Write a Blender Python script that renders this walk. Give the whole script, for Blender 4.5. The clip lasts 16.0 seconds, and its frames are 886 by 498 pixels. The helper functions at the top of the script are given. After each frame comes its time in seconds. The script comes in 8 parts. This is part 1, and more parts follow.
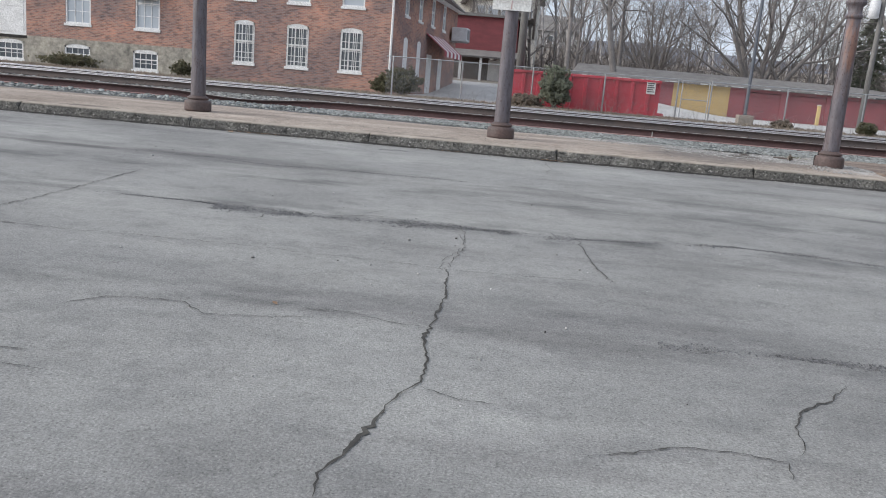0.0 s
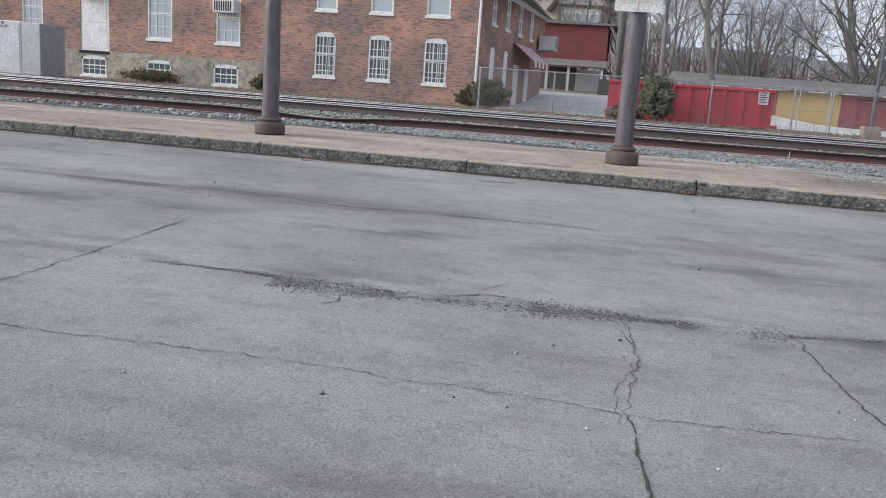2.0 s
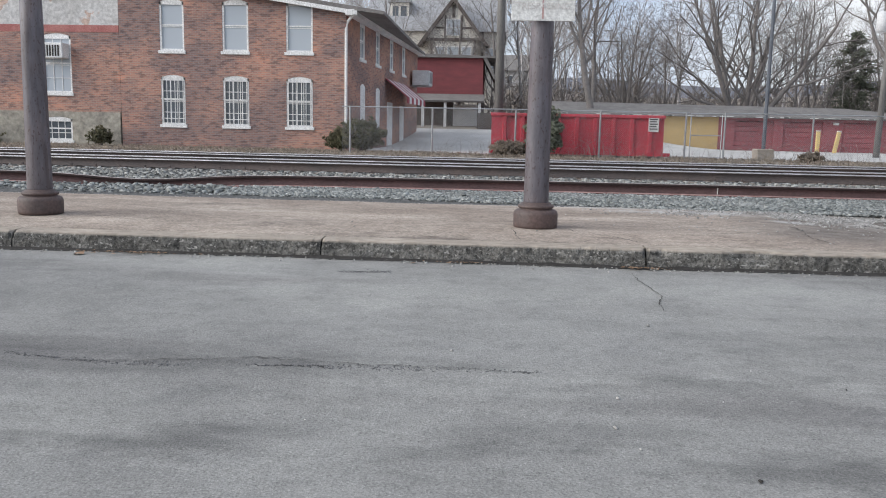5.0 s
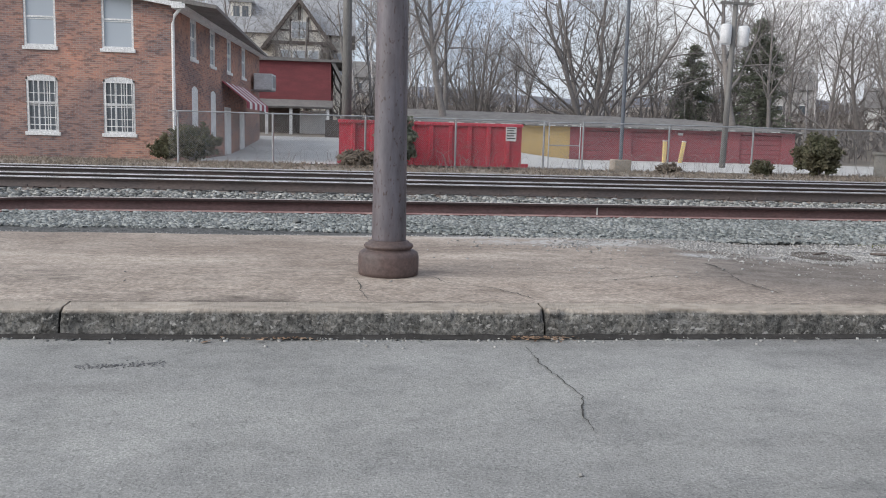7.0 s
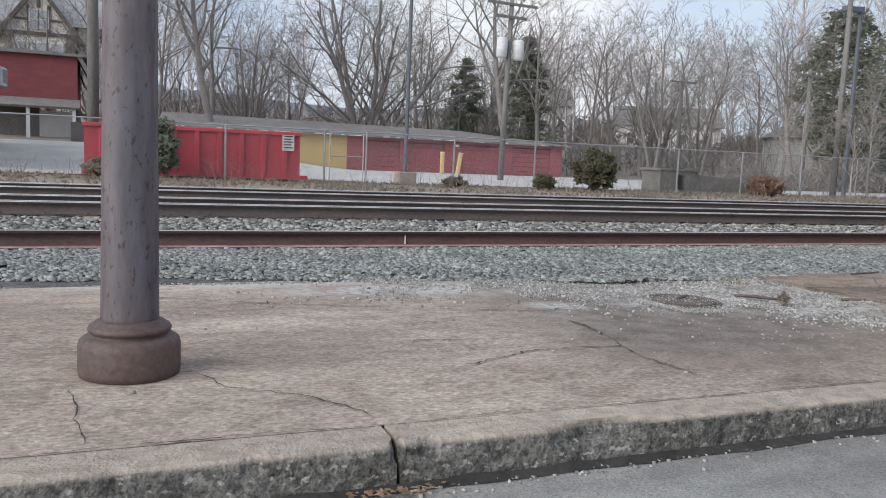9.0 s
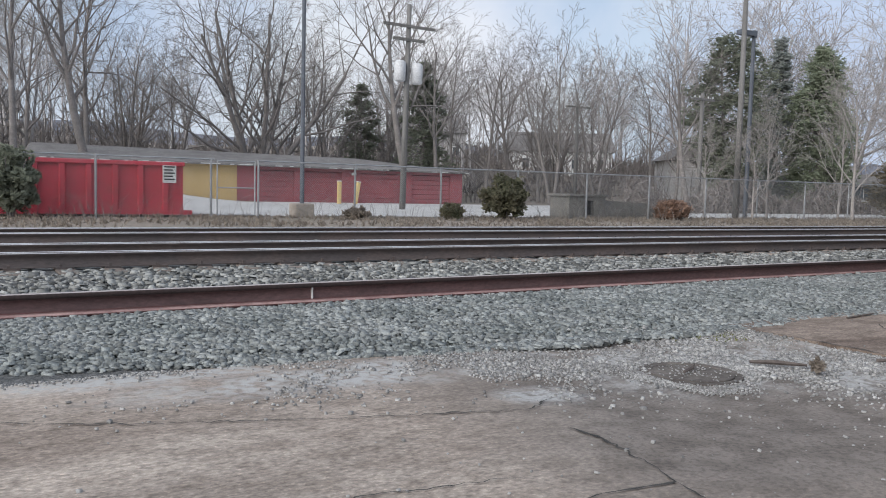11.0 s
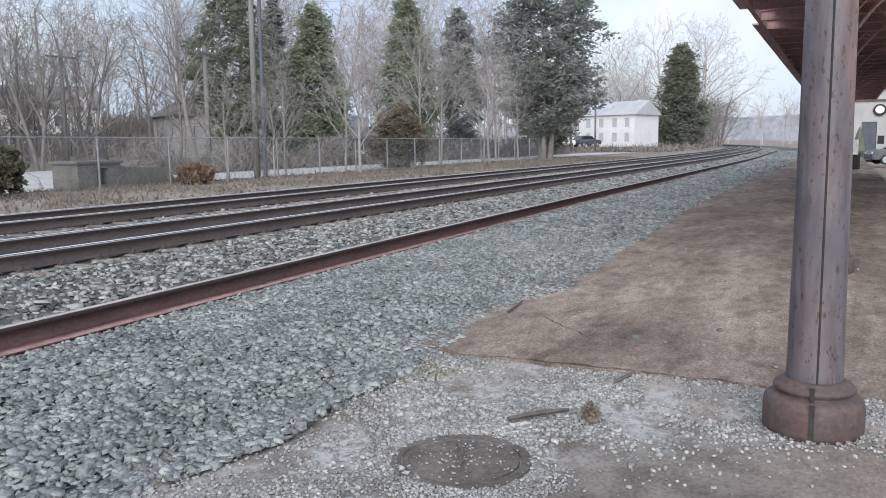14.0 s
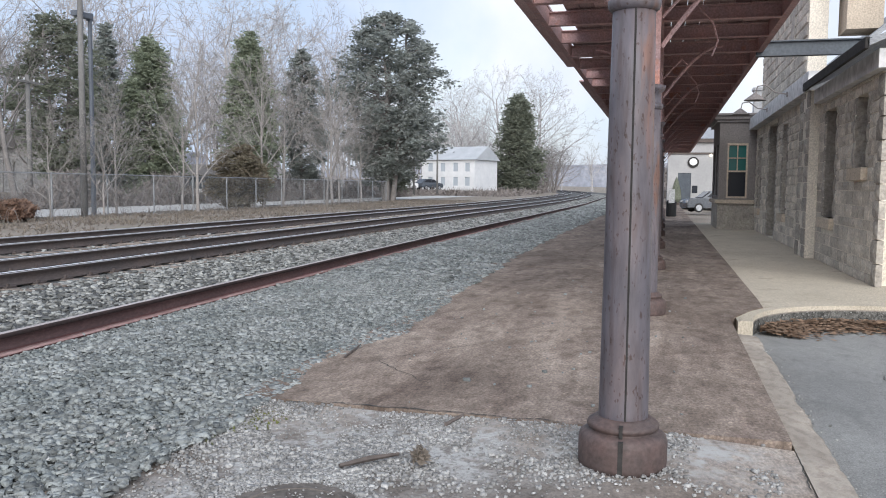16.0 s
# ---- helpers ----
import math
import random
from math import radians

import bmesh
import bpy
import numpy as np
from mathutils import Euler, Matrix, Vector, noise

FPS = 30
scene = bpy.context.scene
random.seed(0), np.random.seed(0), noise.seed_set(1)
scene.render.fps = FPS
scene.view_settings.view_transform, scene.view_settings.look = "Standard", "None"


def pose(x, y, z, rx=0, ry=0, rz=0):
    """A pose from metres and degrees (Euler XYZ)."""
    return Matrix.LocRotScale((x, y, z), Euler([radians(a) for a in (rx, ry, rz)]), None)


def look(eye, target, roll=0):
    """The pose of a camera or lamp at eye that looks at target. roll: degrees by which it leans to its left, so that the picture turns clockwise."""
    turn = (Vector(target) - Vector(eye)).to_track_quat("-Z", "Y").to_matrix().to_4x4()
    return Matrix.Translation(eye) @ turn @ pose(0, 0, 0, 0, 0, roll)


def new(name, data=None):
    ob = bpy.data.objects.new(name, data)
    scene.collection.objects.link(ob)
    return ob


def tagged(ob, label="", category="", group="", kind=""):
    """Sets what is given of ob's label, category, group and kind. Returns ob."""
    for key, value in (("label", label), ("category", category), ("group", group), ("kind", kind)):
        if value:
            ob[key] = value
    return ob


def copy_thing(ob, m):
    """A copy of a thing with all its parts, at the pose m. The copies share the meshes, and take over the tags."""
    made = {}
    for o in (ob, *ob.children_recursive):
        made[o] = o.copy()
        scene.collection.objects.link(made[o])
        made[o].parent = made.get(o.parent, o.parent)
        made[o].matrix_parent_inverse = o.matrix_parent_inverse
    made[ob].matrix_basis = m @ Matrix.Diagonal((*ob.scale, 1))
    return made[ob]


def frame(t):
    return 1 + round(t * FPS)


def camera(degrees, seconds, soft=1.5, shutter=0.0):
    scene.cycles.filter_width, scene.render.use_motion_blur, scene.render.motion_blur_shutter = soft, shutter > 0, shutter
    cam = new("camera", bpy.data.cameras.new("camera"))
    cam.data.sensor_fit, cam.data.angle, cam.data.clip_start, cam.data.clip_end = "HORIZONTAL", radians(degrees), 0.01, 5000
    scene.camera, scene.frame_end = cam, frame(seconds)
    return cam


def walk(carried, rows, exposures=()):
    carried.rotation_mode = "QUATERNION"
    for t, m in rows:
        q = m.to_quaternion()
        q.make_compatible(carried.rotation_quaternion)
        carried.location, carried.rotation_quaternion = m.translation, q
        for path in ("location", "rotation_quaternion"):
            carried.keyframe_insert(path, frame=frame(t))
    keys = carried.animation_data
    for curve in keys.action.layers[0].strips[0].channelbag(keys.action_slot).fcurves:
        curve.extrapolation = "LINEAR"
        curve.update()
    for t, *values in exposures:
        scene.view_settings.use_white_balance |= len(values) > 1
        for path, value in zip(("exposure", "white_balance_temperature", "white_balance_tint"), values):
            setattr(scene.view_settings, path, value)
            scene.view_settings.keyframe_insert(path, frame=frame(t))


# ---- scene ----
import itertools

cam = camera(56.9, 16.0, soft=1.0)
PATH = [
    (0, (0.49, -0.306, 1.565), (0.283, 1.643, 1.169), 4.8),
    (0.5, (0.229, 0.223, 1.592), (-0.172, 2.14, 1.185), 5.0),
    (1, (0.057, 0.881, 1.593), (-0.544, 2.743, 1.178), 3.7),
    (1.5, (-0.162, 1.421, 1.624), (-0.572, 3.334, 1.21), 4.5),
    (2, (-0.269, 1.926, 1.641), (-0.665, 3.848, 1.253), 4.1),
    (2.5, (-0.452, 2.588, 1.643), (-0.906, 4.511, 1.33), 4.4),
    (3, (-0.554, 3.14, 1.647), (-1.091, 5.045, 1.357), 3.2),
    (3.5, (-0.674, 3.787, 1.669), (-1.209, 5.695, 1.398), 2.8),
    (4, (-0.737, 4.433, 1.662), (-0.981, 6.399, 1.386), 2.0),
    (4.5, (-0.693, 4.956, 1.698), (-0.87, 6.927, 1.408), 1.2),
    (7, (-0.533, 8.067, 1.762), (-0.31, 10.037, 1.502), 1.5),
    (7.5, (-0.482, 8.631, 1.774), (-0.238, 10.597, 1.504), 1.8),
    (8, (-0.464, 9.266, 1.809), (-0.207, 11.232, 1.547), 2.0),
    (8.5, (-0.407, 9.825, 1.825), (0.185, 11.719, 1.58), 3.0),
    (11, (0.233, 12.267, 1.863), (1.219, 14.001, 1.716), 1.4),
    (11.5, (0.438, 12.764, 1.882), (1.623, 14.366, 1.716), 1.6),
    (12, (0.543, 13.212, 1.879), (1.851, 14.715, 1.704), 2.0),
    (12.5, (0.688, 13.679, 1.872), (2.031, 15.144, 1.654), -0.8),
    (13, (0.82, 14.037, 2.057), (2.371, 15.273, 1.803), -0.6),
    (13.5, (0.834, 14.393, 2.135), (2.486, 15.488, 1.867), 0.4),
    (14, (0.949, 14.584, 2.182), (2.731, 15.455, 1.929), -0.7),
    (14.5, (0.98, 14.654, 2.18), (2.805, 15.433, 1.936), -1.4),
    (15, (0.92, 14.656, 2.205), (2.832, 15.194, 1.971), -0.9),
    (15.5, (0.877, 14.555, 2.229), (2.793, 15.088, 2.016), -0.7),
    (16, (0.869, 14.482, 2.237), (2.794, 15.001, 2.083), 0.6),
]

walk(cam, [(t, look(eye, target, roll)) for t, eye, target, roll in PATH],
     exposures=[(0, 0.60, 6500, 10), (1.5, 0.62, 6500, 10), (3, 0.52, 6500, 10), (4.5, 0.60, 6500, 10), (7, 0.54, 6510, 10), (8.5, 0.54, 6510, 10), (11, 0.40, 6360, 10), (12.5, 0.62, 6270, 10), (14, 0.64, 6240, 10), (15.4, 0.72, 6245, 10), (16, 0.60, 6250, 10)])

# ---- world and light ----
SUN_EL, SUN_AZ = 27.0, 252.0
world = bpy.data.worlds.new("sky")
scene.world = world
world.use_nodes = True
wn, wl = world.node_tree.nodes, world.node_tree.links
wn.clear()
w_out = wn.new("ShaderNodeOutputWorld")
w_bg = wn.new("ShaderNodeBackground")
w_sky = wn.new("ShaderNodeTexSky")
w_sky.sky_type = "NISHITA"
w_sky.sun_disc = False
w_sky.sun_elevation, w_sky.sun_rotation = radians(SUN_EL), radians(SUN_AZ)
w_sky.air_density, w_sky.dust_density = 1.0, 2.0
w_noise = wn.new("ShaderNodeTexNoise")
w_noise.inputs["Scale"].default_value = 2.6
w_noise.inputs["Detail"].default_value = 7.0
w_noise.inputs["Roughness"].default_value = 0.55
w_noise.inputs["Distortion"].default_value = 0.5
w_ramp = wn.new("ShaderNodeValToRGB")
w_ramp.color_ramp.elements[0].position, w_ramp.color_ramp.elements[0].color = 0.36, (0.5, 0.5, 0.5, 1)
w_ramp.color_ramp.elements[1].position, w_ramp.color_ramp.elements[1].color = 0.58, (1, 1, 1, 1)
w_cloud = wn.new("ShaderNodeValToRGB")
w_cloud.color_ramp.elements[0].position, w_cloud.color_ramp.elements[0].color = 0.42, (4.2, 4.9, 6.2, 1)
w_cloud.color_ramp.elements[1].position, w_cloud.color_ramp.elements[1].color = 0.68, (6.5, 6.6, 6.85, 1)
w_noise2 = wn.new("ShaderNodeTexNoise")
w_noise2.inputs["Scale"].default_value = 3.4
w_noise2.inputs["Detail"].default_value = 6.0
w_mix = wn.new("ShaderNodeMix")
w_mix.data_type = "RGBA"
wl.new(w_noise.outputs["Fac"], w_ramp.inputs["Fac"])
wl.new(w_noise2.outputs["Fac"], w_cloud.inputs["Fac"])
wl.new(w_ramp.outputs["Color"], w_mix.inputs["Factor"])
wl.new(w_sky.outputs["Color"], w_mix.inputs[6])
wl.new(w_cloud.outputs["Color"], w_mix.inputs[7])
wl.new(w_mix.outputs[2], w_bg.inputs["Color"])
w_bg.inputs["Strength"].default_value = 0.105
wl.new(w_bg.outputs["Background"], w_out.inputs["Surface"])

sun = new("sun", bpy.data.lights.new("sun", "SUN"))
sun.data.energy, sun.data.angle, sun.data.color = 2.4, radians(60), (1.0, 0.965, 0.92)
_az, _el = radians(SUN_AZ), radians(SUN_EL)
sun.matrix_world = look((math.sin(_az) * math.cos(_el) * 50, math.cos(_az) * math.cos(_el) * 50, math.sin(_el) * 50), (0, 0, 0))


# ---- materials ----
def hexc(r, g, b):
    """Linear colour from 0..255 screen values."""
    return tuple(((c / 255) / 12.92 if c <= 10 else ((c / 255 + 0.055) / 1.055) ** 2.4) for c in (r, g, b))


def mat(name, a, b=None, rough=0.8, scale=2.0, fine=30.0, bump=0.3, depth=0.01, metal=0.0, rnd=0.0, isl=0.0, c=None, cpos=0.62, stretch=(1, 1, 1), spec=0.3, grain=0.28):
    """Two-scale noise material in world metres: a and b mix on the large scale, c is a stain colour, a fine grain shades both."""
    m = bpy.data.materials.new(name)
    m.use_nodes = True
    n, l = m.node_tree.nodes, m.node_tree.links
    bs = n["Principled BSDF"]
    b = b or tuple(x * 0.8 for x in a)
    geo = n.new("ShaderNodeNewGeometry")
    mp = n.new("ShaderNodeMapping")
    mp.inputs["Scale"].default_value = stretch
    l.new(geo.outputs["Position"], mp.inputs["Vector"])
    big, small = n.new("ShaderNodeTexNoise"), n.new("ShaderNodeTexNoise")
    for nd, sc, det in ((big, scale, 5.0), (small, fine, 4.0)):
        nd.inputs["Scale"].default_value, nd.inputs["Detail"].default_value = sc, det
        nd.inputs["Roughness"].default_value = 0.62
        l.new(mp.outputs["Vector"], nd.inputs["Vector"])
    rp = n.new("ShaderNodeValToRGB")
    e = rp.color_ramp.elements
    e[0].position, e[0].color = 0.36, (*a, 1)
    e[1].position, e[1].color = 0.6, (*b, 1)
    if c:
        x = e.new(cpos + 0.08)
        x.color = (*c, 1)
    l.new(big.outputs["Fac"], rp.inputs["Fac"])
    hv = n.new("ShaderNodeHueSaturation")
    l.new(rp.outputs["Color"], hv.inputs["Color"])
    mr = n.new("ShaderNodeMapRange")
    mr.inputs["From Min"].default_value, mr.inputs["From Max"].default_value = 0.3, 0.7
    mr.inputs["To Min"].default_value, mr.inputs["To Max"].default_value = 1 - grain, 1 + grain
    l.new(small.outputs["Fac"], mr.inputs["Value"])
    val = mr.outputs["Result"]
    for amount, kind in ((rnd, "ShaderNodeObjectInfo"), (isl, "ShaderNodeNewGeometry")):
        if amount:
            oi = n.new(kind)
            m2 = n.new("ShaderNodeMapRange")
            m2.inputs["To Min"].default_value, m2.inputs["To Max"].default_value = 1 - amount, 1 + amount
            l.new(oi.outputs["Random" if kind == "ShaderNodeObjectInfo" else "Random Per Island"], m2.inputs["Value"])
            mu = n.new("ShaderNodeMath")
            mu.operation = "MULTIPLY"
            l.new(val, mu.inputs[0]), l.new(m2.outputs["Result"], mu.inputs[1])
            val = mu.outputs["Value"]
    l.new(val, hv.inputs["Value"])
    l.new(hv.outputs["Color"], bs.inputs["Base Color"])
    bs.inputs["Roughness"].default_value, bs.inputs["Metallic"].default_value = rough, metal
    bs.inputs["Specular IOR Level"].default_value = spec
    if bump:
        bp = n.new("ShaderNodeBump")
        bp.inputs["Strength"].default_value, bp.inputs["Distance"].default_value = bump, depth
        l.new(small.outputs["Fac"], bp.inputs["Height"])
        l.new(bp.outputs["Normal"], bs.inputs["Normal"])
    return m


def tint(m, build):
    """Lets build(nodes, links, colour socket, position socket) put one more layer on a material's colour."""
    n, l = m.node_tree.nodes, m.node_tree.links
    bs = n["Principled BSDF"]
    src = bs.inputs["Base Color"].links[0].from_socket
    geo = n.new("ShaderNodeNewGeometry")
    l.new(build(n, l, src, geo.outputs["Position"]), bs.inputs["Base Color"])
    return m


def mixcol(n, l, fac, a, b, blend="MIX"):
    mx = n.new("ShaderNodeMix")
    mx.data_type, mx.blend_type = "RGBA", blend
    for s, v in ((mx.inputs["Factor"], fac), (mx.inputs[6], a), (mx.inputs[7], b)):
        if hasattr(v, "links"):
            l.new(v, s)
        else:
            s.default_value = v
    return mx.outputs[2]


def masked(n, l, pos, stretch, scale, lo, hi, seed=0.0, detail=5.0):
    """A noise mask, 0 below lo and 1 above hi."""
    mp, nz, mr = n.new("ShaderNodeMapping"), n.new("ShaderNodeTexNoise"), n.new("ShaderNodeMapRange")
    mp.inputs["Scale"].default_value, mp.inputs["Location"].default_value = stretch, (seed, seed * 1.7, 0)
    nz.inputs["Scale"].default_value, nz.inputs["Detail"].default_value = scale, detail
    mr.inputs["From Min"].default_value, mr.inputs["From Max"].default_value = lo, hi
    l.new(pos, mp.inputs["Vector"]), l.new(mp.outputs["Vector"], nz.inputs["Vector"]), l.new(nz.outputs["Fac"], mr.inputs["Value"])
    return mr.outputs["Result"]


def brick_mat(name, c1, c2, mortar, bw, bh, gap):
    """Brick courses in world metres, on walls that face any way."""
    m = bpy.data.materials.new(name)
    m.use_nodes = True
    n, l = m.node_tree.nodes, m.node_tree.links
    bs = n["Principled BSDF"]
    geo, sp, cb, add, bt = (n.new("ShaderNode" + k) for k in ("NewGeometry", "SeparateXYZ", "CombineXYZ", "Math", "TexBrick"))
    l.new(geo.outputs["Position"], sp.inputs[0])
    l.new(sp.outputs["X"], add.inputs[0]), l.new(sp.outputs["Y"], add.inputs[1])
    l.new(add.outputs[0], cb.inputs["X"]), l.new(sp.outputs["Z"], cb.inputs["Y"])
    l.new(cb.outputs[0], bt.inputs["Vector"])
    bt.inputs["Color1"].default_value, bt.inputs["Color2"].default_value, bt.inputs["Mortar"].default_value = (*c1, 1), (*c2, 1), (*mortar, 1)
    bt.inputs["Scale"].default_value, bt.inputs["Mortar Size"].default_value = 1.0, gap
    bt.inputs["Brick Width"].default_value, bt.inputs["Row Height"].default_value = bw, bh
    bt.inputs["Bias"].default_value = -0.1
    dark = masked(n, l, geo.outputs["Position"], (1, 1, 1.8), 0.42, 0.42, 0.58, 0.0, 10.0)
    col = mixcol(n, l, dark, bt.outputs["Color"], (0.66, 0.76, 0.86, 1), "MULTIPLY")
    fleck = masked(n, l, geo.outputs["Position"], (0.5, 0.5, 1.6), 7.0, 0.52, 0.62, 3.0, 3.0)
    col = mixcol(n, l, fleck, col, (0.62, 0.64, 0.68, 1), "MULTIPLY")
    pale = masked(n, l, geo.outputs["Position"], (1, 1, 1), 1.4, 0.55, 0.75, 7.0)
    col = mixcol(n, l, pale, col, (1.25, 1.12, 1.05, 1), "MULTIPLY")
    l.new(col, bs.inputs["Base Color"])
    bs.inputs["Roughness"].default_value = 0.9
    bs.inputs["Specular IOR Level"].default_value = 0.2
    bp = n.new("ShaderNodeBump")
    bp.inputs["Strength"].default_value, bp.inputs["Distance"].default_value = 0.5, 0.01
    bp.invert = True
    l.new(bt.outputs["Fac"], bp.inputs["Height"]), l.new(bp.outputs["Normal"], bs.inputs["Normal"])
    return m


def glass_mat(name, colour, rough=0.06):
    """A window pane with a dark room behind it."""
    m = bpy.data.materials.new(name)
    m.use_nodes = True
    bs = m.node_tree.nodes["Principled BSDF"]
    bs.inputs["Base Color"].default_value = (*colour, 1)
    bs.inputs["Roughness"].default_value = rough
    bs.inputs["IOR"].default_value = 1.5
    bs.inputs["Specular IOR Level"].default_value = 0.8
    return m


ASPHALT = mat("asphalt", (0.221, 0.219, 0.209), (0.282, 0.28, 0.267), rough=0.92, scale=0.45, fine=80, bump=0.6, depth=0.009, spec=0.25, grain=0.27)
CONCRETE = mat("platform_concrete", (0.265, 0.217, 0.180), (0.355, 0.302, 0.255), rough=0.9, scale=0.9, fine=46, grain=0.42, bump=0.8, depth=0.010, c=(0.18, 0.15, 0.128), stretch=(0.6, 1, 1))
SLAB_BROWN = mat("brown_slab_concrete", (0.188, 0.146, 0.118), (0.262, 0.211, 0.173), rough=0.9, scale=0.9, fine=46, grain=0.38, bump=0.8, depth=0.008, c=(0.16, 0.12, 0.10), stretch=(0.6, 1, 1))
KERB = mat("kerb_concrete", (0.215, 0.208, 0.19), (0.142, 0.139, 0.13), rough=0.95, scale=3.2, fine=40, bump=0.9, depth=0.02, c=(0.08, 0.08, 0.076), rnd=0.12)
WALKWAY = mat("pale_walkway_concrete", (0.45, 0.395, 0.31), (0.53, 0.47, 0.375), rough=0.88, scale=0.8, fine=45, bump=0.3, c=(0.36, 0.31, 0.24))
# Kept darker than the stones to paint shade into the gaps between them.
BALLAST_BED = mat("ballast_bed", (0.075, 0.077, 0.076), (0.14, 0.14, 0.137), rough=0.95, scale=9, fine=24, bump=1.0, depth=0.05)
STONE = mat("ballast_stone", (0.185, 0.199, 0.192), (0.262, 0.272, 0.263), rough=0.92, scale=1.2, fine=60, bump=0.5, isl=0.46)
STONE_DARK = mat("track_ballast_stone", (0.175, 0.178, 0.168), (0.265, 0.265, 0.25), rough=0.92, scale=3, fine=60, bump=0.4, isl=0.68)
LIMESTONE = mat("white_limestone_chip", (0.37, 0.363, 0.349), (0.275, 0.268, 0.257), rough=0.92, scale=3, fine=60, bump=0.4, isl=0.4)
RAIL_RED = mat("rusty_red_rail", (0.15, 0.062, 0.06), (0.108, 0.05, 0.048), rough=0.75, scale=3, fine=40, bump=0.3, stretch=(0.4, 1, 1))
RAIL_DARK = mat("dark_rail_web", (0.105, 0.082, 0.074), (0.075, 0.064, 0.062), rough=0.7, scale=3, fine=40, bump=0.2, stretch=(0.3, 1, 1))
RAIL_TOP = mat("polished_rail_head", (0.93, 0.93, 0.94), (0.88, 0.88, 0.89), rough=0.5, scale=2, fine=50, bump=0.0, metal=0.75, stretch=(0.1, 1, 1))
RAIL_TOP_OLD = mat("pale_sheen_rail_head", (0.52, 0.47, 0.455), (0.44, 0.39, 0.375), rough=0.6, scale=2, fine=50, bump=0.1, metal=0.2)
TIE = mat("weathered_sleeper_wood", (0.16, 0.13, 0.11), (0.26, 0.22, 0.19), rough=0.95, scale=3, fine=30, bump=0.6, rnd=0.3, stretch=(3, 0.4, 3))
IRON = mat("painted_column_iron", (0.105, 0.097, 0.112), (0.122, 0.105, 0.112), rough=0.5, scale=2.0, fine=9, bump=0.08, depth=0.003, c=(0.17, 0.10, 0.08), cpos=0.58, stretch=(1.5, 1.5, 0.35), spec=0.4)
IRON_BASE = mat("rust_brown_column_base", (0.105, 0.07, 0.063), (0.08, 0.06, 0.056), rough=0.6, scale=4, fine=30, bump=0.3, spec=0.4)
RUST = mat("rusted_canopy_steel", (0.46, 0.285, 0.265), (0.38, 0.265, 0.265), rough=0.8, scale=2.2, fine=30, bump=0.3, c=(0.44, 0.22, 0.175))
BRICK = brick_mat("red_brick", (0.49, 0.25, 0.182), (0.32, 0.196, 0.168), (0.42, 0.32, 0.27), 0.215, 0.072, 0.010)
WHITE_BRICK = mat("peeling_white_paint", (0.50, 0.49, 0.475), (0.57, 0.565, 0.555), rough=0.9, scale=0.9, fine=9, bump=0.4, c=(0.50, 0.38, 0.32), cpos=0.55)
BAND = mat("faded_red_band", (0.36, 0.14, 0.13), (0.42, 0.19, 0.17), rough=0.9, scale=2, fine=20)
FOUND = mat("rubble_foundation", (0.42, 0.39, 0.33), (0.27, 0.255, 0.22), rough=0.95, scale=1.6, fine=6, bump=1.0, depth=0.04, c=(0.16, 0.155, 0.14))
WHITE = mat("white_paint", (0.78, 0.78, 0.77), (0.68, 0.68, 0.67), rough=0.6, scale=2, fine=20, bump=0.1)
GREY_METAL = mat("grey_cabinet_paint", (0.60, 0.61, 0.62), (0.52, 0.53, 0.54), rough=0.5, scale=1.5, fine=20, bump=0.05)
GALV = mat("galvanised_steel", (0.40, 0.41, 0.42), (0.33, 0.34, 0.35), rough=0.45, scale=5, fine=40, bump=0.1, metal=0.6)
POLE_BLUE = mat("blue_grey_lamp_pole", (0.12, 0.135, 0.155), (0.10, 0.11, 0.13), rough=0.5, scale=3, fine=30, bump=0.05)
POLE_WOOD = mat("utility_pole_wood", (0.19, 0.185, 0.177), (0.14, 0.136, 0.13), rough=0.95, scale=2, fine=25, bump=0.5, stretch=(3, 3, 0.3))
CONT_RED = mat("red_container_paint", (0.50, 0.05, 0.075), (0.44, 0.045, 0.065), rough=0.55, scale=1.0, fine=14, bump=0.2, c=(0.27, 0.045, 0.05))
GARAGE_RED = mat("dusty_red_wall", (0.34, 0.11, 0.12), (0.28, 0.10, 0.11), rough=0.9, scale=0.7, fine=10, bump=0.2)
YELLOW = mat("cream_yellow_wall", (0.58, 0.42, 0.20), (0.52, 0.37, 0.17), rough=0.85, scale=0.9, fine=12, bump=0.15)
ROOF_GREY = mat("grey_roofing", (0.17, 0.16, 0.155), (0.22, 0.21, 0.20), rough=0.9, scale=1.2, fine=14, bump=0.3)
SLATE = mat("slate_shingle", (0.36, 0.365, 0.375), (0.29, 0.295, 0.305), rough=0.8, scale=1.5, fine=14, bump=0.5, stretch=(1, 1, 4))
DRIVE = mat("pale_drive", (0.55, 0.54, 0.52), (0.46, 0.45, 0.43), rough=0.95, scale=0.5, fine=18, bump=0.3)
GRASS_DRY = mat("dry_winter_ground", (0.29, 0.25, 0.21), (0.23, 0.20, 0.165), rough=0.97, scale=0.35, fine=9, bump=0.8, depth=0.05, c=(0.23, 0.215, 0.15))
STRAW = mat("dry_straw", (0.36, 0.31, 0.255), (0.26, 0.225, 0.19), rough=0.95, scale=3, fine=30, bump=0.0, isl=0.3)
BARK = mat("grey_brown_bark", (0.245, 0.225, 0.213), (0.185, 0.17, 0.16), rough=0.95, scale=2, fine=18, bump=0.5)
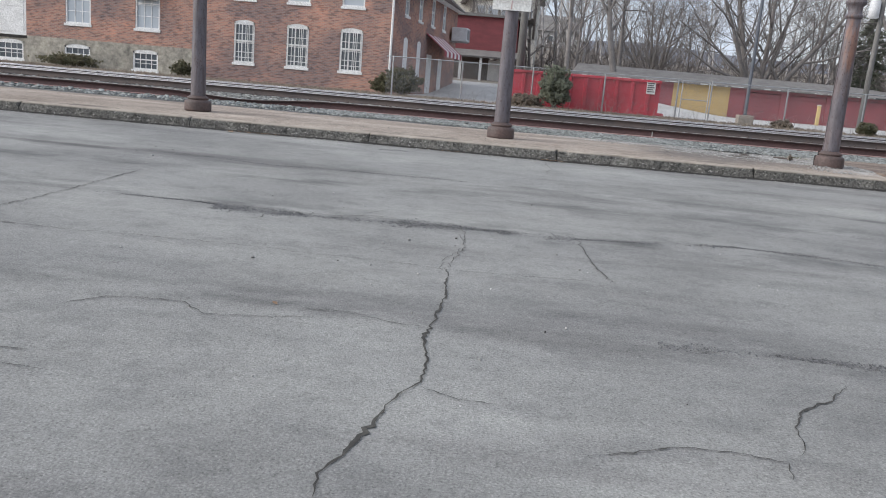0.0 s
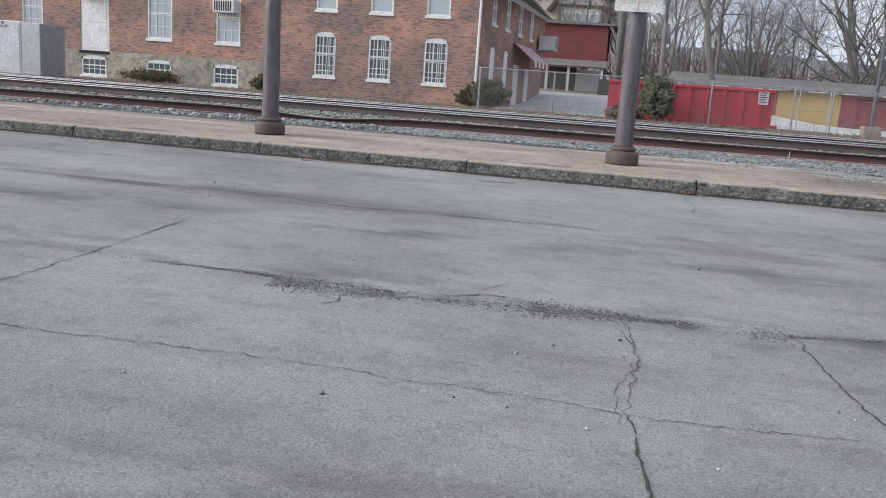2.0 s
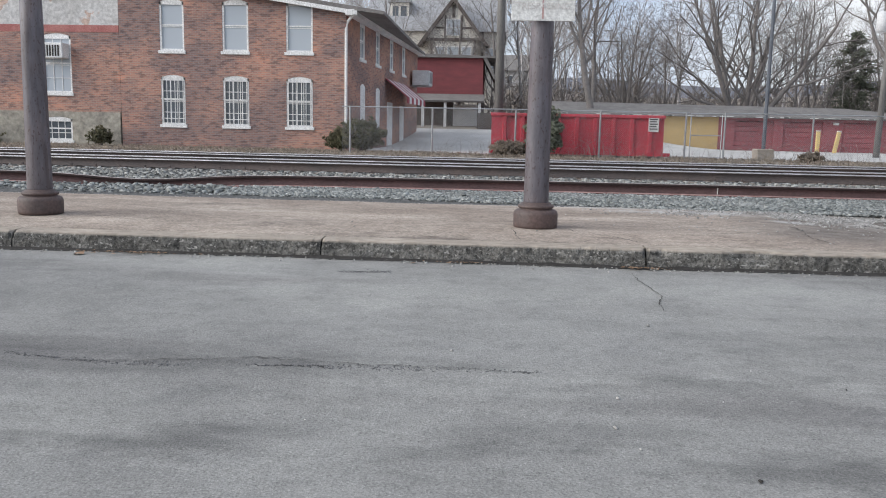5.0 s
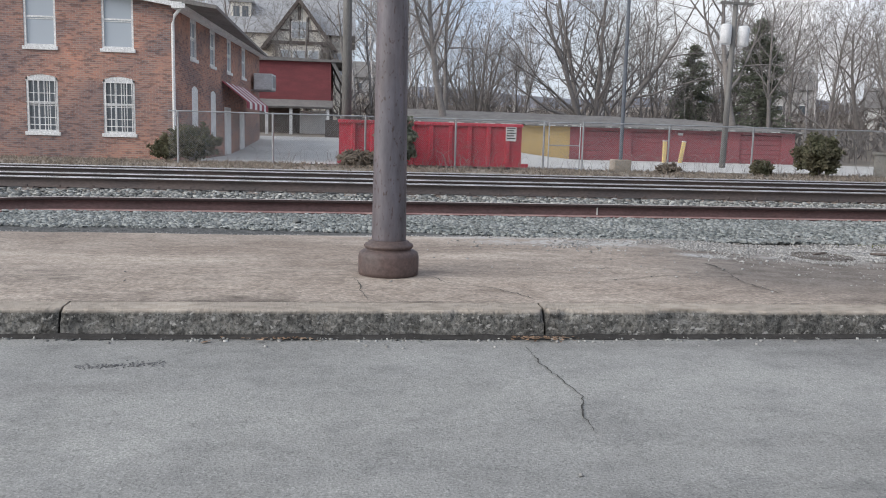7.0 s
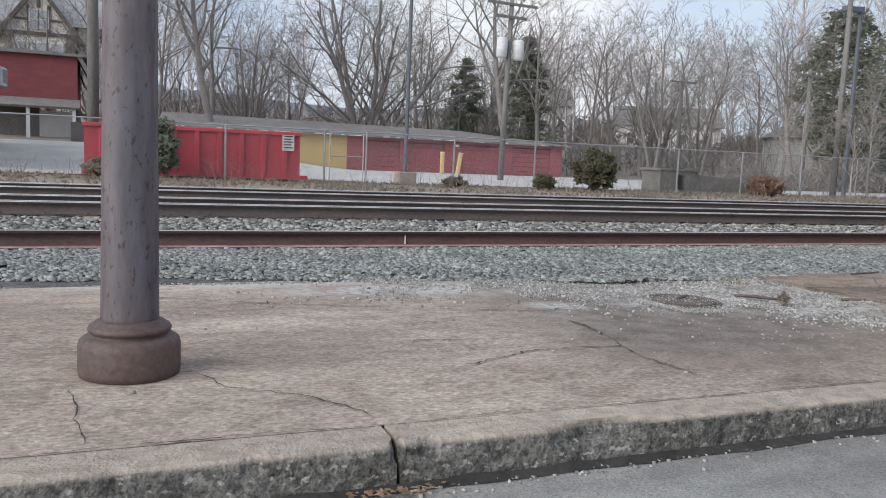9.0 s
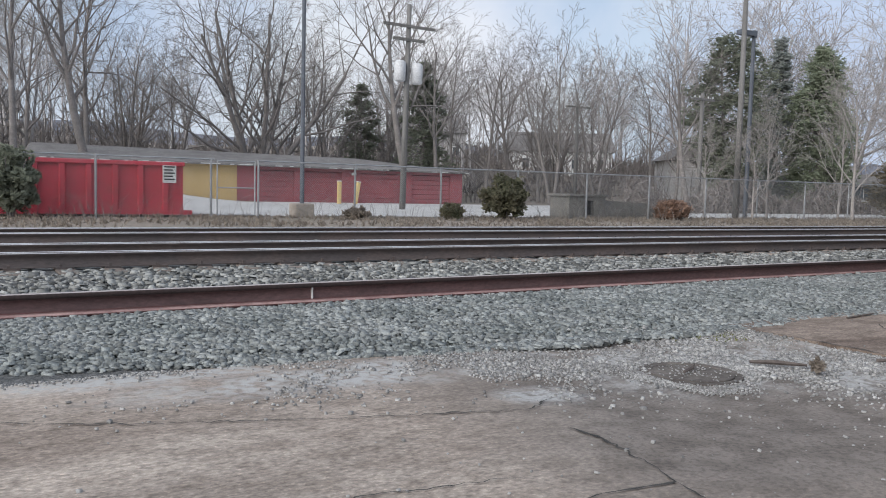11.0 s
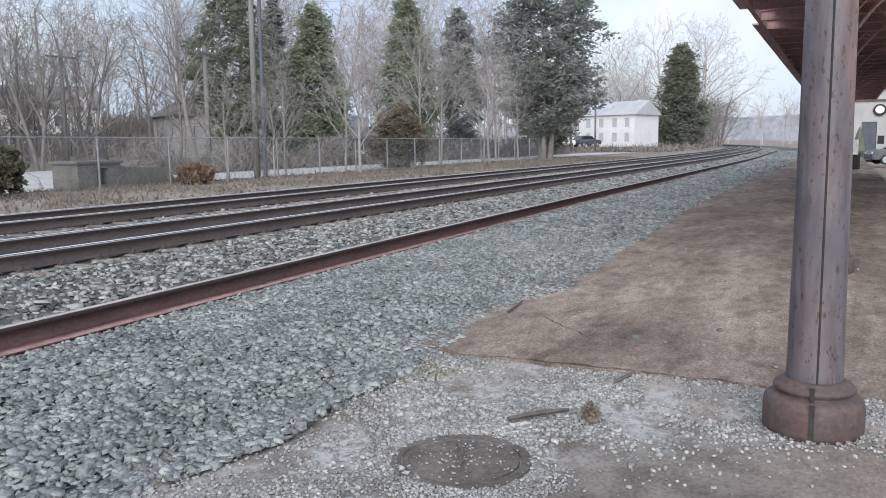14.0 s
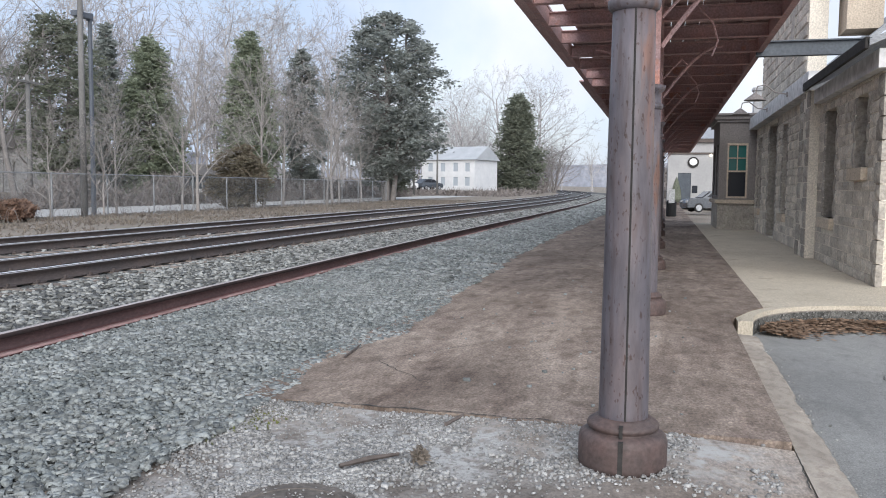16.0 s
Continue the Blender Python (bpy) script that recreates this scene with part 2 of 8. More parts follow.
BARK_PALE = mat("pale_grey_bark", (0.34, 0.315, 0.295), (0.27, 0.25, 0.235), rough=0.95, scale=2, fine=18, bump=0.4)
# Twig colour for distant trees, lightened to carry the haze.
HAZED_WOOD = mat("haze_paled_twigs", (0.45, 0.43, 0.425), (0.38, 0.362, 0.358), rough=0.95, scale=0.1, fine=2, bump=0)
NEEDLE = mat("conifer_needles", (0.215, 0.235, 0.18), (0.285, 0.30, 0.235), rough=0.85, scale=0.8, fine=6, bump=0, isl=0.25)
NEEDLE_YEL = mat("olive_conifer_needles", (0.29, 0.325, 0.235), (0.36, 0.395, 0.295), rough=0.85, scale=0.8, fine=6, bump=0, isl=0.25)
NEEDLE_BLUE = mat("blue_grey_pine_needles", (0.30, 0.325, 0.30), (0.38, 0.40, 0.375), rough=0.85, scale=0.8, fine=6, bump=0, isl=0.25)
BRUSH = mat("grey_brown_brush", (0.245, 0.22, 0.205), (0.185, 0.165, 0.153), rough=0.95, scale=0.2, fine=2, bump=0, isl=0.3)
FAR_WALL = mat("dull_far_siding", (0.42, 0.41, 0.40), (0.36, 0.355, 0.35), rough=0.9, scale=0.4, fine=5, bump=0)
SHRUB = mat("brown_green_shrub", (0.15, 0.155, 0.10), (0.19, 0.175, 0.12), rough=0.9, scale=2.5, fine=12, bump=0, isl=0.45)
LEAF = mat("fallen_leaf", (0.17, 0.105, 0.065), (0.27, 0.185, 0.125), rough=0.9, scale=6, fine=30, bump=0, isl=0.4)
STONE_WALL = mat("station_rubble_stone", (0.70, 0.635, 0.54), (0.54, 0.49, 0.42), rough=0.95, scale=1.8, fine=18, bump=0.9, depth=0.03, rnd=0.22, isl=0.2)
QUOIN = mat("dark_quoin_stone", (0.46, 0.42, 0.36), (0.33, 0.30, 0.265), rough=0.95, scale=2.5, fine=16, bump=0.9, depth=0.03, rnd=0.2)
MORTAR = mat("pale_mortar", (0.74, 0.68, 0.58), (0.66, 0.60, 0.51), rough=0.95, scale=3, fine=25, bump=0.3)
SILL = mat("dressed_sandstone", (0.55, 0.47, 0.37), (0.50, 0.42, 0.33), rough=0.9, scale=3, fine=25, bump=0.2)
TAUPE = mat("taupe_trim_paint", (0.25, 0.225, 0.215), (0.22, 0.2, 0.19), rough=0.6, scale=3, fine=20, bump=0.05)
BEAM_BLUE = mat("blue_grey_beam_paint", (0.075, 0.09, 0.105), (0.06, 0.07, 0.085), rough=0.5, scale=2, fine=20, bump=0.1, spec=0.4)
BLACK = mat("black_rubber", (0.02, 0.02, 0.02), (0.028, 0.028, 0.028), rough=0.7, scale=5, fine=30, bump=0.1)
CLAPBOARD = mat("white_clapboard", (0.70, 0.70, 0.70), (0.64, 0.645, 0.65), rough=0.7, scale=0.3, fine=2, bump=0, grain=0.05)
METAL_ROOF = mat("pale_metal_roof", (0.46, 0.475, 0.49), (0.40, 0.415, 0.43), rough=0.5, scale=0.5, fine=4, bump=0, grain=0.06)
OLD_CONCRETE = mat("dirty_old_concrete", (0.20, 0.19, 0.17), (0.14, 0.134, 0.122), rough=0.95, scale=2.2, fine=14, bump=0.8, depth=0.02)
RUST_GRASS = mat("rust_brown_grass", (0.37, 0.25, 0.185), (0.28, 0.19, 0.145), rough=0.95, scale=3, fine=30, bump=0, isl=0.3)
CEDAR_BROWN = mat("brown_cedar_foliage", (0.30, 0.25, 0.19), (0.235, 0.21, 0.15), rough=0.9, scale=1.2, fine=9, bump=0, isl=0.3)
DARK = mat("dark_gap", (0.03, 0.028, 0.026), (0.045, 0.042, 0.04), rough=0.95, scale=5, fine=30, bump=0.3)
CRACK = mat("crack_dirt", (0.045, 0.043, 0.04), (0.07, 0.067, 0.06), rough=0.97, scale=6, fine=50, bump=0.5)
CAR_GREY = mat("dark_grey_car_paint", (0.075, 0.085, 0.10), (0.07, 0.08, 0.095), rough=0.25, scale=2, fine=10, bump=0, spec=0.6)
HALL_GREY = mat("grey_hall_render", (0.40, 0.39, 0.385), (0.35, 0.345, 0.34), rough=0.9, scale=0.4, fine=5, bump=0, grain=0.06)
PALE_WALL = mat("pale_grey_wall", (0.62, 0.61, 0.60), (0.56, 0.555, 0.55), rough=0.85, scale=0.4, fine=5, bump=0.05)
TIMBER = mat("dark_half_timber", (0.095, 0.078, 0.07), (0.12, 0.10, 0.09), rough=0.85, scale=2, fine=14, bump=0.2)
PLASTER = mat("cream_plaster", (0.70, 0.67, 0.61), (0.62, 0.59, 0.53), rough=0.9, scale=1, fine=10, bump=0.1)
BARN_RED = mat("barn_red_boards", (0.25, 0.075, 0.08), (0.2, 0.065, 0.07), rough=0.85, scale=1, fine=12, bump=0.2, stretch=(1, 1, 4))
# Hill colour with distance haze mixed in as a blue-grey cast.
HAZED_HILL = mat("hazed_far_hill", (0.24, 0.26, 0.31), (0.29, 0.30, 0.34), rough=1.0, scale=0.008, fine=0.12, bump=0)
SIGN_WHITE = mat("weathered_sign_white", (0.68, 0.68, 0.66), (0.58, 0.58, 0.56), rough=0.6, scale=4, fine=30, bump=0.05)
SIGN_FADE = mat("faded_letter", (0.50, 0.47, 0.46), (0.55, 0.52, 0.50), rough=0.7, scale=4, fine=30, bump=0)
GLASS = glass_mat("window_glass", (0.10, 0.115, 0.13))
GLASS_PALE = glass_mat("curtained_glass", (0.42, 0.46, 0.50), 0.12)
GLASS_TEAL = glass_mat("teal_blind_glass", (0.03, 0.14, 0.13), 0.1)
GLASS_DARK = glass_mat("dark_glass", (0.03, 0.033, 0.04))
RAIL_PAINT = mat("white_bollard_yellow", (0.66, 0.50, 0.22), (0.6, 0.45, 0.2), rough=0.6, scale=3, fine=20, bump=0.05)
STRIPE_RED = mat("awning_red", (0.36, 0.08, 0.10), (0.3, 0.07, 0.09), rough=0.8, scale=3, fine=20, bump=0.05)
LAMP_GLOW = bpy.data.materials.new("lit_bulb")
LAMP_GLOW.use_nodes = True
LAMP_GLOW.node_tree.nodes["Principled BSDF"].inputs["Emission Color"].default_value = (1, 0.9, 0.7, 1)
LAMP_GLOW.node_tree.nodes["Principled BSDF"].inputs["Emission Strength"].default_value = 3.0


# long worn streaks and dark ravelled patches on the asphalt, along the drive
def asphalt_wear(n, l, col, pos):
    for stretch, scale, lo, hi, seed, det, shade in (
            ((0.5, 1.0, 1), 0.55, 0.46, 0.66, 3.0, 8.0, (0.80, 0.80, 0.81, 1)),
            ((0.35, 1.0, 1), 0.9, 0.48, 0.66, 15.0, 9.0, (1.17, 1.17, 1.16, 1)),
            ((0.16, 1.0, 1), 1.6, 0.54, 0.66, 27.0, 7.0, (0.80, 0.79, 0.80, 1)),
            ((0.7, 1.0, 1), 4.5, 0.50, 0.70, 8.0, 8.0, (0.84, 0.84, 0.85, 1)),
            ((1.0, 1.0, 1), 17.0, 0.46, 0.64, 2.0, 5.0, (0.90, 0.90, 0.90, 1)),
            ((1.0, 1.0, 1), 95.0, 0.58, 0.66, 4.0, 1.0, (1.25, 1.24, 1.23, 1)),
            ((1.0, 1.0, 1), 70.0, 0.60, 0.68, 9.0, 1.0, (0.74, 0.74, 0.74, 1))):
        col = mixcol(n, l, masked(n, l, pos, stretch, scale, lo, hi, seed, det), col, shade, "MULTIPLY")
    sp = n.new("ShaderNodeSeparateXYZ")
    l.new(pos, sp.inputs[0])
    for y0, width, seed in ((7.30, 0.42, 2.0), (4.43, 0.34, 8.0), (10.1, 0.3, 15.0), (9.0, 0.5, 31.0)):
        d, a, mr, mu = n.new("ShaderNodeMath"), n.new("ShaderNodeMath"), n.new("ShaderNodeMapRange"), n.new("ShaderNodeMath")
        d.operation, a.operation, mu.operation = "SUBTRACT", "ABSOLUTE", "MULTIPLY"
        d.inputs[1].default_value = y0
        mr.inputs["From Min"].default_value, mr.inputs["From Max"].default_value = width, 0.03
        l.new(sp.outputs["Y"], d.inputs[0]), l.new(d.outputs[0], a.inputs[0]), l.new(a.outputs[0], mr.inputs["Value"])
        l.new(mr.outputs["Result"], mu.inputs[0]), l.new(masked(n, l, pos, (0.6, 1.6, 1), 2.2, 0.42, 0.64, seed, 10.0), mu.inputs[1])
        col = mixcol(n, l, mu.outputs[0], col, (0.58, 0.58, 0.59, 1), "MULTIPLY")
    return col


tint(ASPHALT, asphalt_wear)


# kerb tops carry the platform's brown stain
def kerb_stain(n, l, col, pos):
    sp, mr = n.new("ShaderNodeSeparateXYZ"), n.new("ShaderNodeMapRange")
    l.new(pos, sp.inputs[0]), l.new(sp.outputs["Z"], mr.inputs["Value"])
    mr.inputs["From Min"].default_value, mr.inputs["From Max"].default_value = 0.605, 0.630
    for scale, lo, hi, shade in ((22.0, 0.48, 0.60, 0.55), (70.0, 0.50, 0.60, 0.55), (7.0, 0.50, 0.62, 0.7)):
        pit = masked(n, l, pos, (1, 1, 1), scale, lo, hi, 6.0, 5.0)
        col = mixcol(n, l, pit, col, (shade, shade, shade, 1), "MULTIPLY")
    spall = masked(n, l, pos, (1, 1, 1.3), 26.0, 0.60, 0.68, 27.0, 9.0)
    col = mixcol(n, l, spall, col, (0.34, 0.33, 0.31, 1))
    col = mixcol(n, l, mr.outputs["Result"], col, (0.36, 0.315, 0.265, 1))
    pale = masked(n, l, pos, (1, 1, 1), 1.3, 0.52, 0.68, 12.0, 8.0)
    col = mixcol(n, l, pale, col, (1.3, 1.3, 1.3, 1), "MULTIPLY")
    fine = masked(n, l, pos, (0.6, 1, 1), 14.0, 0.45, 0.62, 44.0, 6.0)
    return mixcol(n, l, fine, col, (0.80, 0.79, 0.78, 1), "MULTIPLY")


tint(KERB, kerb_stain)


def platform_wear(n, l, col, pos):
    pale = masked(n, l, pos, (0.3, 1.0, 1), 1.1, 0.47, 0.66, 5.0, 9.0)
    col = mixcol(n, l, pale, col, (1.34, 1.36, 1.37, 1), "MULTIPLY")
    dark = masked(n, l, pos, (0.5, 1.0, 1), 0.6, 0.50, 0.66, 21.0, 9.0)
    col = mixcol(n, l, dark, col, (0.78, 0.77, 0.77, 1), "MULTIPLY")
    fine = masked(n, l, pos, (0.6, 1, 1), 9.0, 0.45, 0.62, 44.0, 6.0)
    col = mixcol(n, l, fine, col, (0.80, 0.79, 0.78, 1), "MULTIPLY")
    speck = masked(n, l, pos, (1, 1, 1), 60.0, 0.60, 0.70, 3.0, 1.0)
    return mixcol(n, l, speck, col, (1.3, 1.28, 1.25, 1), "MULTIPLY")


tint(CONCRETE, platform_wear)


# rust pits and dark runs on the iron columns
def iron_pits(n, l, col, pos):
    run = masked(n, l, pos, (1, 1, 0.10), 16.0, 0.54, 0.64, 83.0, 6.0)
    col = mixcol(n, l, run, col, (0.80, 0.74, 0.70, 1), "MULTIPLY")
    pit = masked(n, l, pos, (1, 1, 0.45), 48.0, 0.60, 0.66, 89.0, 5.0)
    col = mixcol(n, l, pit, col, (0.58, 0.46, 0.40, 1), "MULTIPLY")
    worn = masked(n, l, pos, (1, 1, 0.3), 7.0, 0.52, 0.66, 91.0, 8.0)
    return mixcol(n, l, worn, col, (1.16, 1.08, 1.02, 1), "MULTIPLY")


tint(IRON, iron_pits)


# grey dirt and pale stone dust where the platform has broken up
def broken_dust(n, l, col, pos):
    def patch(cx, cy, rx, ry, lo=1.15, hi=0.55):
        mp, ln, mr = n.new("ShaderNodeMapping"), n.new("ShaderNodeVectorMath"), n.new("ShaderNodeMapRange")
        mp.vector_type = "POINT"
        mp.inputs["Location"].default_value, mp.inputs["Scale"].default_value = (-cx / rx, -cy / ry, 0), (1 / rx, 1 / ry, 0)
        ln.operation = "LENGTH"
        l.new(pos, mp.inputs["Vector"]), l.new(mp.outputs["Vector"], ln.inputs[0]), l.new(ln.outputs["Value"], mr.inputs["Value"])
        mr.inputs["From Min"].default_value, mr.inputs["From Max"].default_value = lo, hi
        return mr.outputs["Result"]

    def join(op, a, b):
        m = n.new("ShaderNodeMath")
        m.operation = op
        for sock, v in zip(m.inputs, (a, b)):
            if hasattr(v, "links"):
                l.new(v, sock)
            else:
                sock.default_value = v
        return m.outputs[0]

    dirt = join("MAXIMUM", patch(4.4, 15.9, 2.0, 1.7), patch(3.6, 15.0, 1.4, 1.1))
    col = mixcol(n, l, join("MULTIPLY", dirt, 0.85), col, (0.205, 0.18, 0.16, 1))
    mottle = masked(n, l, pos, (1, 1, 1), 5.0, 0.40, 0.62, 17.0, 9.0)
    col = mixcol(n, l, join("MULTIPLY", dirt, mottle), col, (0.68, 0.67, 0.66, 1), "MULTIPLY")
    pale = None
    for a in ((5.55, 16.1, 0.75, 1.35), (5.75, 14.6, 0.5, 0.9), (4.43, 16.2, 0.75, 0.6), (3.12, 16.1, 0.30, 0.22), (2.7, 16.95, 1.9, 0.36), (0.6, 17.45, 1.6, 0.3), (4.7, 16.75, 1.2, 0.4)):
        p = patch(*a, 1.25, 0.45)
        pale = p if pale is None else join("MAXIMUM", pale, p)
    ragged_edge = masked(n, l, pos, (1, 1, 1), 2.3, 0.36, 0.56, 9.0, 14.0)
    fines = masked(n, l, pos, (1, 1, 1), 13.0, 0.38, 0.56, 31.0, 8.0)
    col = mixcol(n, l, join("MULTIPLY", pale, join("MULTIPLY", ragged_edge, join("ADD", fines, 0.25))), col, (0.43, 0.422, 0.405, 1))
    grit = masked(n, l, pos, (1, 1, 1), 45.0, 0.48, 0.62, 2.0, 3.0)
    return mixcol(n, l, join("MULTIPLY", grit, dirt), col, (0.72, 0.72, 0.72, 1), "MULTIPLY")


tint(CONCRETE, broken_dust)
tint(SLAB_BROWN, platform_wear)


# long dark damp blotches and pale scuffed streaks on the later slabs
def slab_blotches(n, l, col, pos):
    for stretch, scale, lo, hi, seed, shade in (((0.35, 1.2, 1), 1.7, 0.50, 0.60, 61.0, (0.82, 0.80, 0.80, 1)), ((0.5, 1, 1), 4.5, 0.52, 0.62, 67.0, (0.76, 0.74, 0.73, 1)),
                                                ((0.25, 1.4, 1), 2.6, 0.56, 0.64, 73.0, (1.24, 1.25, 1.25, 1)), ((1, 1, 1), 17.0, 0.58, 0.66, 79.0, (1.22, 1.22, 1.2, 1))):
        col = mixcol(n, l, masked(n, l, pos, stretch, scale, lo, hi, seed, 9.0), col, shade, "MULTIPLY")
    return col


tint(SLAB_BROWN, slab_blotches)


def leafy(m, share):
    """Lets some light through thin needles and leaves."""
    n, l = m.node_tree.nodes, m.node_tree.links
    bs = n["Principled BSDF"]
    tr, mx = n.new("ShaderNodeBsdfTranslucent"), n.new("ShaderNodeMixShader")
    l.new(bs.inputs["Base Color"].links[0].from_socket, tr.inputs["Color"])
    mx.inputs[0].default_value = share
    l.new(bs.outputs[0], mx.inputs[1]), l.new(tr.outputs[0], mx.inputs[2])
    l.new(mx.outputs[0], n["Material Output"].inputs["Surface"])


for leaf_m in (NEEDLE, NEEDLE_YEL, NEEDLE_BLUE, SHRUB, STRAW, RUST_GRASS, CEDAR_BROWN):
    leafy(leaf_m, 0.55)


# ---- building helpers ----
def thing(name, label, category, m=None, group="", kind=""):
    """An empty at a thing's base that carries its parts."""
    ob = new(name)
    ob.empty_display_size = 0.1
    ob.matrix_world = m or Matrix()
    return tagged(ob, label, category, group, kind)


def part(name, bm, material, parent=None, label="", smooth=False, category="", group="", kind=""):
    """Links a bmesh as one mesh object, under a parent or on its own."""
    me = bpy.data.meshes.new(name)
    bm.normal_update()
    bm.to_mesh(me)
    bm.free()
    me.materials.append(material)
    if smooth:
        for p in me.polygons:
            p.use_smooth = True
    ob = new(name, me)
    ob.parent = parent
    return tagged(ob, label, category, group, kind)


def again(ob, name, m, parent=None):
    """One more object on the same mesh."""
    o = new(name, ob.data)
    o.parent = parent
    o.matrix_basis = m
    return o


def box(bm, x0, y0, z0, x1, y1, z1, bevel=0.0):
    vs = [bm.verts.new(p) for p in ((x0, y0, z0), (x1, y0, z0), (x1, y1, z0), (x0, y1, z0), (x0, y0, z1), (x1, y0, z1), (x1, y1, z1), (x0, y1, z1))]
    fs = [bm.faces.new([vs[i] for i in f]) for f in ((0, 3, 2, 1), (4, 5, 6, 7), (0, 1, 5, 4), (1, 2, 6, 5), (2, 3, 7, 6), (3, 0, 4, 7))]
    if bevel:
        es = list({e for f in fs for e in f.edges})
        bmesh.ops.bevel(bm, geom=es, offset=bevel, segments=1, affect="EDGES")
    return bm


def boxes(*specs, bevel=0.0):
    bm = bmesh.new()
    for s in specs:
        box(bm, *s, bevel=bevel)
    return bm


def prism(bm, pts, axis, a, b):
    """A polygon in the two other axes, drawn out along axis from a to b."""
    def at(p, v):
        return {"x": (v, p[0], p[1]), "y": (p[0], v, p[1]), "z": (p[0], p[1], v)}[axis]
    lo, hi = [bm.verts.new(at(p, a)) for p in pts], [bm.verts.new(at(p, b)) for p in pts]
    n = len(pts)
    bm.faces.new(lo), bm.faces.new(hi[::-1])
    for i in range(n):
        bm.faces.new((lo[i], hi[i], hi[(i + 1) % n], lo[(i + 1) % n]))
    bmesh.ops.recalc_face_normals(bm, faces=bm.faces[:])
    return bm


def lathe(bm, profile, sides=24, x=0.0, y=0.0, caps=True):
    """A round shape about the z axis from (radius, z) pairs."""
    rings = []
    for r, z in profile:
        rings.append([bm.verts.new((x + r * math.cos(2 * math.pi * i / sides), y + r * math.sin(2 * math.pi * i / sides), z)) for i in range(sides)])
    for a, b in zip(rings, rings[1:]):
        for i in range(sides):
            bm.faces.new((a[i], a[(i + 1) % sides], b[(i + 1) % sides], b[i]))
    if caps:
        bm.faces.new(rings[0][::-1]), bm.faces.new(rings[-1])
    return bm


def tube(bm, points, radius, sides=8):
    """A pipe along points; radius is a number or one for each point."""
    pts = [Vector(p) for p in points]
    rs = radius if isinstance(radius, (list, tuple)) else [radius] * len(pts)
    rings = []
    for i, p in enumerate(pts):
        d = (pts[min(i + 1, len(pts) - 1)] - pts[max(i - 1, 0)]).normalized()
        u = d.cross(Vector((0, 0, 1)) if abs(d.z) < 0.9 else Vector((1, 0, 0))).normalized()
        v = d.cross(u)
        rings.append([bm.verts.new(p + rs[i] * (math.cos(2 * math.pi * k / sides) * u + math.sin(2 * math.pi * k / sides) * v)) for k in range(sides)])
    for a, b in zip(rings, rings[1:]):
        for k in range(sides):
            bm.faces.new((a[k], a[(k + 1) % sides], b[(k + 1) % sides], b[k]))
    bm.faces.new(rings[0][::-1]), bm.faces.new(rings[-1])
    bmesh.ops.recalc_face_normals(bm, faces=bm.faces[:])
    return bm


def raw(name, verts, faces, material, parent=None, label="", category="", group="", kind=""):
    """A mesh straight from arrays: verts (n, 3), faces (m, k)."""
    verts, faces = np.asarray(verts, dtype=np.float32), np.asarray(faces, dtype=np.int32)
    me = bpy.data.meshes.new(name)
    k = faces.shape[1]
    me.vertices.add(len(verts)), me.loops.add(faces.size), me.polygons.add(len(faces))
    me.vertices.foreach_set("co", verts.ravel())
    me.loops.foreach_set("vertex_index", faces.ravel())
    me.polygons.foreach_set("loop_start", np.arange(0, faces.size, k, dtype=np.int32))
    me.update(calc_edges=True)
    me.materials.append(material)
    ob = new(name, me)
    ob.parent = parent
    return tagged(ob, label, category, group, kind)


CUBE_V = np.array([(x, y, z) for z in (-1, 1) for y in (-1, 1) for x in (-1, 1)], dtype=np.float32)
CUBE_F = np.array([(4, 5, 7, 6), (0, 1, 5, 4), (1, 3, 7, 5), (3, 2, 6, 7), (2, 0, 4, 6)], dtype=np.int32)


def pebbles(centres, size, rng, flat=0.7, tip=0.6):
    """Angular broken stones: one uneven, turned block at each centre. Returns verts and faces."""
    n = len(centres)
    v = np.repeat(CUBE_V[None], n, 0) * rng.uniform(0.55, 1.0, (n, 8, 3)).astype(np.float32)
    v *= (size * rng.uniform(0.55, 1.35, (n, 1, 1)) * np.stack([rng.uniform(0.7, 1.3, n), rng.uniform(0.6, 1.0, n), np.full(n, flat)], 1)[:, None, :])
    a, b = rng.uniform(0, 2 * np.pi, n), rng.uniform(-tip, tip, n)
    ca, sa, cb, sb = np.cos(a)[:, None], np.sin(a)[:, None], np.cos(b)[:, None], np.sin(b)[:, None]
    x, y, z = v[..., 0], v[..., 1], v[..., 2]
    y, z = y * cb - z * sb, y * sb + z * cb
    x, y = x * ca - y * sa, x * sa + y * ca
    v = np.stack([x, y, z], -1) + np.asarray(centres, dtype=np.float32)[:, None, :]
    f = CUBE_F[None] + 8 * np.arange(n, dtype=np.int32)[:, None, None]
    return v.reshape(-1, 3), f.reshape(-1, 4)


def smooth01(a, b, v):
    t = np.clip((np.asarray(v, dtype=float) - a) / (b - a), 0, 1)
    return t * t * (3 - 2 * t)


# ---- ground, drive, platform ----
PLAT = 0.68                     # platform level
KERB_Y = 13.43                  # face of the kerb
LOT_X1 = 12.9                   # the drive ends here against the station walkway


def lot_z(y):
    return 0.03 + 0.0315 * y


def bend(x):
    """The line's sideways drift: straight by the platform, then a wide curve."""
    x = np.asarray(x, dtype=float)
    return np.where(x > 50, (np.maximum(x, 50) - 50) ** 2 / 2500.0, 0.0)


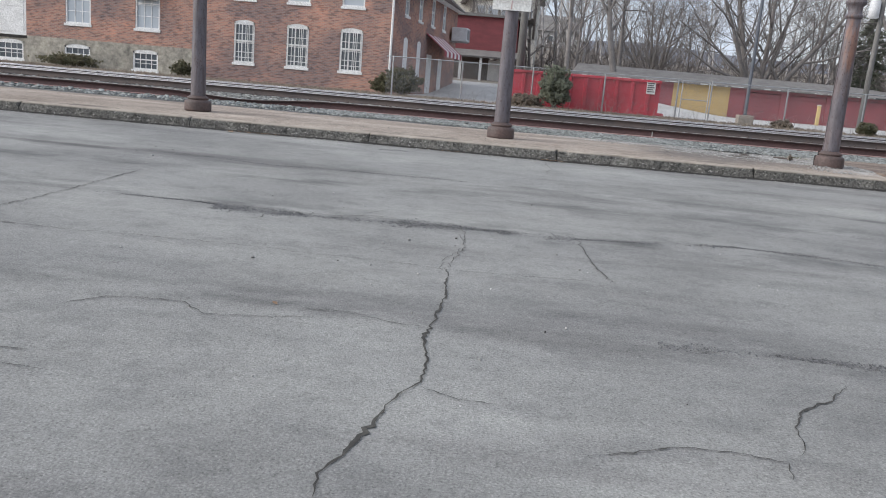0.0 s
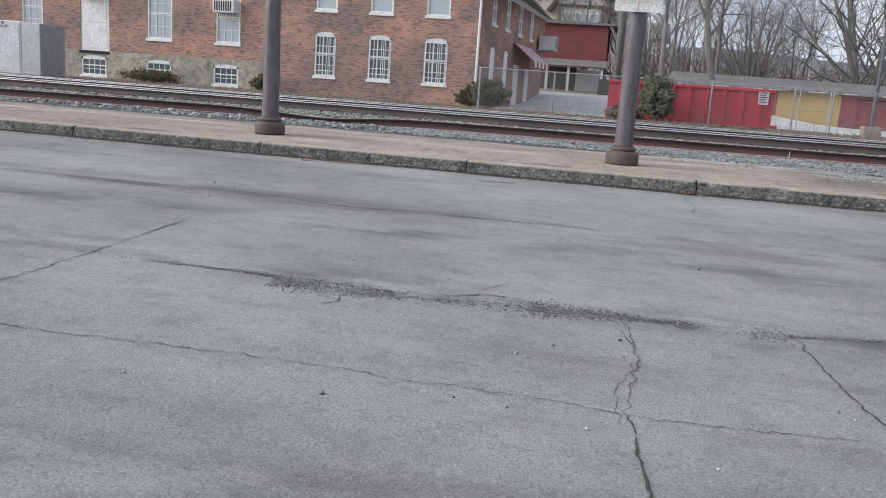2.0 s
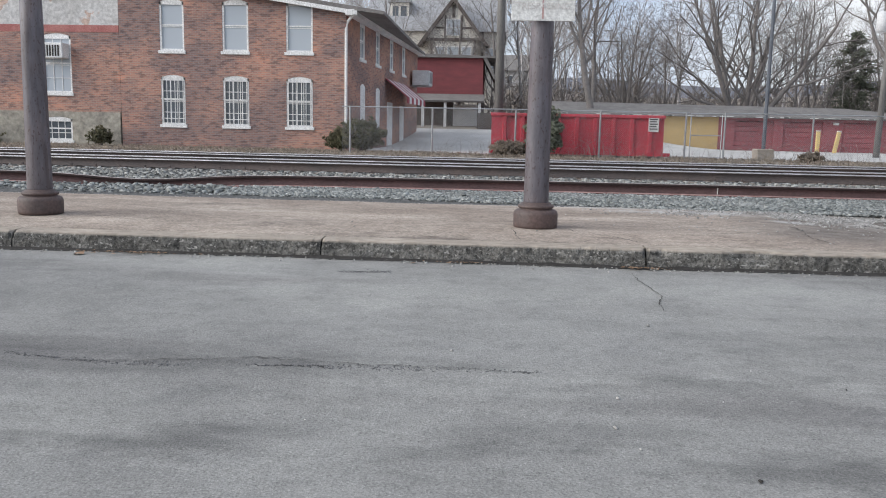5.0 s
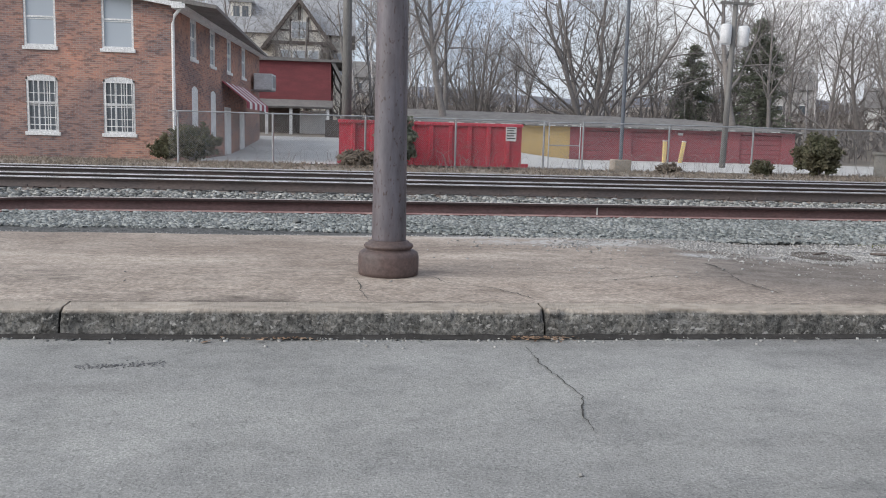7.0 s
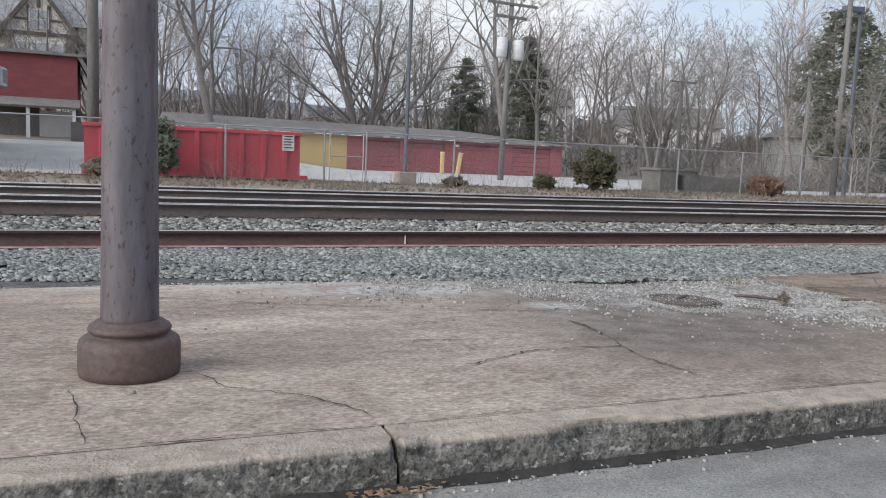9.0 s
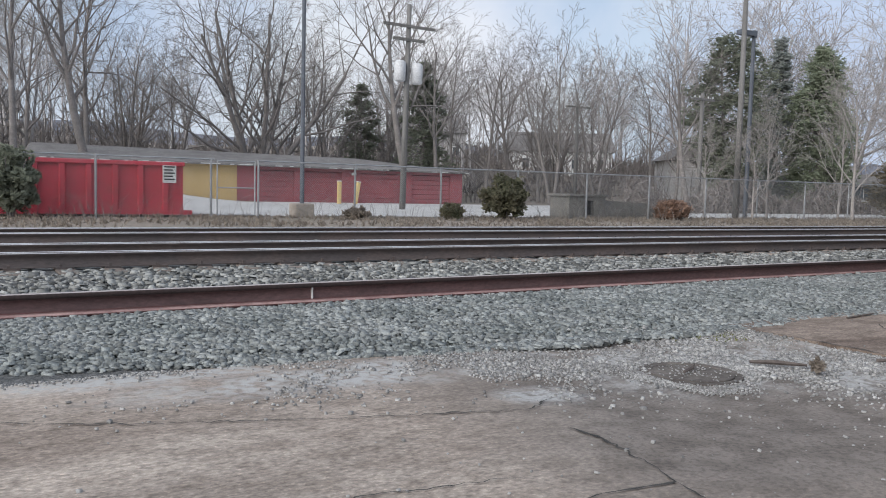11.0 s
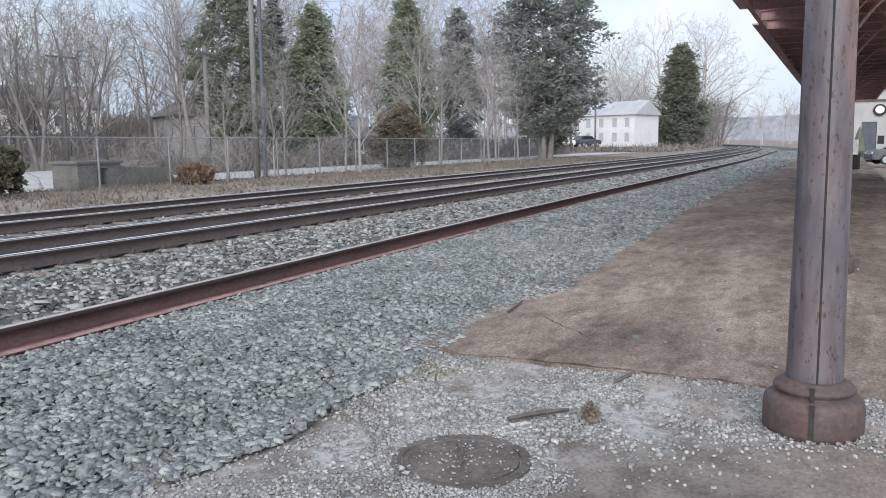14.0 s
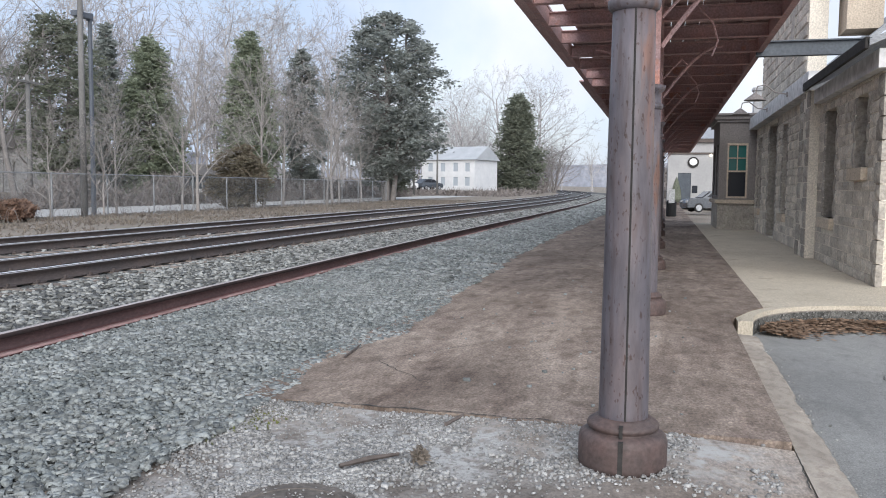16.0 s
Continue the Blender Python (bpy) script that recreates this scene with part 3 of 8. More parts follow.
def ground_z(x, y):
    x, y = np.asarray(x, dtype=float), np.asarray(y, dtype=float)
    yy = y - bend(x)
    z = np.where(y < 14.4, lot_z(np.maximum(y, -60)) - 0.2, 0.5)
    z = z + 0.34 * smooth01(28.5, 31.5, yy)
    left = 1.25 * smooth01(46, 64, y) * (1 - smooth01(4, 14, x)) * (1 - smooth01(-12, -30, x))
    rise = 7.0 * smooth01(64, 150, y) + 12 * smooth01(150, 500, y)
    right = 1.2 * smooth01(45, 75, y - 0.1 * x) * smooth01(34, 60, x)
    return z + left + rise * (1 - 0.6 * smooth01(60, 140, x)) + right


def grid_sheet(name, xs, ys, zf, material, **tags):
    X, Y = np.meshgrid(xs, ys)
    Z = zf(X, Y)
    v = np.stack([X, Y, Z], -1).reshape(-1, 3)
    nx, ny = len(xs), len(ys)
    i = (np.arange(ny - 1)[:, None] * nx + np.arange(nx - 1)[None]).ravel()
    f = np.stack([i, i + 1, i + nx + 1, i + nx], 1)
    return raw(name, v, f, material, **tags)


def wobble(x, y, s, seed=0.0):
    """Cheap smooth unevenness for sheets."""
    return (np.sin(x * s + seed) * np.cos(y * s * 1.3 + seed * 2) + 0.5 * np.sin(x * s * 2.7 + y * s * 1.9 + seed * 3)) / 1.5


far = np.concatenate([-np.geomspace(2500, 70, 14), np.arange(-66, 200, 3.0), np.geomspace(205, 2500, 14)])
fary = np.concatenate([-np.geomspace(2500, 40, 10), np.arange(-36, 13, 6.0), np.arange(13, 60, 1.5), np.arange(60, 200, 4.0), np.geomspace(205, 2500, 12)])
grid_sheet("ground", far, fary, lambda x, y: ground_z(x, y) + 0.03 * wobble(x, y, 0.9) * (y > 30), GRASS_DRY,
           label="dry winter grass and bare soil ground", category="ground", kind="structure")

asphalt_x, asphalt_y = np.linspace(-45, LOT_X1, 200), np.linspace(-30, KERB_Y + 0.05, 160)
grid_sheet("road", asphalt_x, asphalt_y, lambda x, y: lot_z(y) + 0.006 * wobble(x, y, 0.8, 1) + 0.004 * wobble(x, y, 2.3, 2), ASPHALT,
           label="weathered cracked grey asphalt drive", category="road", kind="structure")
grid_sheet("road", np.linspace(LOT_X1 - 0.02, 60, 12), np.linspace(-30, 4.0, 10), lambda x, y: lot_z(y) - 0.004, ASPHALT,
           label="grey asphalt drive beside the station", category="road", kind="structure")

DRIVE_Z = 0.86
grid_sheet("pavement", np.linspace(-6.3, 46, 50), np.linspace(37.6, 58.5, 22), lambda x, y: ground_z(x, y) + 0.03, DRIVE,
           label="pale gravel and concrete yard behind the fence", category="yard", kind="structure")
grid_sheet("pavement", np.linspace(34, 110, 30), np.linspace(39.0, 44.5, 6), lambda x, y: ground_z(x, y) + 0.035, DRIVE,
           label="pale gravel lane running on past the trees", category="lane", kind="structure")

# distant ridge; distance haze is put into its blue-grey colour
hx = np.linspace(-1500, 1800, 120)
ridge = []
for k in range(120):
    ridge += [(hx[k], 1100, -5), (hx[k], 1100, 58 + 16 * math.sin(hx[k] * 0.0041) + 10 * math.sin(hx[k] * 0.0117 + 1) + 2.5 * noise.noise((hx[k] * 0.03, 0, 0)))]
raw("backdrop", ridge, [(2 * i, 2 * i + 2, 2 * i + 3, 2 * i + 1) for i in range(119)], HAZED_HILL, label="far wooded hill ridge, tinted blue-grey for haze", category="hill", kind="structure")

ridge = []
for k in range(90):
    y = -1500 + k * 34
    ridge += [(1500, y, -5), (1500, y, 40 + 12 * math.sin(y * 0.005) + 7 * math.sin(y * 0.013 + 2))]
raw("backdrop", ridge, [(2 * i, 2 * i + 2, 2 * i + 3, 2 * i + 1) for i in range(89)], HAZED_HILL, label="far wooded hill at the end of the line, tinted for haze", category="hill", kind="structure")

# ---- platform ----
EDGE_X = (-45, -2, 0, 1, 2, 3, 4.4, 6, 7.5, 9, 13, 19, 27, 110)
EDGE_Y = (17.9, 18.0, 17.95, 17.8, 17.55, 17.35, 17.22, 17.22, 17.36, 17.15, 17.38, 17.68, 17.8, 17.9)
rng = np.random.default_rng(4)


def platform_edge(x):
    """Where ballast laps over the platform's track side."""
    x = np.asarray(x, dtype=float)
    y = np.interp(x, EDGE_X, EDGE_Y)
    return y + 0.05 * np.sin(x * 1.9) * np.cos(x * 0.7 + 1) + 0.03 * np.sin(x * 5.3 + 1)


def plat_z(x, y):
    """The top of the slabs: nearly flat, sunk and broken round the manhole."""
    sunk = 0.035 * np.clip(1 - np.hypot((x - 4.5) / 1.75, (y - 16.2) / 1.5) ** 4, 0, 1)
    fall = 0.038 * np.clip((14.4 - y) / 0.73, 0, 1)        # it tips down to the kerb
    return PLAT + (0.006 * wobble(x, y, 0.7, 3) + 0.003 * wobble(x, y, 3.1, 1)) * np.clip((y - 13.6) / 0.5, 0.1, 1) - sunk - fall


xs1 = np.arange(-45, 6.17, 0.25)
grid_sheet("platform", np.append(xs1, 6.15), np.arange(KERB_Y + 0.24, 19.01, 0.17), lambda x, y: plat_z(x, y) - 0.09 * smooth01(17.2, 18.2, y - 0.0 * x), CONCRETE,
           label="stained brown concrete railway platform slab, cracked", category="platform", kind="structure")
# later slabs begin with a raised straight joint
SLABS = [6.17, 9.6, 13.1, 16.6, 20.2, 24, 28, 32, 36, 41, 46, 52, 58, 65, 73, 82, 92, 104]
for k, (a, b) in enumerate(zip(SLABS, SLABS[1:])):
    bm = bmesh.new()
    y0 = KERB_Y + 0.25 if b < 11.2 else 13.17
    near = [(a, KERB_Y + 0.25), (11.1, KERB_Y + 0.25), (11.6, 13.50), (12.0, 13.34), (12.25, 13.19)] if a < 11 < b else [(a, y0)]
    prism(bm, near + [(b - 0.012, y0), (b - 0.012, float(platform_edge(b)) + 0.22), ((a + b) / 2, float(platform_edge((a + b) / 2)) + 0.18), (a, float(platform_edge(a)) + 0.22)], "z", 0.3, PLAT + 0.012 - 0.002 * (k % 3))
    part("platform", bm, SLAB_BROWN, label="brown stained concrete platform slab", category="platform slab", kind="structure", group="platform slabs")

# broken kerb blocks along the drive
KERB_JOINTS = [-5.57 + 3.18 * k for k in range(-12, 6)]
kerb_line = thing("kerb", "chipped grey concrete platform kerb with open joints", "kerb", kind="structure")


def kerb_block(x0, x1, seed):
    bm = bmesh.new()
    n = max(3, int((x1 - x0) / 0.028))
    prof = [(0.0, 0.36), (0.0, 0.43), (0.002, 0.49), (0.004, 0.545), (0.006, 0.594), (0.012, 0.622), (0.032, 0.633), (0.09, 0.637), (0.17, 0.640), (0.232, 0.643), (0.237, 0.36)]
    rings = []
    for i in range(n + 1):
        x = x0 + 0.008 + (x1 - x0 - 0.016) * i / n
        chip = max(0.0, noise.noise((x * 2.1, seed * 3.7, 0.5)) - 0.15) * 0.09 + max(0.0, noise.noise((x * 8, seed, 2)) - 0.1) * 0.035
        if x > 0.7:
            chip *= 1.3 if x < 4 else 0.7
        if i in (0, n):
            chip += 0.025 + 0.02 * random.random()
        ring = []
        for j, (dy, z) in enumerate(prof):
            rough = noise.noise((x * 9, z * 14, seed)) * 0.006 + noise.noise((x * 26, z * 40, seed)) * 0.006
            if j < 5:
                dy -= rough
            elif j < 7:
                dy, z = dy - rough * 0.6, z + rough * 0.3
            elif j < 10:
                z += rough * 0.12
            if j in (4, 5):
                dy, z = dy + chip * 0.7, z - chip * 0.5
            if j == 6:
                dy, z = dy + chip * 0.9, z - chip * 0.25
            ring.append(bm.verts.new((x, KERB_Y + dy, z)))
        rings.append(ring)
    for a, b in zip(rings, rings[1:]):
        for j in range(len(prof) - 1):
            bm.faces.new((a[j], b[j], b[j + 1], a[j + 1]))
    bm.faces.new(rings[0]), bm.faces.new(rings[-1][::-1])
    bmesh.ops.recalc_face_normals(bm, faces=bm.faces[:])
    return bm


for k, (a, b) in enumerate(zip(KERB_JOINTS, KERB_JOINTS[1:])):
    b = min(b, 11.0)
    if a < 11.0:
        part("kerb_block", kerb_block(a, b, k), KERB, kerb_line)

# station walkway, rounded where its kerb turns along the drive's end
bm = bmesh.new()
arc = [(LOT_X1 - 1.9 + 1.9 * math.sin(a), 11.53 + 1.9 * math.cos(a)) for a in np.linspace(0, math.pi / 2, 14)]
prism(bm, arc + [(LOT_X1, 9.0), (40, 9.0), (40, 13.6), (11.0, 13.6)], "z", 0.2, PLAT - 0.004)
part("pavement", bm, WALKWAY, label="pale beige concrete station walkway with rounded kerb", category="walkway", kind="structure")
bm = bmesh.new()
lip = bmesh.new()
arc_o = [(x, y) for x, y in arc] + [(LOT_X1, 9.0)]
for (xa, ya), (xb, yb) in zip(arc_o, arc_o[1:]):
    d = Vector((xb - xa, yb - ya)).normalized()
    nrm = Vector((d.y, -d.x)) * -0.14
    prism(bm, [(xa - 0.004 * d.y * -1, ya), (xb, yb), (xb + nrm.x, yb + nrm.y), (xa + nrm.x, ya + nrm.y)], "z", 0.3, PLAT - 0.05)
    prism(lip, [(xa - 0.004 * d.y * -1, ya), (xb, yb), (xb + nrm.x, yb + nrm.y), (xa + nrm.x, ya + nrm.y)], "z", PLAT - 0.05, PLAT + 0.006)
part("kerb", lip, WALKWAY, label="worn beige rounded kerb top of the walkway", category="kerb", kind="structure")
# Dark kerb concrete on the face also paints the shadow under the lip.
part("kerb", bm, KERB, label="weathered rounded concrete kerb face, lip shadow painted dark", category="kerb", kind="structure")


# ---- cracks in asphalt and platform ----
def crack(points, width, zf, seed, lift=0.006):
    """An uneven dirt-filled crack that wanders along a few points."""
    r = np.random.default_rng(seed)
    pts = []
    for (xa, ya), (xb, yb) in zip(points, points[1:]):
        n = max(2, int(math.hypot(xb - xa, yb - ya) / 0.035))
        nx, ny = -(yb - ya), xb - xa
        d = math.hypot(nx, ny)
        for i in range(n):
            t = i / n
            o = (noise.noise((xa * 3 + t * 9, ya * 3, seed)) * 0.035 + r.normal(0, 0.004)) * min(1, d * 2)
            pts.append((xa + (xb - xa) * t + nx / d * o, ya + (yb - ya) * t + ny / d * o))
    v, f = [], []
    for i, (x, y) in enumerate(pts):
        x2, y2 = pts[min(i + 1, len(pts) - 1)]
        x1, y1 = pts[max(i - 1, 0)]
        d = math.hypot(x2 - x1, y2 - y1) or 1
        ends = min(1.0, 0.35 + 0.2 * min(i, len(pts) - 1 - i))
        w = width * ends * (0.35 + 0.9 * r.random()) * 0.62 * (0.5 + abs(noise.noise((x * 2.3, y * 2.3, seed + 5))) * 1.6) / 2
        z = float(zf(x, y)) + lift
        v += [(x - (y2 - y1) / d * w, y + (x2 - x1) / d * w, z), (x + (y2 - y1) / d * w, y - (x2 - x1) / d * w, z)]
        if i:
            f.append((2 * i - 2, 2 * i - 1, 2 * i + 1, 2 * i))
    return v, f


def lot_crack_z(x, y):
    return lot_z(y) + 0.006 * wobble(x, y, 0.8, 1) + 0.004 * wobble(x, y, 2.3, 2)


crack_seeds = itertools.count(1)


def road_crack(width, points):
    v, f = crack(points, width * 1.3, lot_crack_z, next(crack_seeds))
    raw("road_crack", v, f, CRACK, label="dark open crack in the asphalt", category="crack", kind="structure")


road_crack(0.022, [(-0.17, 2.28), (-0.2, 2.44), (-0.14, 2.64), (-0.08, 2.95), (-0.06, 3.16), (0.04, 3.41), (0.03, 3.71), (-0.04, 4.05), (-0.02, 4.48), (-0.06, 5.43)])
road_crack(0.012, [(-0.06, 5.43), (-0.11, 5.66), (-0.04, 6.49), (-0.17, 7.3)])
road_crack(0.013, [(0.05, 3.35), (0.24, 3.26), (0.45, 3.26)])
road_crack(0.013, [(-2.13, 3.96), (-1.97, 4.15), (-1.78, 4.19), (-1.51, 4.19), (-1.32, 4.03), (-1.04, 4.08), (-0.68, 4.19)])
road_crack(0.01, [(-0.87, 4.3), (-0.54, 4.35), (-0.22, 4.24), (-0.03, 4.25)])
road_crack(0.012, [(-5.03, 5.63), (-4.31, 5.6), (-3.72, 5.61), (-3.08, 5.62), (-2.04, 5.68), (-1.18, 5.66), (-0.41, 5.67), (-0.08, 5.62), (0.51, 5.66), (1.01, 5.72)])
road_crack(0.014, [(0.92, 7.32), (1.02, 6.26), (1.14, 5.69)])
road_crack(0.016, [(2.25, 4.07), (2.09, 3.83), (1.88, 3.63), (1.8, 3.42), (1.77, 3.18), (1.71, 3.09)])
road_crack(0.014, [(0.82, 2.87), (1.01, 2.95), (1.21, 3.06), (1.43, 3.08), (1.66, 3.05), (1.64, 2.85)])
road_crack(0.014, [(-2.43, 3.15), (-2.31, 3.22), (-2.19, 3.25), (-2.01, 3.23), (-1.82, 3.25)])
road_crack(0.012, [(-2.03, 3.08), (-1.86, 3.05), (-1.63, 3.04)])
road_crack(0.014, [(-4.1, 4.75), (-4.11, 5.23), (-4.08, 5.68), (-4.02, 6.56), (-4.01, 7.5), (-4.02, 8.74)])
road_crack(0.014, [(-3.53, 7.11), (-2.86, 7.17), (-2.34, 7.17), (-2.01, 7.15), (-1.68, 7.14), (-1.38, 7.17), (-1.1, 7.34), (-0.85, 7.34), (-0.65, 7.23), (-0.35, 7.32)])
road_crack(0.01, [(-1.14, 7.39), (-1.03, 7.57), (-0.93, 7.74)])
road_crack(0.012, [(-1.96, 6.9), (-1.93, 6.77), (-2.04, 6.63)])
road_crack(0.016, [(-6.87, 10.11), (-6.43, 10.14), (-5.76, 10.17), (-4.85, 10.16), (-3.96, 10.23)])
road_crack(0.01, [(-3.37, 10.04), (-2.82, 10.07), (-2.09, 10.21), (-1.52, 10.16), (-0.78, 10.15), (-0.37, 10.12)])
road_crack(0.011, [(0.62, 13.22), (0.62, 12.83), (0.68, 12.53), (0.71, 12.23), (0.64, 11.92), (0.64, 11.67)])
road_crack(0.008, [(-0.16, 6.97), (-0.04, 6.49), (-0.16, 5.85), (-0.13, 5.46)])
road_crack(0.016, [(6.2, 12.3), (8.0, 12.0), (9.5, 12.4), (11.0, 11.6)])
PLAT_CRACKS = [
    (0.022, [(-0.2, 16.9), (0.97, 16.34), (1.44, 16.18), (1.85, 16.05), (2.32, 15.94), (2.81, 15.80), (3.12, 16.03)]),
    (0.026, [(2.80, 15.46), (2.83, 15.2), (2.76, 14.8), (2.71, 14.64), (2.38, 14.67), (2.03, 14.64), (1.5, 14.4)]),
    (0.022, [(2.71, 14.64), (2.67, 14.37), (2.8, 13.9)]),
    (0.014, [(-5.5, 14.6), (-3.8, 14.2), (-2.4, 14.5)]),
    (0.018, [(-0.5, 14.4), (-0.42, 13.68)]),
    (0.020, [(0.1, 14.55), (0.2, 14.3), (0.55, 14.1), (0.75, 13.85), (0.8, 13.70)]),
    (0.011, [(-15, 13.675), (-8, 13.668), (-3, 13.675), (0.8, 13.67), (6.1, 13.672)]),
    (0.016, [(0.9, 15.0), (1.5, 15.05), (2.2, 14.95)]),
]
for k, (w, pts) in enumerate(PLAT_CRACKS):
    v, f = crack(pts, w, plat_z, k + 40, 0.008)
    raw("platform_crack", v, f, CRACK, label="dark crack in the platform concrete", category="crack", kind="structure")
for k, (w, pts) in enumerate([(0.03, [(6.17, 15.1), (6.19, 16.5), (6.1, 17.1)]), (0.016, [(6.9, 16.2), (7.6, 16.9), (8.6, 16.2)])]):
    v, f = crack(pts, w, lambda x, y: PLAT + 0.014, k + 70, 0.004)
    raw("platform_crack", v, f, CRACK, label="dark open joint in the platform slabs", category="crack", kind="structure")

# ravelled strips where the asphalt has lost its surface
RAVEL = mat("ravelled_asphalt", (0.11, 0.11, 0.112), (0.175, 0.175, 0.177), rough=0.97, scale=6, fine=45, bump=1.0, depth=0.02, isl=0.4)


def ravel(points, width, seed, per_m=260):
    """Dark loose aggregate strewn along a worn line."""
    r = np.random.default_rng(seed)
    out = []
    for (xa, ya), (xb, yb) in zip(points, points[1:]):
        n = int(per_m * math.hypot(xb - xa, yb - ya))
        t = r.random(n)
        x = xa + (xb - xa) * t
        y = ya + (yb - ya) * t + r.normal(0, width * 0.4, n) * (0.3 + np.abs(np.sin(x * 2.1 + seed)))
        keep = (np.sin(x * 3.7 + seed) + np.sin(x * 9.1) * 0.5 + r.normal(0, 0.6, n)) > -0.5
        out.append(np.stack([x, y, lot_crack_z(x, y) + 0.001], 1)[keep])
    return pebbles(np.concatenate(out), 0.0055, r, 0.35)


for k, (pts, w, d) in enumerate([([(-2.5, 7.02), (-1.4, 7.08), (-0.2, 7.20), (0.9, 7.22)], 0.17, 1900), ([(0.9, 7.25), (2.44, 7.6), (3.7, 7.4), (6, 7.3)], 0.09, 900),
                                 ([(1.3, 4.4), (2.06, 4.44), (3.4, 4.42)], 0.09, 1100), ([(-3.8, 7.16), (-2.4, 7.13)], 0.06, 400),
                                 ([(-3.9, 10.2), (-2.9, 10.03), (-0.37, 10.16)], 0.06, 300), ([(-2.1, 12.8), (-1.6, 12.85)], 0.06, 500)]):
    v, f = ravel(pts, w, k + 3, d)
    raw("loose_aggregate", v, f, RAVEL, label="dark loose aggregate along a worn strip of asphalt", category="loose stones", kind="stuff")


# ---- tracks and ballast ----
RAIL_BASE, RAIL_H = 0.79, 0.19
N1, N2, F1, F2 = 23.2, 24.71, 27.2, 28.71      # near faces of the four main rails
BED_X = np.concatenate([np.arange(-70, 60, 1.0), np.arange(60, 420, 6.0)])


def ballast_z(x, yy):
    """Height of the stone bed; yy is the distance across from the platform side."""
    z = 0.62 + 0.05 * smooth01(17.0, 18.2, yy) + 0.07 * smooth01(20.0, 22.2, yy) + 0.02 * smooth01(22, 23, yy)
    gap = np.exp(-((yy - 25.95) / 0.55) ** 2) * 0.05
    return z - gap - 0.10 * smooth01(29.3, 31.3, yy)


bed_v, bed_y = [], np.arange(16.6, 32.2, 0.4)
X, Y = np.meshgrid(BED_X, bed_y)
Zb = ballast_z(X, Y) + 0.012 * wobble(X, Y, 2.0, 4) + 0.012 * smooth01(5, 8, X) * (1 - smooth01(19.5, 20.6, Y)) * smooth01(17.2, 17.9, Y)
V = np.stack([X, Y + bend(X), Zb], -1).reshape(-1, 3)
nx = len(BED_X)
ii = (np.arange(len(bed_y) - 1)[:, None] * nx + np.arange(nx - 1)[None]).ravel()
raw("ballast_bed", V, np.stack([ii, ii + 1, ii + nx + 1, ii + nx], 1), BALLAST_BED, label="crushed stone track bed, darkened for shade between the stones", category="ballast", kind="structure")


def scatter(n, x0, x1, y0f, y1f, zf, seed, density_fall=None):
    r = np.random.default_rng(seed)
    x = r.uniform(x0, x1, n)
    a, b = y0f(x), y1f(x)
    y = a + (b - a) * r.random(n)
    return np.stack([x, y + bend(x), zf(x, y) + r.uniform(-0.006, 0.02, n)], 1), r


def ballast(name, n, x0, x1, y0f, y1f, size, seed, material, label, lift=0.0):
    c, r = scatter(n, x0, x1, y0f, y1f, ballast_z, seed)
    y = c[:, 1]
    c[:, 2] += lift
    lap = (y < platform_edge(c[:, 0]) + 0.3) & (y < 18.4)
    c[:, 2] = np.where(lap, np.maximum(c[:, 2], PLAT + 0.004 - 0.09 * smooth01(17.2, 18.2, y) * (c[:, 0] < 6.17)), c[:, 2] + 0.012 * (y < 19.6))
    c[:, 2] += r.uniform(-0.008, 0.006, n)
    v, f = pebbles(c, np.full(n, size)[:, None, None] * r.lognormal(0, 0.18, n)[:, None, None], r, 0.34, 0.85)
    raw(name, v, f, material, label=label, category="ballast", kind="stuff")


flat = lambda v: (lambda x: np.full_like(x, v))
ballast("ballast_stones", 86000, -5, 14, lambda x: platform_edge(x) - 0.05, flat(20.2), 0.025, 1, STONE, "blue-grey crushed stone ballast beside the platform")
ballast("ballast_stones", 26000, 14, 40, lambda x: platform_edge(x) - 0.05, flat(20.4), 0.042, 2, STONE, "blue-grey crushed stone ballast beside the platform")
ballast("ballast_stones", 9000, -40, -5, lambda x: platform_edge(x) - 0.05, flat(20.2), 0.038, 3, STONE, "blue-grey crushed stone ballast beside the platform")
ballast("track_ballast", 26000, -10, 30, flat(20.1), flat(22.95), 0.037, 4, STONE_DARK, "grey-brown crushed stone between siding and main line")
ballast("track_ballast", 12000, -45, -10, flat(20.1), flat(22.95), 0.042, 5, STONE_DARK, "grey-brown crushed stone between siding and main line")
ballast("track_ballast", 9000, 30, 75, flat(20.1), flat(22.95), 0.055, 6, STONE_DARK, "grey-brown crushed stone between siding and main line")
ballast("ballast_stones", 8000, 40, 130, lambda x: platform_edge(x) - 0.05, flat(20.9), 0.085, 8, STONE, "grey crushed stone beside the far platform")
ballast("track_ballast", 6000, 75, 180, flat(20.6), flat(23.0), 0.09, 9, STONE_DARK, "grey crushed stone along the curving line")
ballast("track_ballast", 13000, -30, 50, flat(23.3), flat(30.6), 0.045, 7, STONE_DARK, "dark crushed stone in and between the main tracks")

PROFILE = [(-0.066, 0.0), (0.084, 0.0), (0.084, 0.012), (0.022, 0.032), (0.017, 0.135), (0.045, 0.15), (0.045, 0.182), (0.038, 0.19),
           (-0.020, 0.19), (-0.027, 0.182), (-0.027, 0.15), (0.001, 0.135), (-0.004, 0.032), (-0.066, 0.012)]


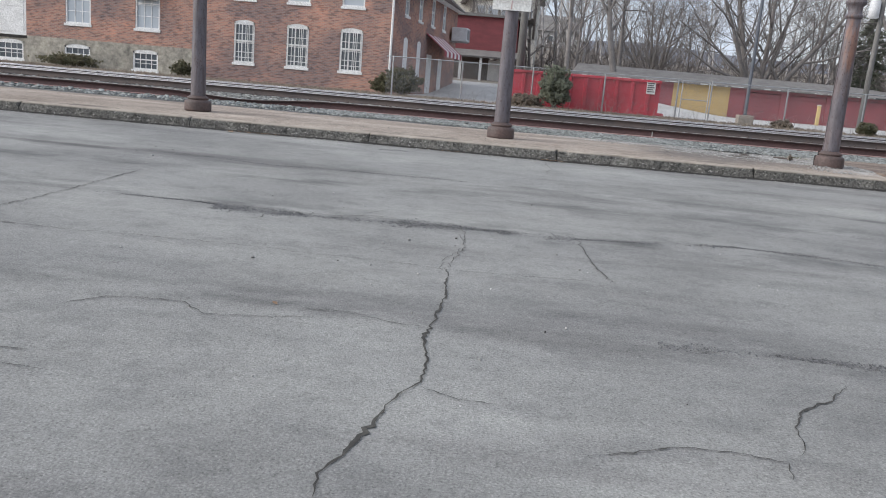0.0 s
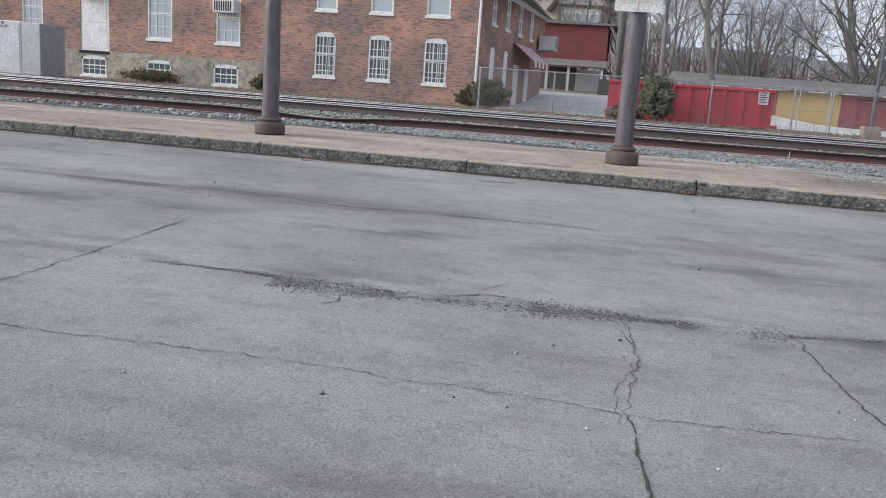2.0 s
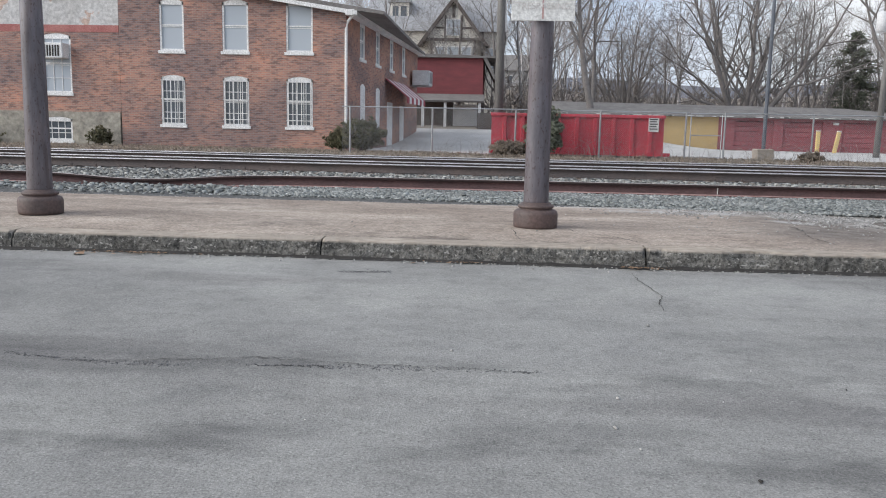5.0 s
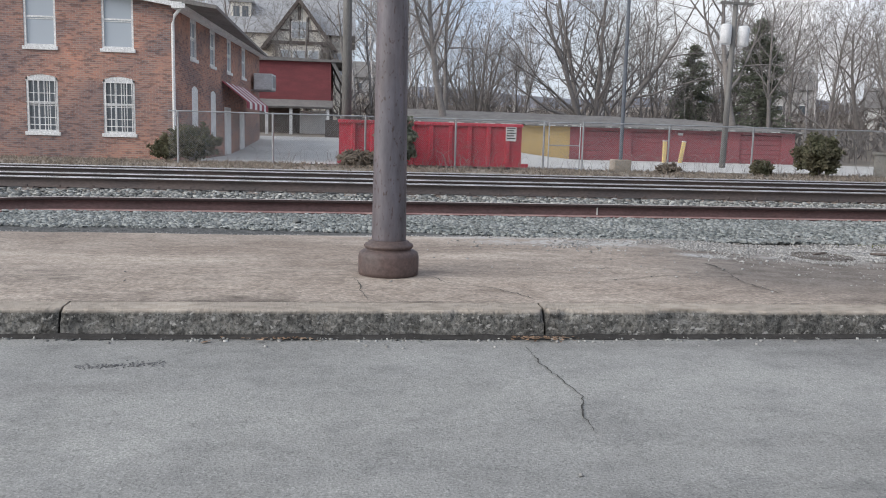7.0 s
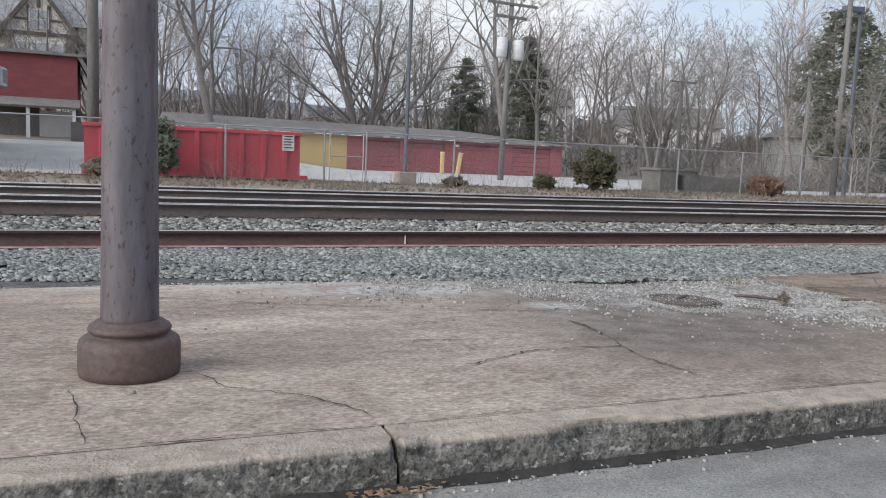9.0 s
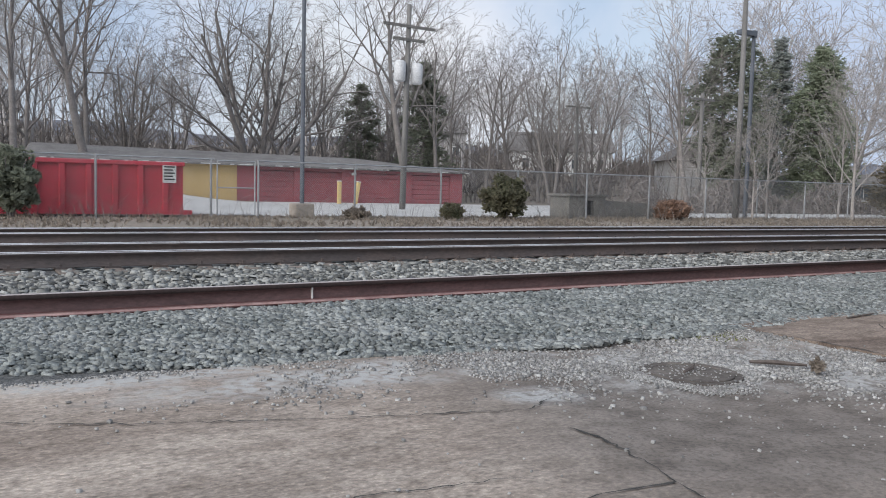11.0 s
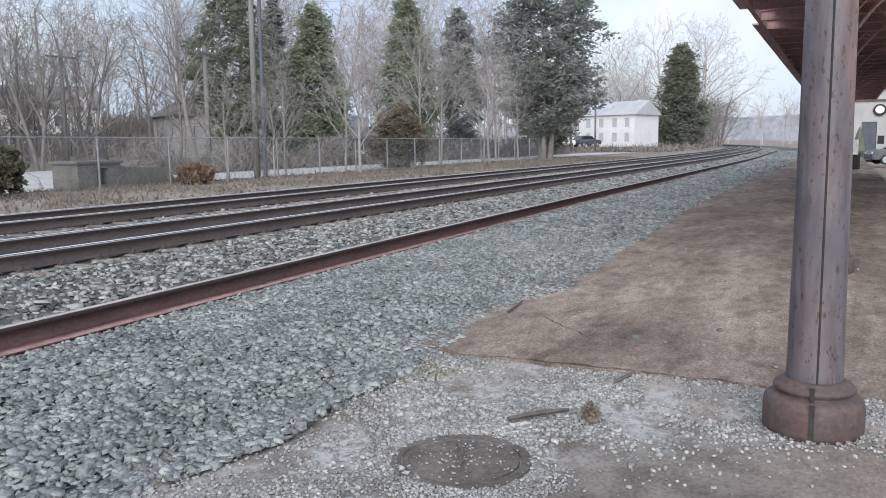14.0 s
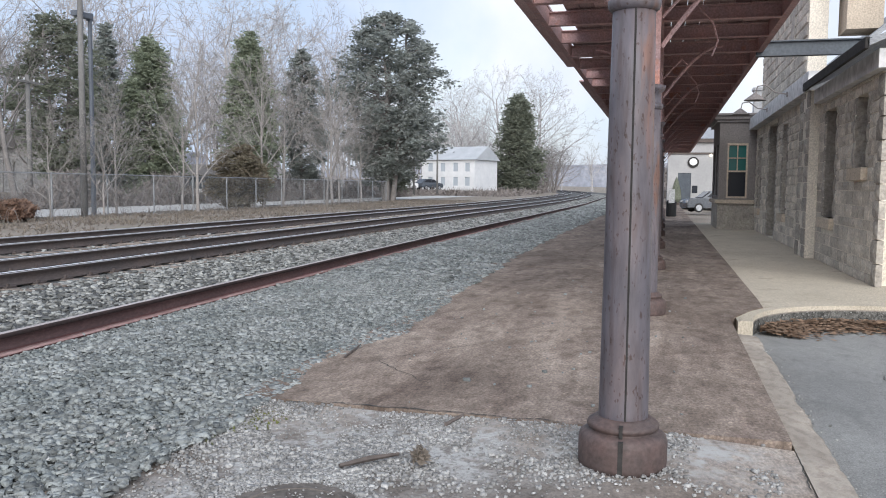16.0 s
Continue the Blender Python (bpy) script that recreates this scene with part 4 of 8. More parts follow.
def sweep(profile, xs, ys, zs):
    v, f, k = [], [], len(profile)
    for x, y, z in zip(xs, ys, zs):
        v += [(x, y + dy, z + dz) for dy, dz in profile]
    for i in range(len(xs) - 1):
        for j in range(k):
            a, b = i * k + j, i * k + (j + 1) % k
            f.append((a, b, b + k, a + k))
    return v, f


def main_track(y_near, y_far, label):
    track = thing("railway_track", label, "railway track", Matrix.Translation((0, y_near, RAIL_BASE)))
    for y in (y_near, y_far):
        xs = BED_X[4:]
        v, f = sweep(PROFILE, xs, y + 0.027 - y_near + bend(xs), np.zeros(len(xs)))
        rail = raw("rail", v, f, RAIL_DARK, track, "dark rust-brown steel rail")
        v, f = sweep([(-0.0285, 0.170), (-0.0285, 0.180), (-0.016, 0.1925), (0.037, 0.1925), (0.037, 0.1905), (-0.015, 0.1905), (-0.0268, 0.179), (-0.0268, 0.170)], xs, y + 0.027 - y_near + bend(xs), np.zeros(len(xs)))
        raw("running_surface", v, f, RAIL_TOP, rail, "polished bright rail head")
    tie = None
    for i in range(150):
        x = -28 + i * 0.56 + random.uniform(-0.03, 0.03)
        m = pose(x, 0.75 + float(bend(x)) + random.uniform(-0.05, 0.05), -0.012, 0, 0, random.uniform(-1, 1))
        if tie is None:
            tie = part("sleeper", boxes((-0.115, -1.3, -0.16, 0.115, 1.3, 0.0), bevel=0.012), TIE, track)
            tie.matrix_basis = m
        else:
            again(tie, "sleeper", m, track)
    bm = bmesh.new()
    for i in range(150):
        x = -28 + i * 0.56
        for y in (y_near, y_far):
            for s in (-0.115, 0.125):
                yy = y + 0.027 - y_near + s + float(bend(x))
                box(bm, x - 0.09, yy - 0.035, -0.012, x + 0.09, yy + 0.035, 0.014)
                box(bm, x - 0.05 + 0.02 * s, yy - 0.02, 0.012, x - 0.02, yy + 0.02, 0.05)
    tagged(part("tie_plate", bm, RAIL_DARK, track, "dark tie plates and spikes"), kind="stuff")
    return track


main_track(N1, N2, "main line track with polished rails on weathered sleepers")
main_track(F1, F2, "second main line track with polished rails on sleepers")
# old siding rail, half sunk in stone, bent towards the platform at its far end
SID = [(-34, 17.8), (-24, 18.2), (-15.3, 18.75), (-10.4, 19.35), (-7.2, 19.55), (-4, 19.9), (0.5, 20.0), (8, 20.2), (14, 20.33), (24, 20.5), (43, 20.6), (70, 20.9), (120, 22.6)]
siding = thing("siding_rail", "rusty red old siding rail half buried in ballast", "rail", Matrix.Translation((0, 0, 0)))
sx = np.arange(-34, 120, 0.5)
sy = np.interp(sx, [p[0] for p in SID], [p[1] for p in SID])
sy = np.convolve(np.pad(sy, 8, mode="edge"), np.ones(17) / 17, "valid")
sz = np.full(len(sx), 0.69) - 0.11 * np.exp(-((sx + 6.9) / 1.3) ** 2)
v, f = sweep(PROFILE, sx, sy, sz)
DARK_HEAD = mat("dark_rail_head", (0.055, 0.036, 0.034), (0.04, 0.03, 0.029), rough=0.9, scale=4, fine=40, bump=0.3)
raw("rail", v, f, mat("purple_brown_rail_web", (0.125, 0.075, 0.073), (0.095, 0.06, 0.059), rough=0.75, scale=3, fine=40, bump=0.3, stretch=(0.4, 1, 1)), siding, "purple-brown rail web")
v, f = sweep([(-0.045, 0.150), (0.0455, 0.150), (0.0455, 0.183), (0.038, 0.1915), (-0.038, 0.1915), (-0.045, 0.183)], sx, sy, sz)
raw("rail_head", v, f, DARK_HEAD, siding, "dark rail head")
# The pale top colour stands in for sky reflected off the worn head.
v, f = sweep([(-0.036, 0.1915), (0.037, 0.1915), (0.037, 0.194), (-0.036, 0.194)], sx, sy, sz)
raw("running_surface", v, f, RAIL_TOP_OLD, siding, "worn top of the rail, sky sheen painted pale")
v, f = sweep([(-0.125, 0.0), (0.10, 0.0), (0.10, 0.016), (0.03, 0.034), (-0.03, 0.034), (-0.125, 0.016)], sx, sy, sz)
raw("foot", v, f, RAIL_RED, siding, "rust red rail foot")
# Pale strip paints the light that the foot's upper edge catches.
v, f = sweep([(-0.127, 0.012), (-0.127, 0.0195), (-0.05, 0.033), (-0.05, 0.027)], sx, sy, sz)
raw("foot_edge", v, f, mat("glint_rail_foot", (0.40, 0.27, 0.25), (0.27, 0.165, 0.155), rough=0.9, scale=5, fine=40, bump=0.2), siding, "pale painted glint along the rail foot's edge")
jx = 3.15
jy = float(np.interp(jx, sx, sy))
bm = boxes((jx - 0.006, jy - 0.03, 0.70, jx + 0.006, jy + 0.049, 0.868))
part("rail_joint", bm, SIGN_WHITE, siding, "pale rail joint gap")


# ---- platform columns ----
COL_Y, COL_STEP, COL_X0 = 14.67, 5.73, -0.23
def column(x, label, tall=False, split=False):
    """A cast iron canopy column: moulded base, tapering fluted shaft with seams, ring and capital."""
    col = thing("platform_column", label, "column", Matrix.Translation((x, COL_Y, PLAT + 0.004)), group="columns along the platform")
    bm = bmesh.new()
    lathe(bm, [(0.22, -0.01), (0.241, 0.0), (0.246, 0.03), (0.246, 0.145), (0.237, 0.178), (0.212, 0.196), (0.182, 0.200), (0.180, 0.209), (0.196, 0.218), (0.201, 0.233), (0.192, 0.249), (0.170, 0.254), (0.165, 0.268), (0.142, 0.278)], 32)
    base = part("base", bm, IRON_BASE, col, "rust-brown moulded base ring", smooth=True)
    if split:
        part("split", boxes((-0.2485, -0.013, 0.0, -0.15, 0.013, 0.19), (-0.204, -0.008, 0.19, -0.12, 0.012, 0.262)), DARK, base, "dark open split in the base")
    bm = bmesh.new()
    lathe(bm, [(0.137, 0.2), (0.137, 0.30), (0.128, 1.2), (0.121, 2.0), (0.115, 2.52)], 32)
    shaft = part("shaft", bm, IRON, col, "purple-brown painted iron shaft with rust streaks", smooth=True)
    bm = bmesh.new()
    for a in ((0.0,) if split else (0.0, math.pi)):
        c, s = math.cos(a), math.sin(a)
        tube(bm, [((0.134) * c, 0.134 * s, 0.26), (0.1255 * c, 0.1255 * s, 1.2), (0.1185 * c, 0.1185 * s, 2.0), (0.1125 * c, 0.1125 * s, 2.52)], 0.0062, 6)
    part("seam", bm, IRON, shaft, "raised casting seams")
    if split:
        a = math.pi + 0.12
        c, s = math.cos(a), math.sin(a)
        part("slot", tube(bmesh.new(), [(0.136 * c, 0.136 * s, 0.26), (0.1275 * c, 0.1275 * s, 1.2), (0.1205 * c, 0.1205 * s, 2.0), (0.1145 * c, 0.1145 * s, 2.52)], 0.0055, 6), DARK, shaft, "dark open joint up the shaft")
    bm = bmesh.new()
    lathe(bm, [(0.115, 2.50), (0.135, 2.515), (0.142, 2.535), (0.142, 2.56), (0.125, 2.575), (0.116, 2.585), (0.116, 2.70), (0.15, 2.73), (0.165, 2.75), (0.165, 2.79), (0.12, 2.80)], 32)
    part("capital", bm, IRON, col, "ringed iron capital", smooth=True)
    if tall:
        bm = boxes((-0.11, -0.09, 2.78, -0.075, 0.09, 4.2), (0.075, -0.09, 2.78, 0.11, 0.09, 4.2), (-0.08, -0.012, 2.78, 0.08, 0.012, 4.2))
        part("post", bm, RUST, col, "riveted steel post above the capital")
        bm = bmesh.new()
        for s in (-1, 1):
            pts = [(0, s * (0.10 + 1.05 * t), 3.25 + 0.93 * math.sin(t * math.pi / 2)) for t in np.linspace(0, 1, 9)]
            tube(bm, pts, 0.03, 6)
            tube(bm, [(0, s * 0.1, 3.6), (0, s * 0.42, 3.95), (0, s * 0.58, 3.80)], 0.018, 5)
        part("bracket", bm, RUST, col, "curved steel bracket arms")
    else:
        bm = boxes((-0.12, -0.10, 2.79, 0.12, 0.10, 2.9))
        part("top_plate", bm, IRON, col, "flat iron top plate")
    return col


for k in range(-4, 1):
    column(COL_X0 + k * COL_STEP, "purple-brown cast iron canopy column standing alone on the platform")
column(COL_X0 + COL_STEP, "rust-streaked iron canopy column with a split base", tall=False, split=True)
for k in range(2, 11):
    column(COL_X0 + k * COL_STEP, "rusty iron column carrying the platform canopy", tall=True)

# warning sign on a column
sign = thing("warning_sign", "weathered white warning sign with faded lettering on the column", "sign", Matrix.Translation((-0.235, COL_Y - 0.16, 2.90)))
part("panel", boxes((-0.335, -0.006, 0, 0.335, 0.006, 0.46), bevel=0.004), SIGN_WHITE, sign)
def lettering(text, size, loc, material, parent, rot=(90, 0, 0), label=""):
    cu = bpy.data.curves.new("lettering", "FONT")
    cu.body, cu.size, cu.align_x, cu.align_y, cu.extrude = text, size, "CENTER", "CENTER", 0.002
    cu.materials.append(material)
    tmp = bpy.data.objects.new("lettering", cu)
    me = bpy.data.meshes.new_from_object(tmp)
    bpy.data.objects.remove(tmp)
    ob = new("lettering", me)
    ob.parent = parent
    ob.matrix_basis = pose(*loc, *rot)
    return tagged(ob, label)
lettering("NO", 0.16, (0, -0.008, 0.33), SIGN_FADE, sign, label="faded grey letters")
lettering("TRESPASSING", 0.095, (0, -0.008, 0.15), SIGN_FADE, sign, label="faded grey letters")
bm = boxes((-0.145, -0.0, 0.1, 0.145, 0.008, 0.13), (-0.145, 0.0, 0.32, 0.145, 0.008, 0.35))
part("strap", bm, GALV, sign, "steel strap round the column")
part("rust_streak", boxes((-0.012, -0.0075, 0.02, 0.006, -0.0065, 0.43)), RUST, sign, "rust streak")


# ---- brick mill across the line ----
HY = 39.15


def wall_cells(bm, u0, u1, z0, z1, y0, y1, holes):
    """A wall from u0 to u1 with rectangular holes (u0, z0, u1, z1) through it, built of blocks that meet edge to edge."""
    us = sorted({u0, u1, *(v for h in holes for v in (h[0], h[2]) if u0 < v < u1)})
    for a, b in zip(us, us[1:]):
        zs = [z0]
        for h in sorted((h for h in holes if h[0] < b - 1e-6 and h[2] > a + 1e-6), key=lambda h: h[1]):
            if h[1] > zs[-1]:
                box(bm, a, y0, zs[-1], b, y1, h[1])
            zs.append(h[3])
        if zs[-1] < z1:
            box(bm, a, y0, zs[-1], b, y1, z1)
    return bm


def sash_window(parent, m, w, h, cols=2, rows=2, bars=0, arch=0.12, glass=None, brick=BRICK, sill=True, half=False):
    """A white sash window in an opening w by h, its foot at the pose m; the wall's face is local y = 0."""
    fr = 0.075
    bm = bmesh.new()
    box(bm, -w / 2, 0.02, 0, -w / 2 + fr, 0.12, h - arch)
    box(bm, w / 2 - fr, 0.02, 0, w / 2, 0.12, h - arch)
    box(bm, -w / 2 + fr, 0.02, 0, w / 2 - fr, 0.12, fr)
    n = 8
    for i in range(n):
        a, b = -w / 2 + w * i / n, -w / 2 + w * (i + 1) / n
        za, zb = (h - arch * (2 * a / w) ** 2 for a in (a, b))
        prism(bm, [(a, h - arch - fr * 1.4), (b, h - arch - fr * 1.4), (b, zb), (a, za)], "y", 0.02, 0.12)
    box(bm, -w / 2 + fr, 0.05, h * 0.5 - 0.03, w / 2 - fr, 0.10, h * 0.5 + 0.03)
    win = part("window", bm, WHITE, parent, "white painted sash window with arched head")
    win.matrix_basis = m
    gw, gh = w - 2 * fr, h - arch - fr * 2.4
    part("pane", boxes((-gw / 2, 0.085, fr, gw / 2, 0.095, fr + gh)), glass or GLASS, win, "window pane")
    bm = bmesh.new()
    for i in range(1, cols):
        x = -gw / 2 + gw * i / cols
        box(bm, x - 0.014, 0.06, fr, x + 0.014, 0.084, fr + gh)
    for j in range(1, rows):
        z = fr + gh * j / rows
        if abs(z - h * 0.5) > 0.06:
            box(bm, -gw / 2, 0.062, z - 0.014, gw / 2, 0.083, z + 0.014)
    if bm.faces:
        part("glazing_grid", bm, WHITE, win)
    else:
        bm.free()
    if bars:
        for i in range(bars):
            x = -w / 2 + w * (i + 0.5) / bars
            part("security_bar", tube(bmesh.new(), [(x, -0.03, 0.06), (x, -0.03, h - arch * 0.6)], 0.016, 4), WHITE, win, "white iron security bar")
        for z in (0.25, h * 0.52, h - arch - 0.1):
            part("cross_bar", boxes((-w / 2, -0.045, z - 0.015, w / 2, -0.032, z + 0.015)), WHITE, win, "white iron cross bar")
    if sill:
        part("window_sill", boxes((-w / 2 - 0.06, -0.06, -0.13, w / 2 + 0.06, 0.12, 0), bevel=0.01), WHITE, win, "white sill")
    bm = bmesh.new()
    for s in (-1, 1):
        pts = [(s * w / 2, h), (s * w / 2, h - arch), (s * w * 0.36, h - arch * 0.52), (s * w * 0.2, h - arch * 0.16), (0, h + 0.001)]
        prism(bm, pts if s > 0 else pts[::-1], "y", 0.0, 0.12)
    part("brick_arch", bm, brick, win, "flat brick arch filling")
    return win


mill = thing("brick_mill", "two-storey red brick mill with low gabled roof and white arched windows", "building", Matrix.Translation((0, HY, 0)))
UP = [(-14.75, -13.72), (-12.12, -11.03), (-9.47, -8.37)]
holes = [(a, z0, b, z1) for a, b in UP for z0, z1 in ((4.76, 6.82), (1.75, 3.78))]
bm = wall_cells(bmesh.new(), -16.47, -7.0, 0.6, 6.38, 0, 0.4, [h for h in holes if h[1] < 4] + [(a, 4.76, b, 6.38) for a, b in UP])
holes_top = [(a, 6.38, b, 6.82) for a, b in UP]
edge = lambda x: 6.42 + 0.150 * (-7.0 - x)
us = sorted({-16.47, -7.0, *(v for a, b in UP for v in (a, b))})
for a, b in zip(us, us[1:]):
    z0 = 6.82 if (a, b) in UP else 6.38
    if min(edge(a), edge(b)) > z0:
        prism(bm, [(a, z0), (b, z0), (b, edge(b)), (a, edge(a))], "y", 0, 0.4)
part("wall", bm, BRICK, mill, "weathered red brick wall")
for a, b in UP:
    sash_window(mill, Matrix.Translation(((a + b) / 2, 0, 4.76)), b - a, 2.06, 1, 2, glass=GLASS_PALE)
    sash_window(mill, Matrix.Translation(((a + b) / 2, 0, 1.75)), b - a, 2.03, 3, 4, bars=6, glass=GLASS)
# side wall, a little out of square
SK = math.atan(0.068)
side_m = pose(-7.0, 0.0, 0, 0, 0, 90 - math.degrees(SK))
side_holes = [(s - 0.5, 4.75, s + 0.5, 6.35) for s in (2.85, 6.0, 9.3, 12.7)] + [(s - 0.5, 1.7, s + 0.5, 3.7) for s in (3.0, 6.1)] + [(8.2, 0.9, 9.5, 3.1), (11.6, 0.9, 12.7, 3.0)]
bm = wall_cells(bmesh.new(), 0.4, 17.2, 0.6, 6.40, 0, 0.4, side_holes)
box(bm, 0.0, 0.0, 0.6, 0.4, 0.4, 6.40)
w = part("wall", bm, BRICK, mill, "weathered red brick side wall")
w.matrix_basis = side_m
for s in (2.85, 6.0, 9.3, 12.7):
    sash_window(mill, side_m @ Matrix.Translation((s, 0, 4.75)), 1.0, 1.6, 2, 2, glass=GLASS_PALE)
for s in (3.0, 6.1):
    win = sash_window(mill, side_m @ Matrix.Translation((s, 0, 1.7)), 1.0, 2.0, 1, 1, glass=GLASS_PALE)
    part("boarding", boxes((-0.42, 0.03, 0.08, 0.42, 0.05, 1.8)), WHITE, win, "white painted boarding over the window")
for s0, s1, h in ((8.2, 9.5, 3.1), (11.6, 12.7, 3.0)):
    d = part("door", boxes((s0, -0.03, 0.9, s1, 0.14, h), (s0 + 0.1, -0.05, 1.1, s1 - 0.1, -0.03, 1.9), (s0 + 0.1, -0.05, 2.05, s1 - 0.1, -0.03, h - 0.2)), WHITE, mill, "white panelled side door")
    d.matrix_basis = side_m
    part("door_handle", boxes((s1 - 0.16, -0.09, 1.92, s1 - 0.10, -0.05, 2.0)), GALV, d, "steel knob")
# roof, eaves, gutter and downpipe
bm = bmesh.new()
for x0, x1 in ((-16.6, -6.55),):
    prism(bm, [(x0, edge(x0) + 0.04), (x1, edge(x1) + 0.04), (x1 + 1.15, edge(x1) - 0.10), (x1 + 1.15, edge(x1) + 0.02), (x1, edge(x1) + 0.2), (x0, edge(x0) + 0.2)], "y", -0.35, 17.5)
part("roof", bm, ROOF_GREY, mill, "low grey roof")
bm = bmesh.new()
prism(bm, [(-16.6, edge(-16.6) - 0.12), (-6.5, edge(-6.5) - 0.12), (-6.5, edge(-6.5) + 0.04), (-16.6, edge(-16.6) + 0.04)], "y", -0.36, -0.30)
part("rake_board", bm, WHITE, mill, "white painted rake board")
bm = boxes((-0.35, -0.42, 6.22, 17.4, -0.05, 6.44))
g = part("eaves_gutter", bm, WHITE, mill, "white boxed eaves and gutter")
g.matrix_basis = side_m
bm = tube(bmesh.new(), [(-6.62, -0.2, 6.3), (-6.9, -0.14, 6.0), (-6.98, -0.1, 5.7), (-6.98, -0.1, 0.95)], 0.06, 8)
part("downpipe", bm, WHITE, mill, "white downpipe at the corner")
# striped awning over the side doors
aw = thing("striped_awning", "red and white striped canvas awning over the side door", "awning", Matrix.Translation((0, HY, 0)) @ side_m)
for i in range(9):
    a, b = 7.7 + i * 0.62, 7.7 + (i + 1) * 0.62
    bm = prism(bmesh.new(), [(-0.01, 4.25), (-1.15, 3.35), (-1.15, 3.05), (-1.13, 3.05), (-1.13, 3.33), (-0.01, 4.21)], "x", a, b)
    part("stripe", bm, STRIPE_RED if i % 2 == 0 else WHITE, aw)
# wall air conditioner on brackets
ac = thing("air_conditioner", "grey box air conditioner hung on the mill's side wall", "air conditioner", Matrix.Translation((0, HY, 0)) @ side_m)
part("body", boxes((14.6, -1.15, 4.3, 15.9, -0.15, 5.15), bevel=0.03), GREY_METAL, ac)
part("grille", boxes(*[(14.7 + i * 0.14, -1.165, 4.42, 14.76 + i * 0.14, -1.15, 5.05) for i in range(8)]), GALV, ac, "ribbed grille")
part("bracket", boxes((14.7, -1.1, 4.24, 14.76, 0.0, 4.30), (15.7, -1.1, 4.24, 15.76, 0.0, 4.30)), GALV, ac, "steel bracket")

# ---- long painted wing ----
wing = thing("painted_brick_wing", "long brick wing with peeling white upper storey over a rubble foundation", "building", Matrix.Translation((0, HY + 0.02, 0)))
WIN = [(-19.82, -18.56), (-23.47, -22.14), (-30.5, -29.3), (-34.1, -32.8)]
DOOR = (-27.15, -25.56)
BASE = [(-19.9, -18.6), (-23.5, -22.15), (-27.1, -25.7), (-30.5, -29.2), (-34.2, -32.8)]
bm = wall_cells(bmesh.new(), -35.7, -16.49, 2.2, 5.46, 0, 0.4, [(a, 2.97, b, 5.40) for a, b in WIN] + [(DOOR[0], 2.2, DOOR[1], 5.46)])
part("wall", bm, BRICK, wing, "red brick lower wall")
bm = wall_cells(bmesh.new(), -35.7, -16.49, 5.74, 10.5, 0, 0.4, [(a + 0.1, 6.88, b - 0.1, 8.6) for a, b in WIN] + [(-26.9, 6.88, -25.8, 8.6)])
part("wall", bm, WHITE_BRICK, wing, "peeling white painted upper wall")
part("band", boxes((-35.7, -0.012, 5.46, -16.49, 0.4, 5.74)), BAND, wing, "faded red painted band")
bm = wall_cells(bmesh.new(), -35.7, -16.52, 0.5, 2.2, -0.06, 0.4, [(a, 1.0, b, 1.98) for a, b in BASE])
part("foundation", bm, FOUND, wing, "rough grey rubble stone foundation")
part("end_wall", boxes((-35.7, 0.4, 0.5, -35.3, 12, 10.5)), BRICK, wing, "brick end wall")
part("roof", boxes((-36, -0.3, 10.5, -16.3, 12, 10.8)), ROOF_GREY, wing)
for a, b in WIN:
    sash_window(wing, Matrix.Translation(((a + b) / 2, 0, 2.97)), b - a, 2.43, 3, 4, glass=GLASS_PALE)
    sash_window(wing, Matrix.Translation(((a + b) / 2, 0, 6.88)), b - a - 0.2, 1.72, 3, 4, glass=GLASS_PALE, brick=WHITE_BRICK)
sash_window(wing, Matrix.Translation((-26.35, 0, 6.88)), 1.1, 1.72, 3, 4, glass=GLASS_PALE, brick=WHITE_BRICK)
for a, b in BASE:
    sash_window(wing, Matrix.Translation(((a + b) / 2, -0.06, 1.0)), b - a, 0.98, 4, 3, arch=0.1, brick=FOUND)
d = part("door", boxes((DOOR[0], 0.03, 2.2, DOOR[1], 0.10, 4.9), (DOOR[0] + 0.15, 0.01, 2.35, DOOR[1] - 0.15, 0.03, 3.45), (DOOR[0] + 0.15, 0.01, 3.6, DOOR[1] - 0.15, 0.03, 4.75)), WHITE, wing, "pale boarded loading door")
part("threshold", boxes((DOOR[0] - 0.05, -0.1, 2.06, DOOR[1] + 0.05, 0.0, 2.19)), DARK, d, "dark timber threshold")
part("frame", boxes((DOOR[0], 0.0, 4.9, DOOR[0] + 0.12, 0.12, 5.45), (DOOR[1] - 0.12, 0.0, 4.9, DOOR[1], 0.12, 5.45), (DOOR[0] + 0.12, 0.03, 4.9, DOOR[1] - 0.12, 0.1, 5.45)), WHITE, d)


def window_ac(x, z):
    u = thing("air_conditioner", "white window air conditioner with dark louvred front", "air conditioner", Matrix.Translation((x, HY, z)), group="window air conditioners")
    part("body", boxes((-0.55, -0.5, 0, 0.55, 0.06, 0.62), bevel=0.03), WHITE, u)
    part("louvre", boxes(*[(-0.46 + i * 0.115, -0.515, 0.08, -0.40 + i * 0.115, -0.5, 0.52) for i in range(8)]), DARK, u, "dark louvres")
for x, z in ((-19.2, 4.35), (-26.4, 4.75), (-33.6, 4.5)):
    window_ac(x, z)

# relay cabinet by the track
cab = thing("relay_cabinet", "pale grey steel railway relay cabinet on a concrete base", "cabinet", Matrix.Translation((-24.6, 31.2, 0.80)))
part("base", boxes((-1.0, -0.6, -0.1, 1.85, 1.1, 0.16)), KERB, cab)
part("body", boxes((-0.9, -0.5, 0.16, 0.9, 1.0, 2.2), bevel=0.03), GREY_METAL, cab)
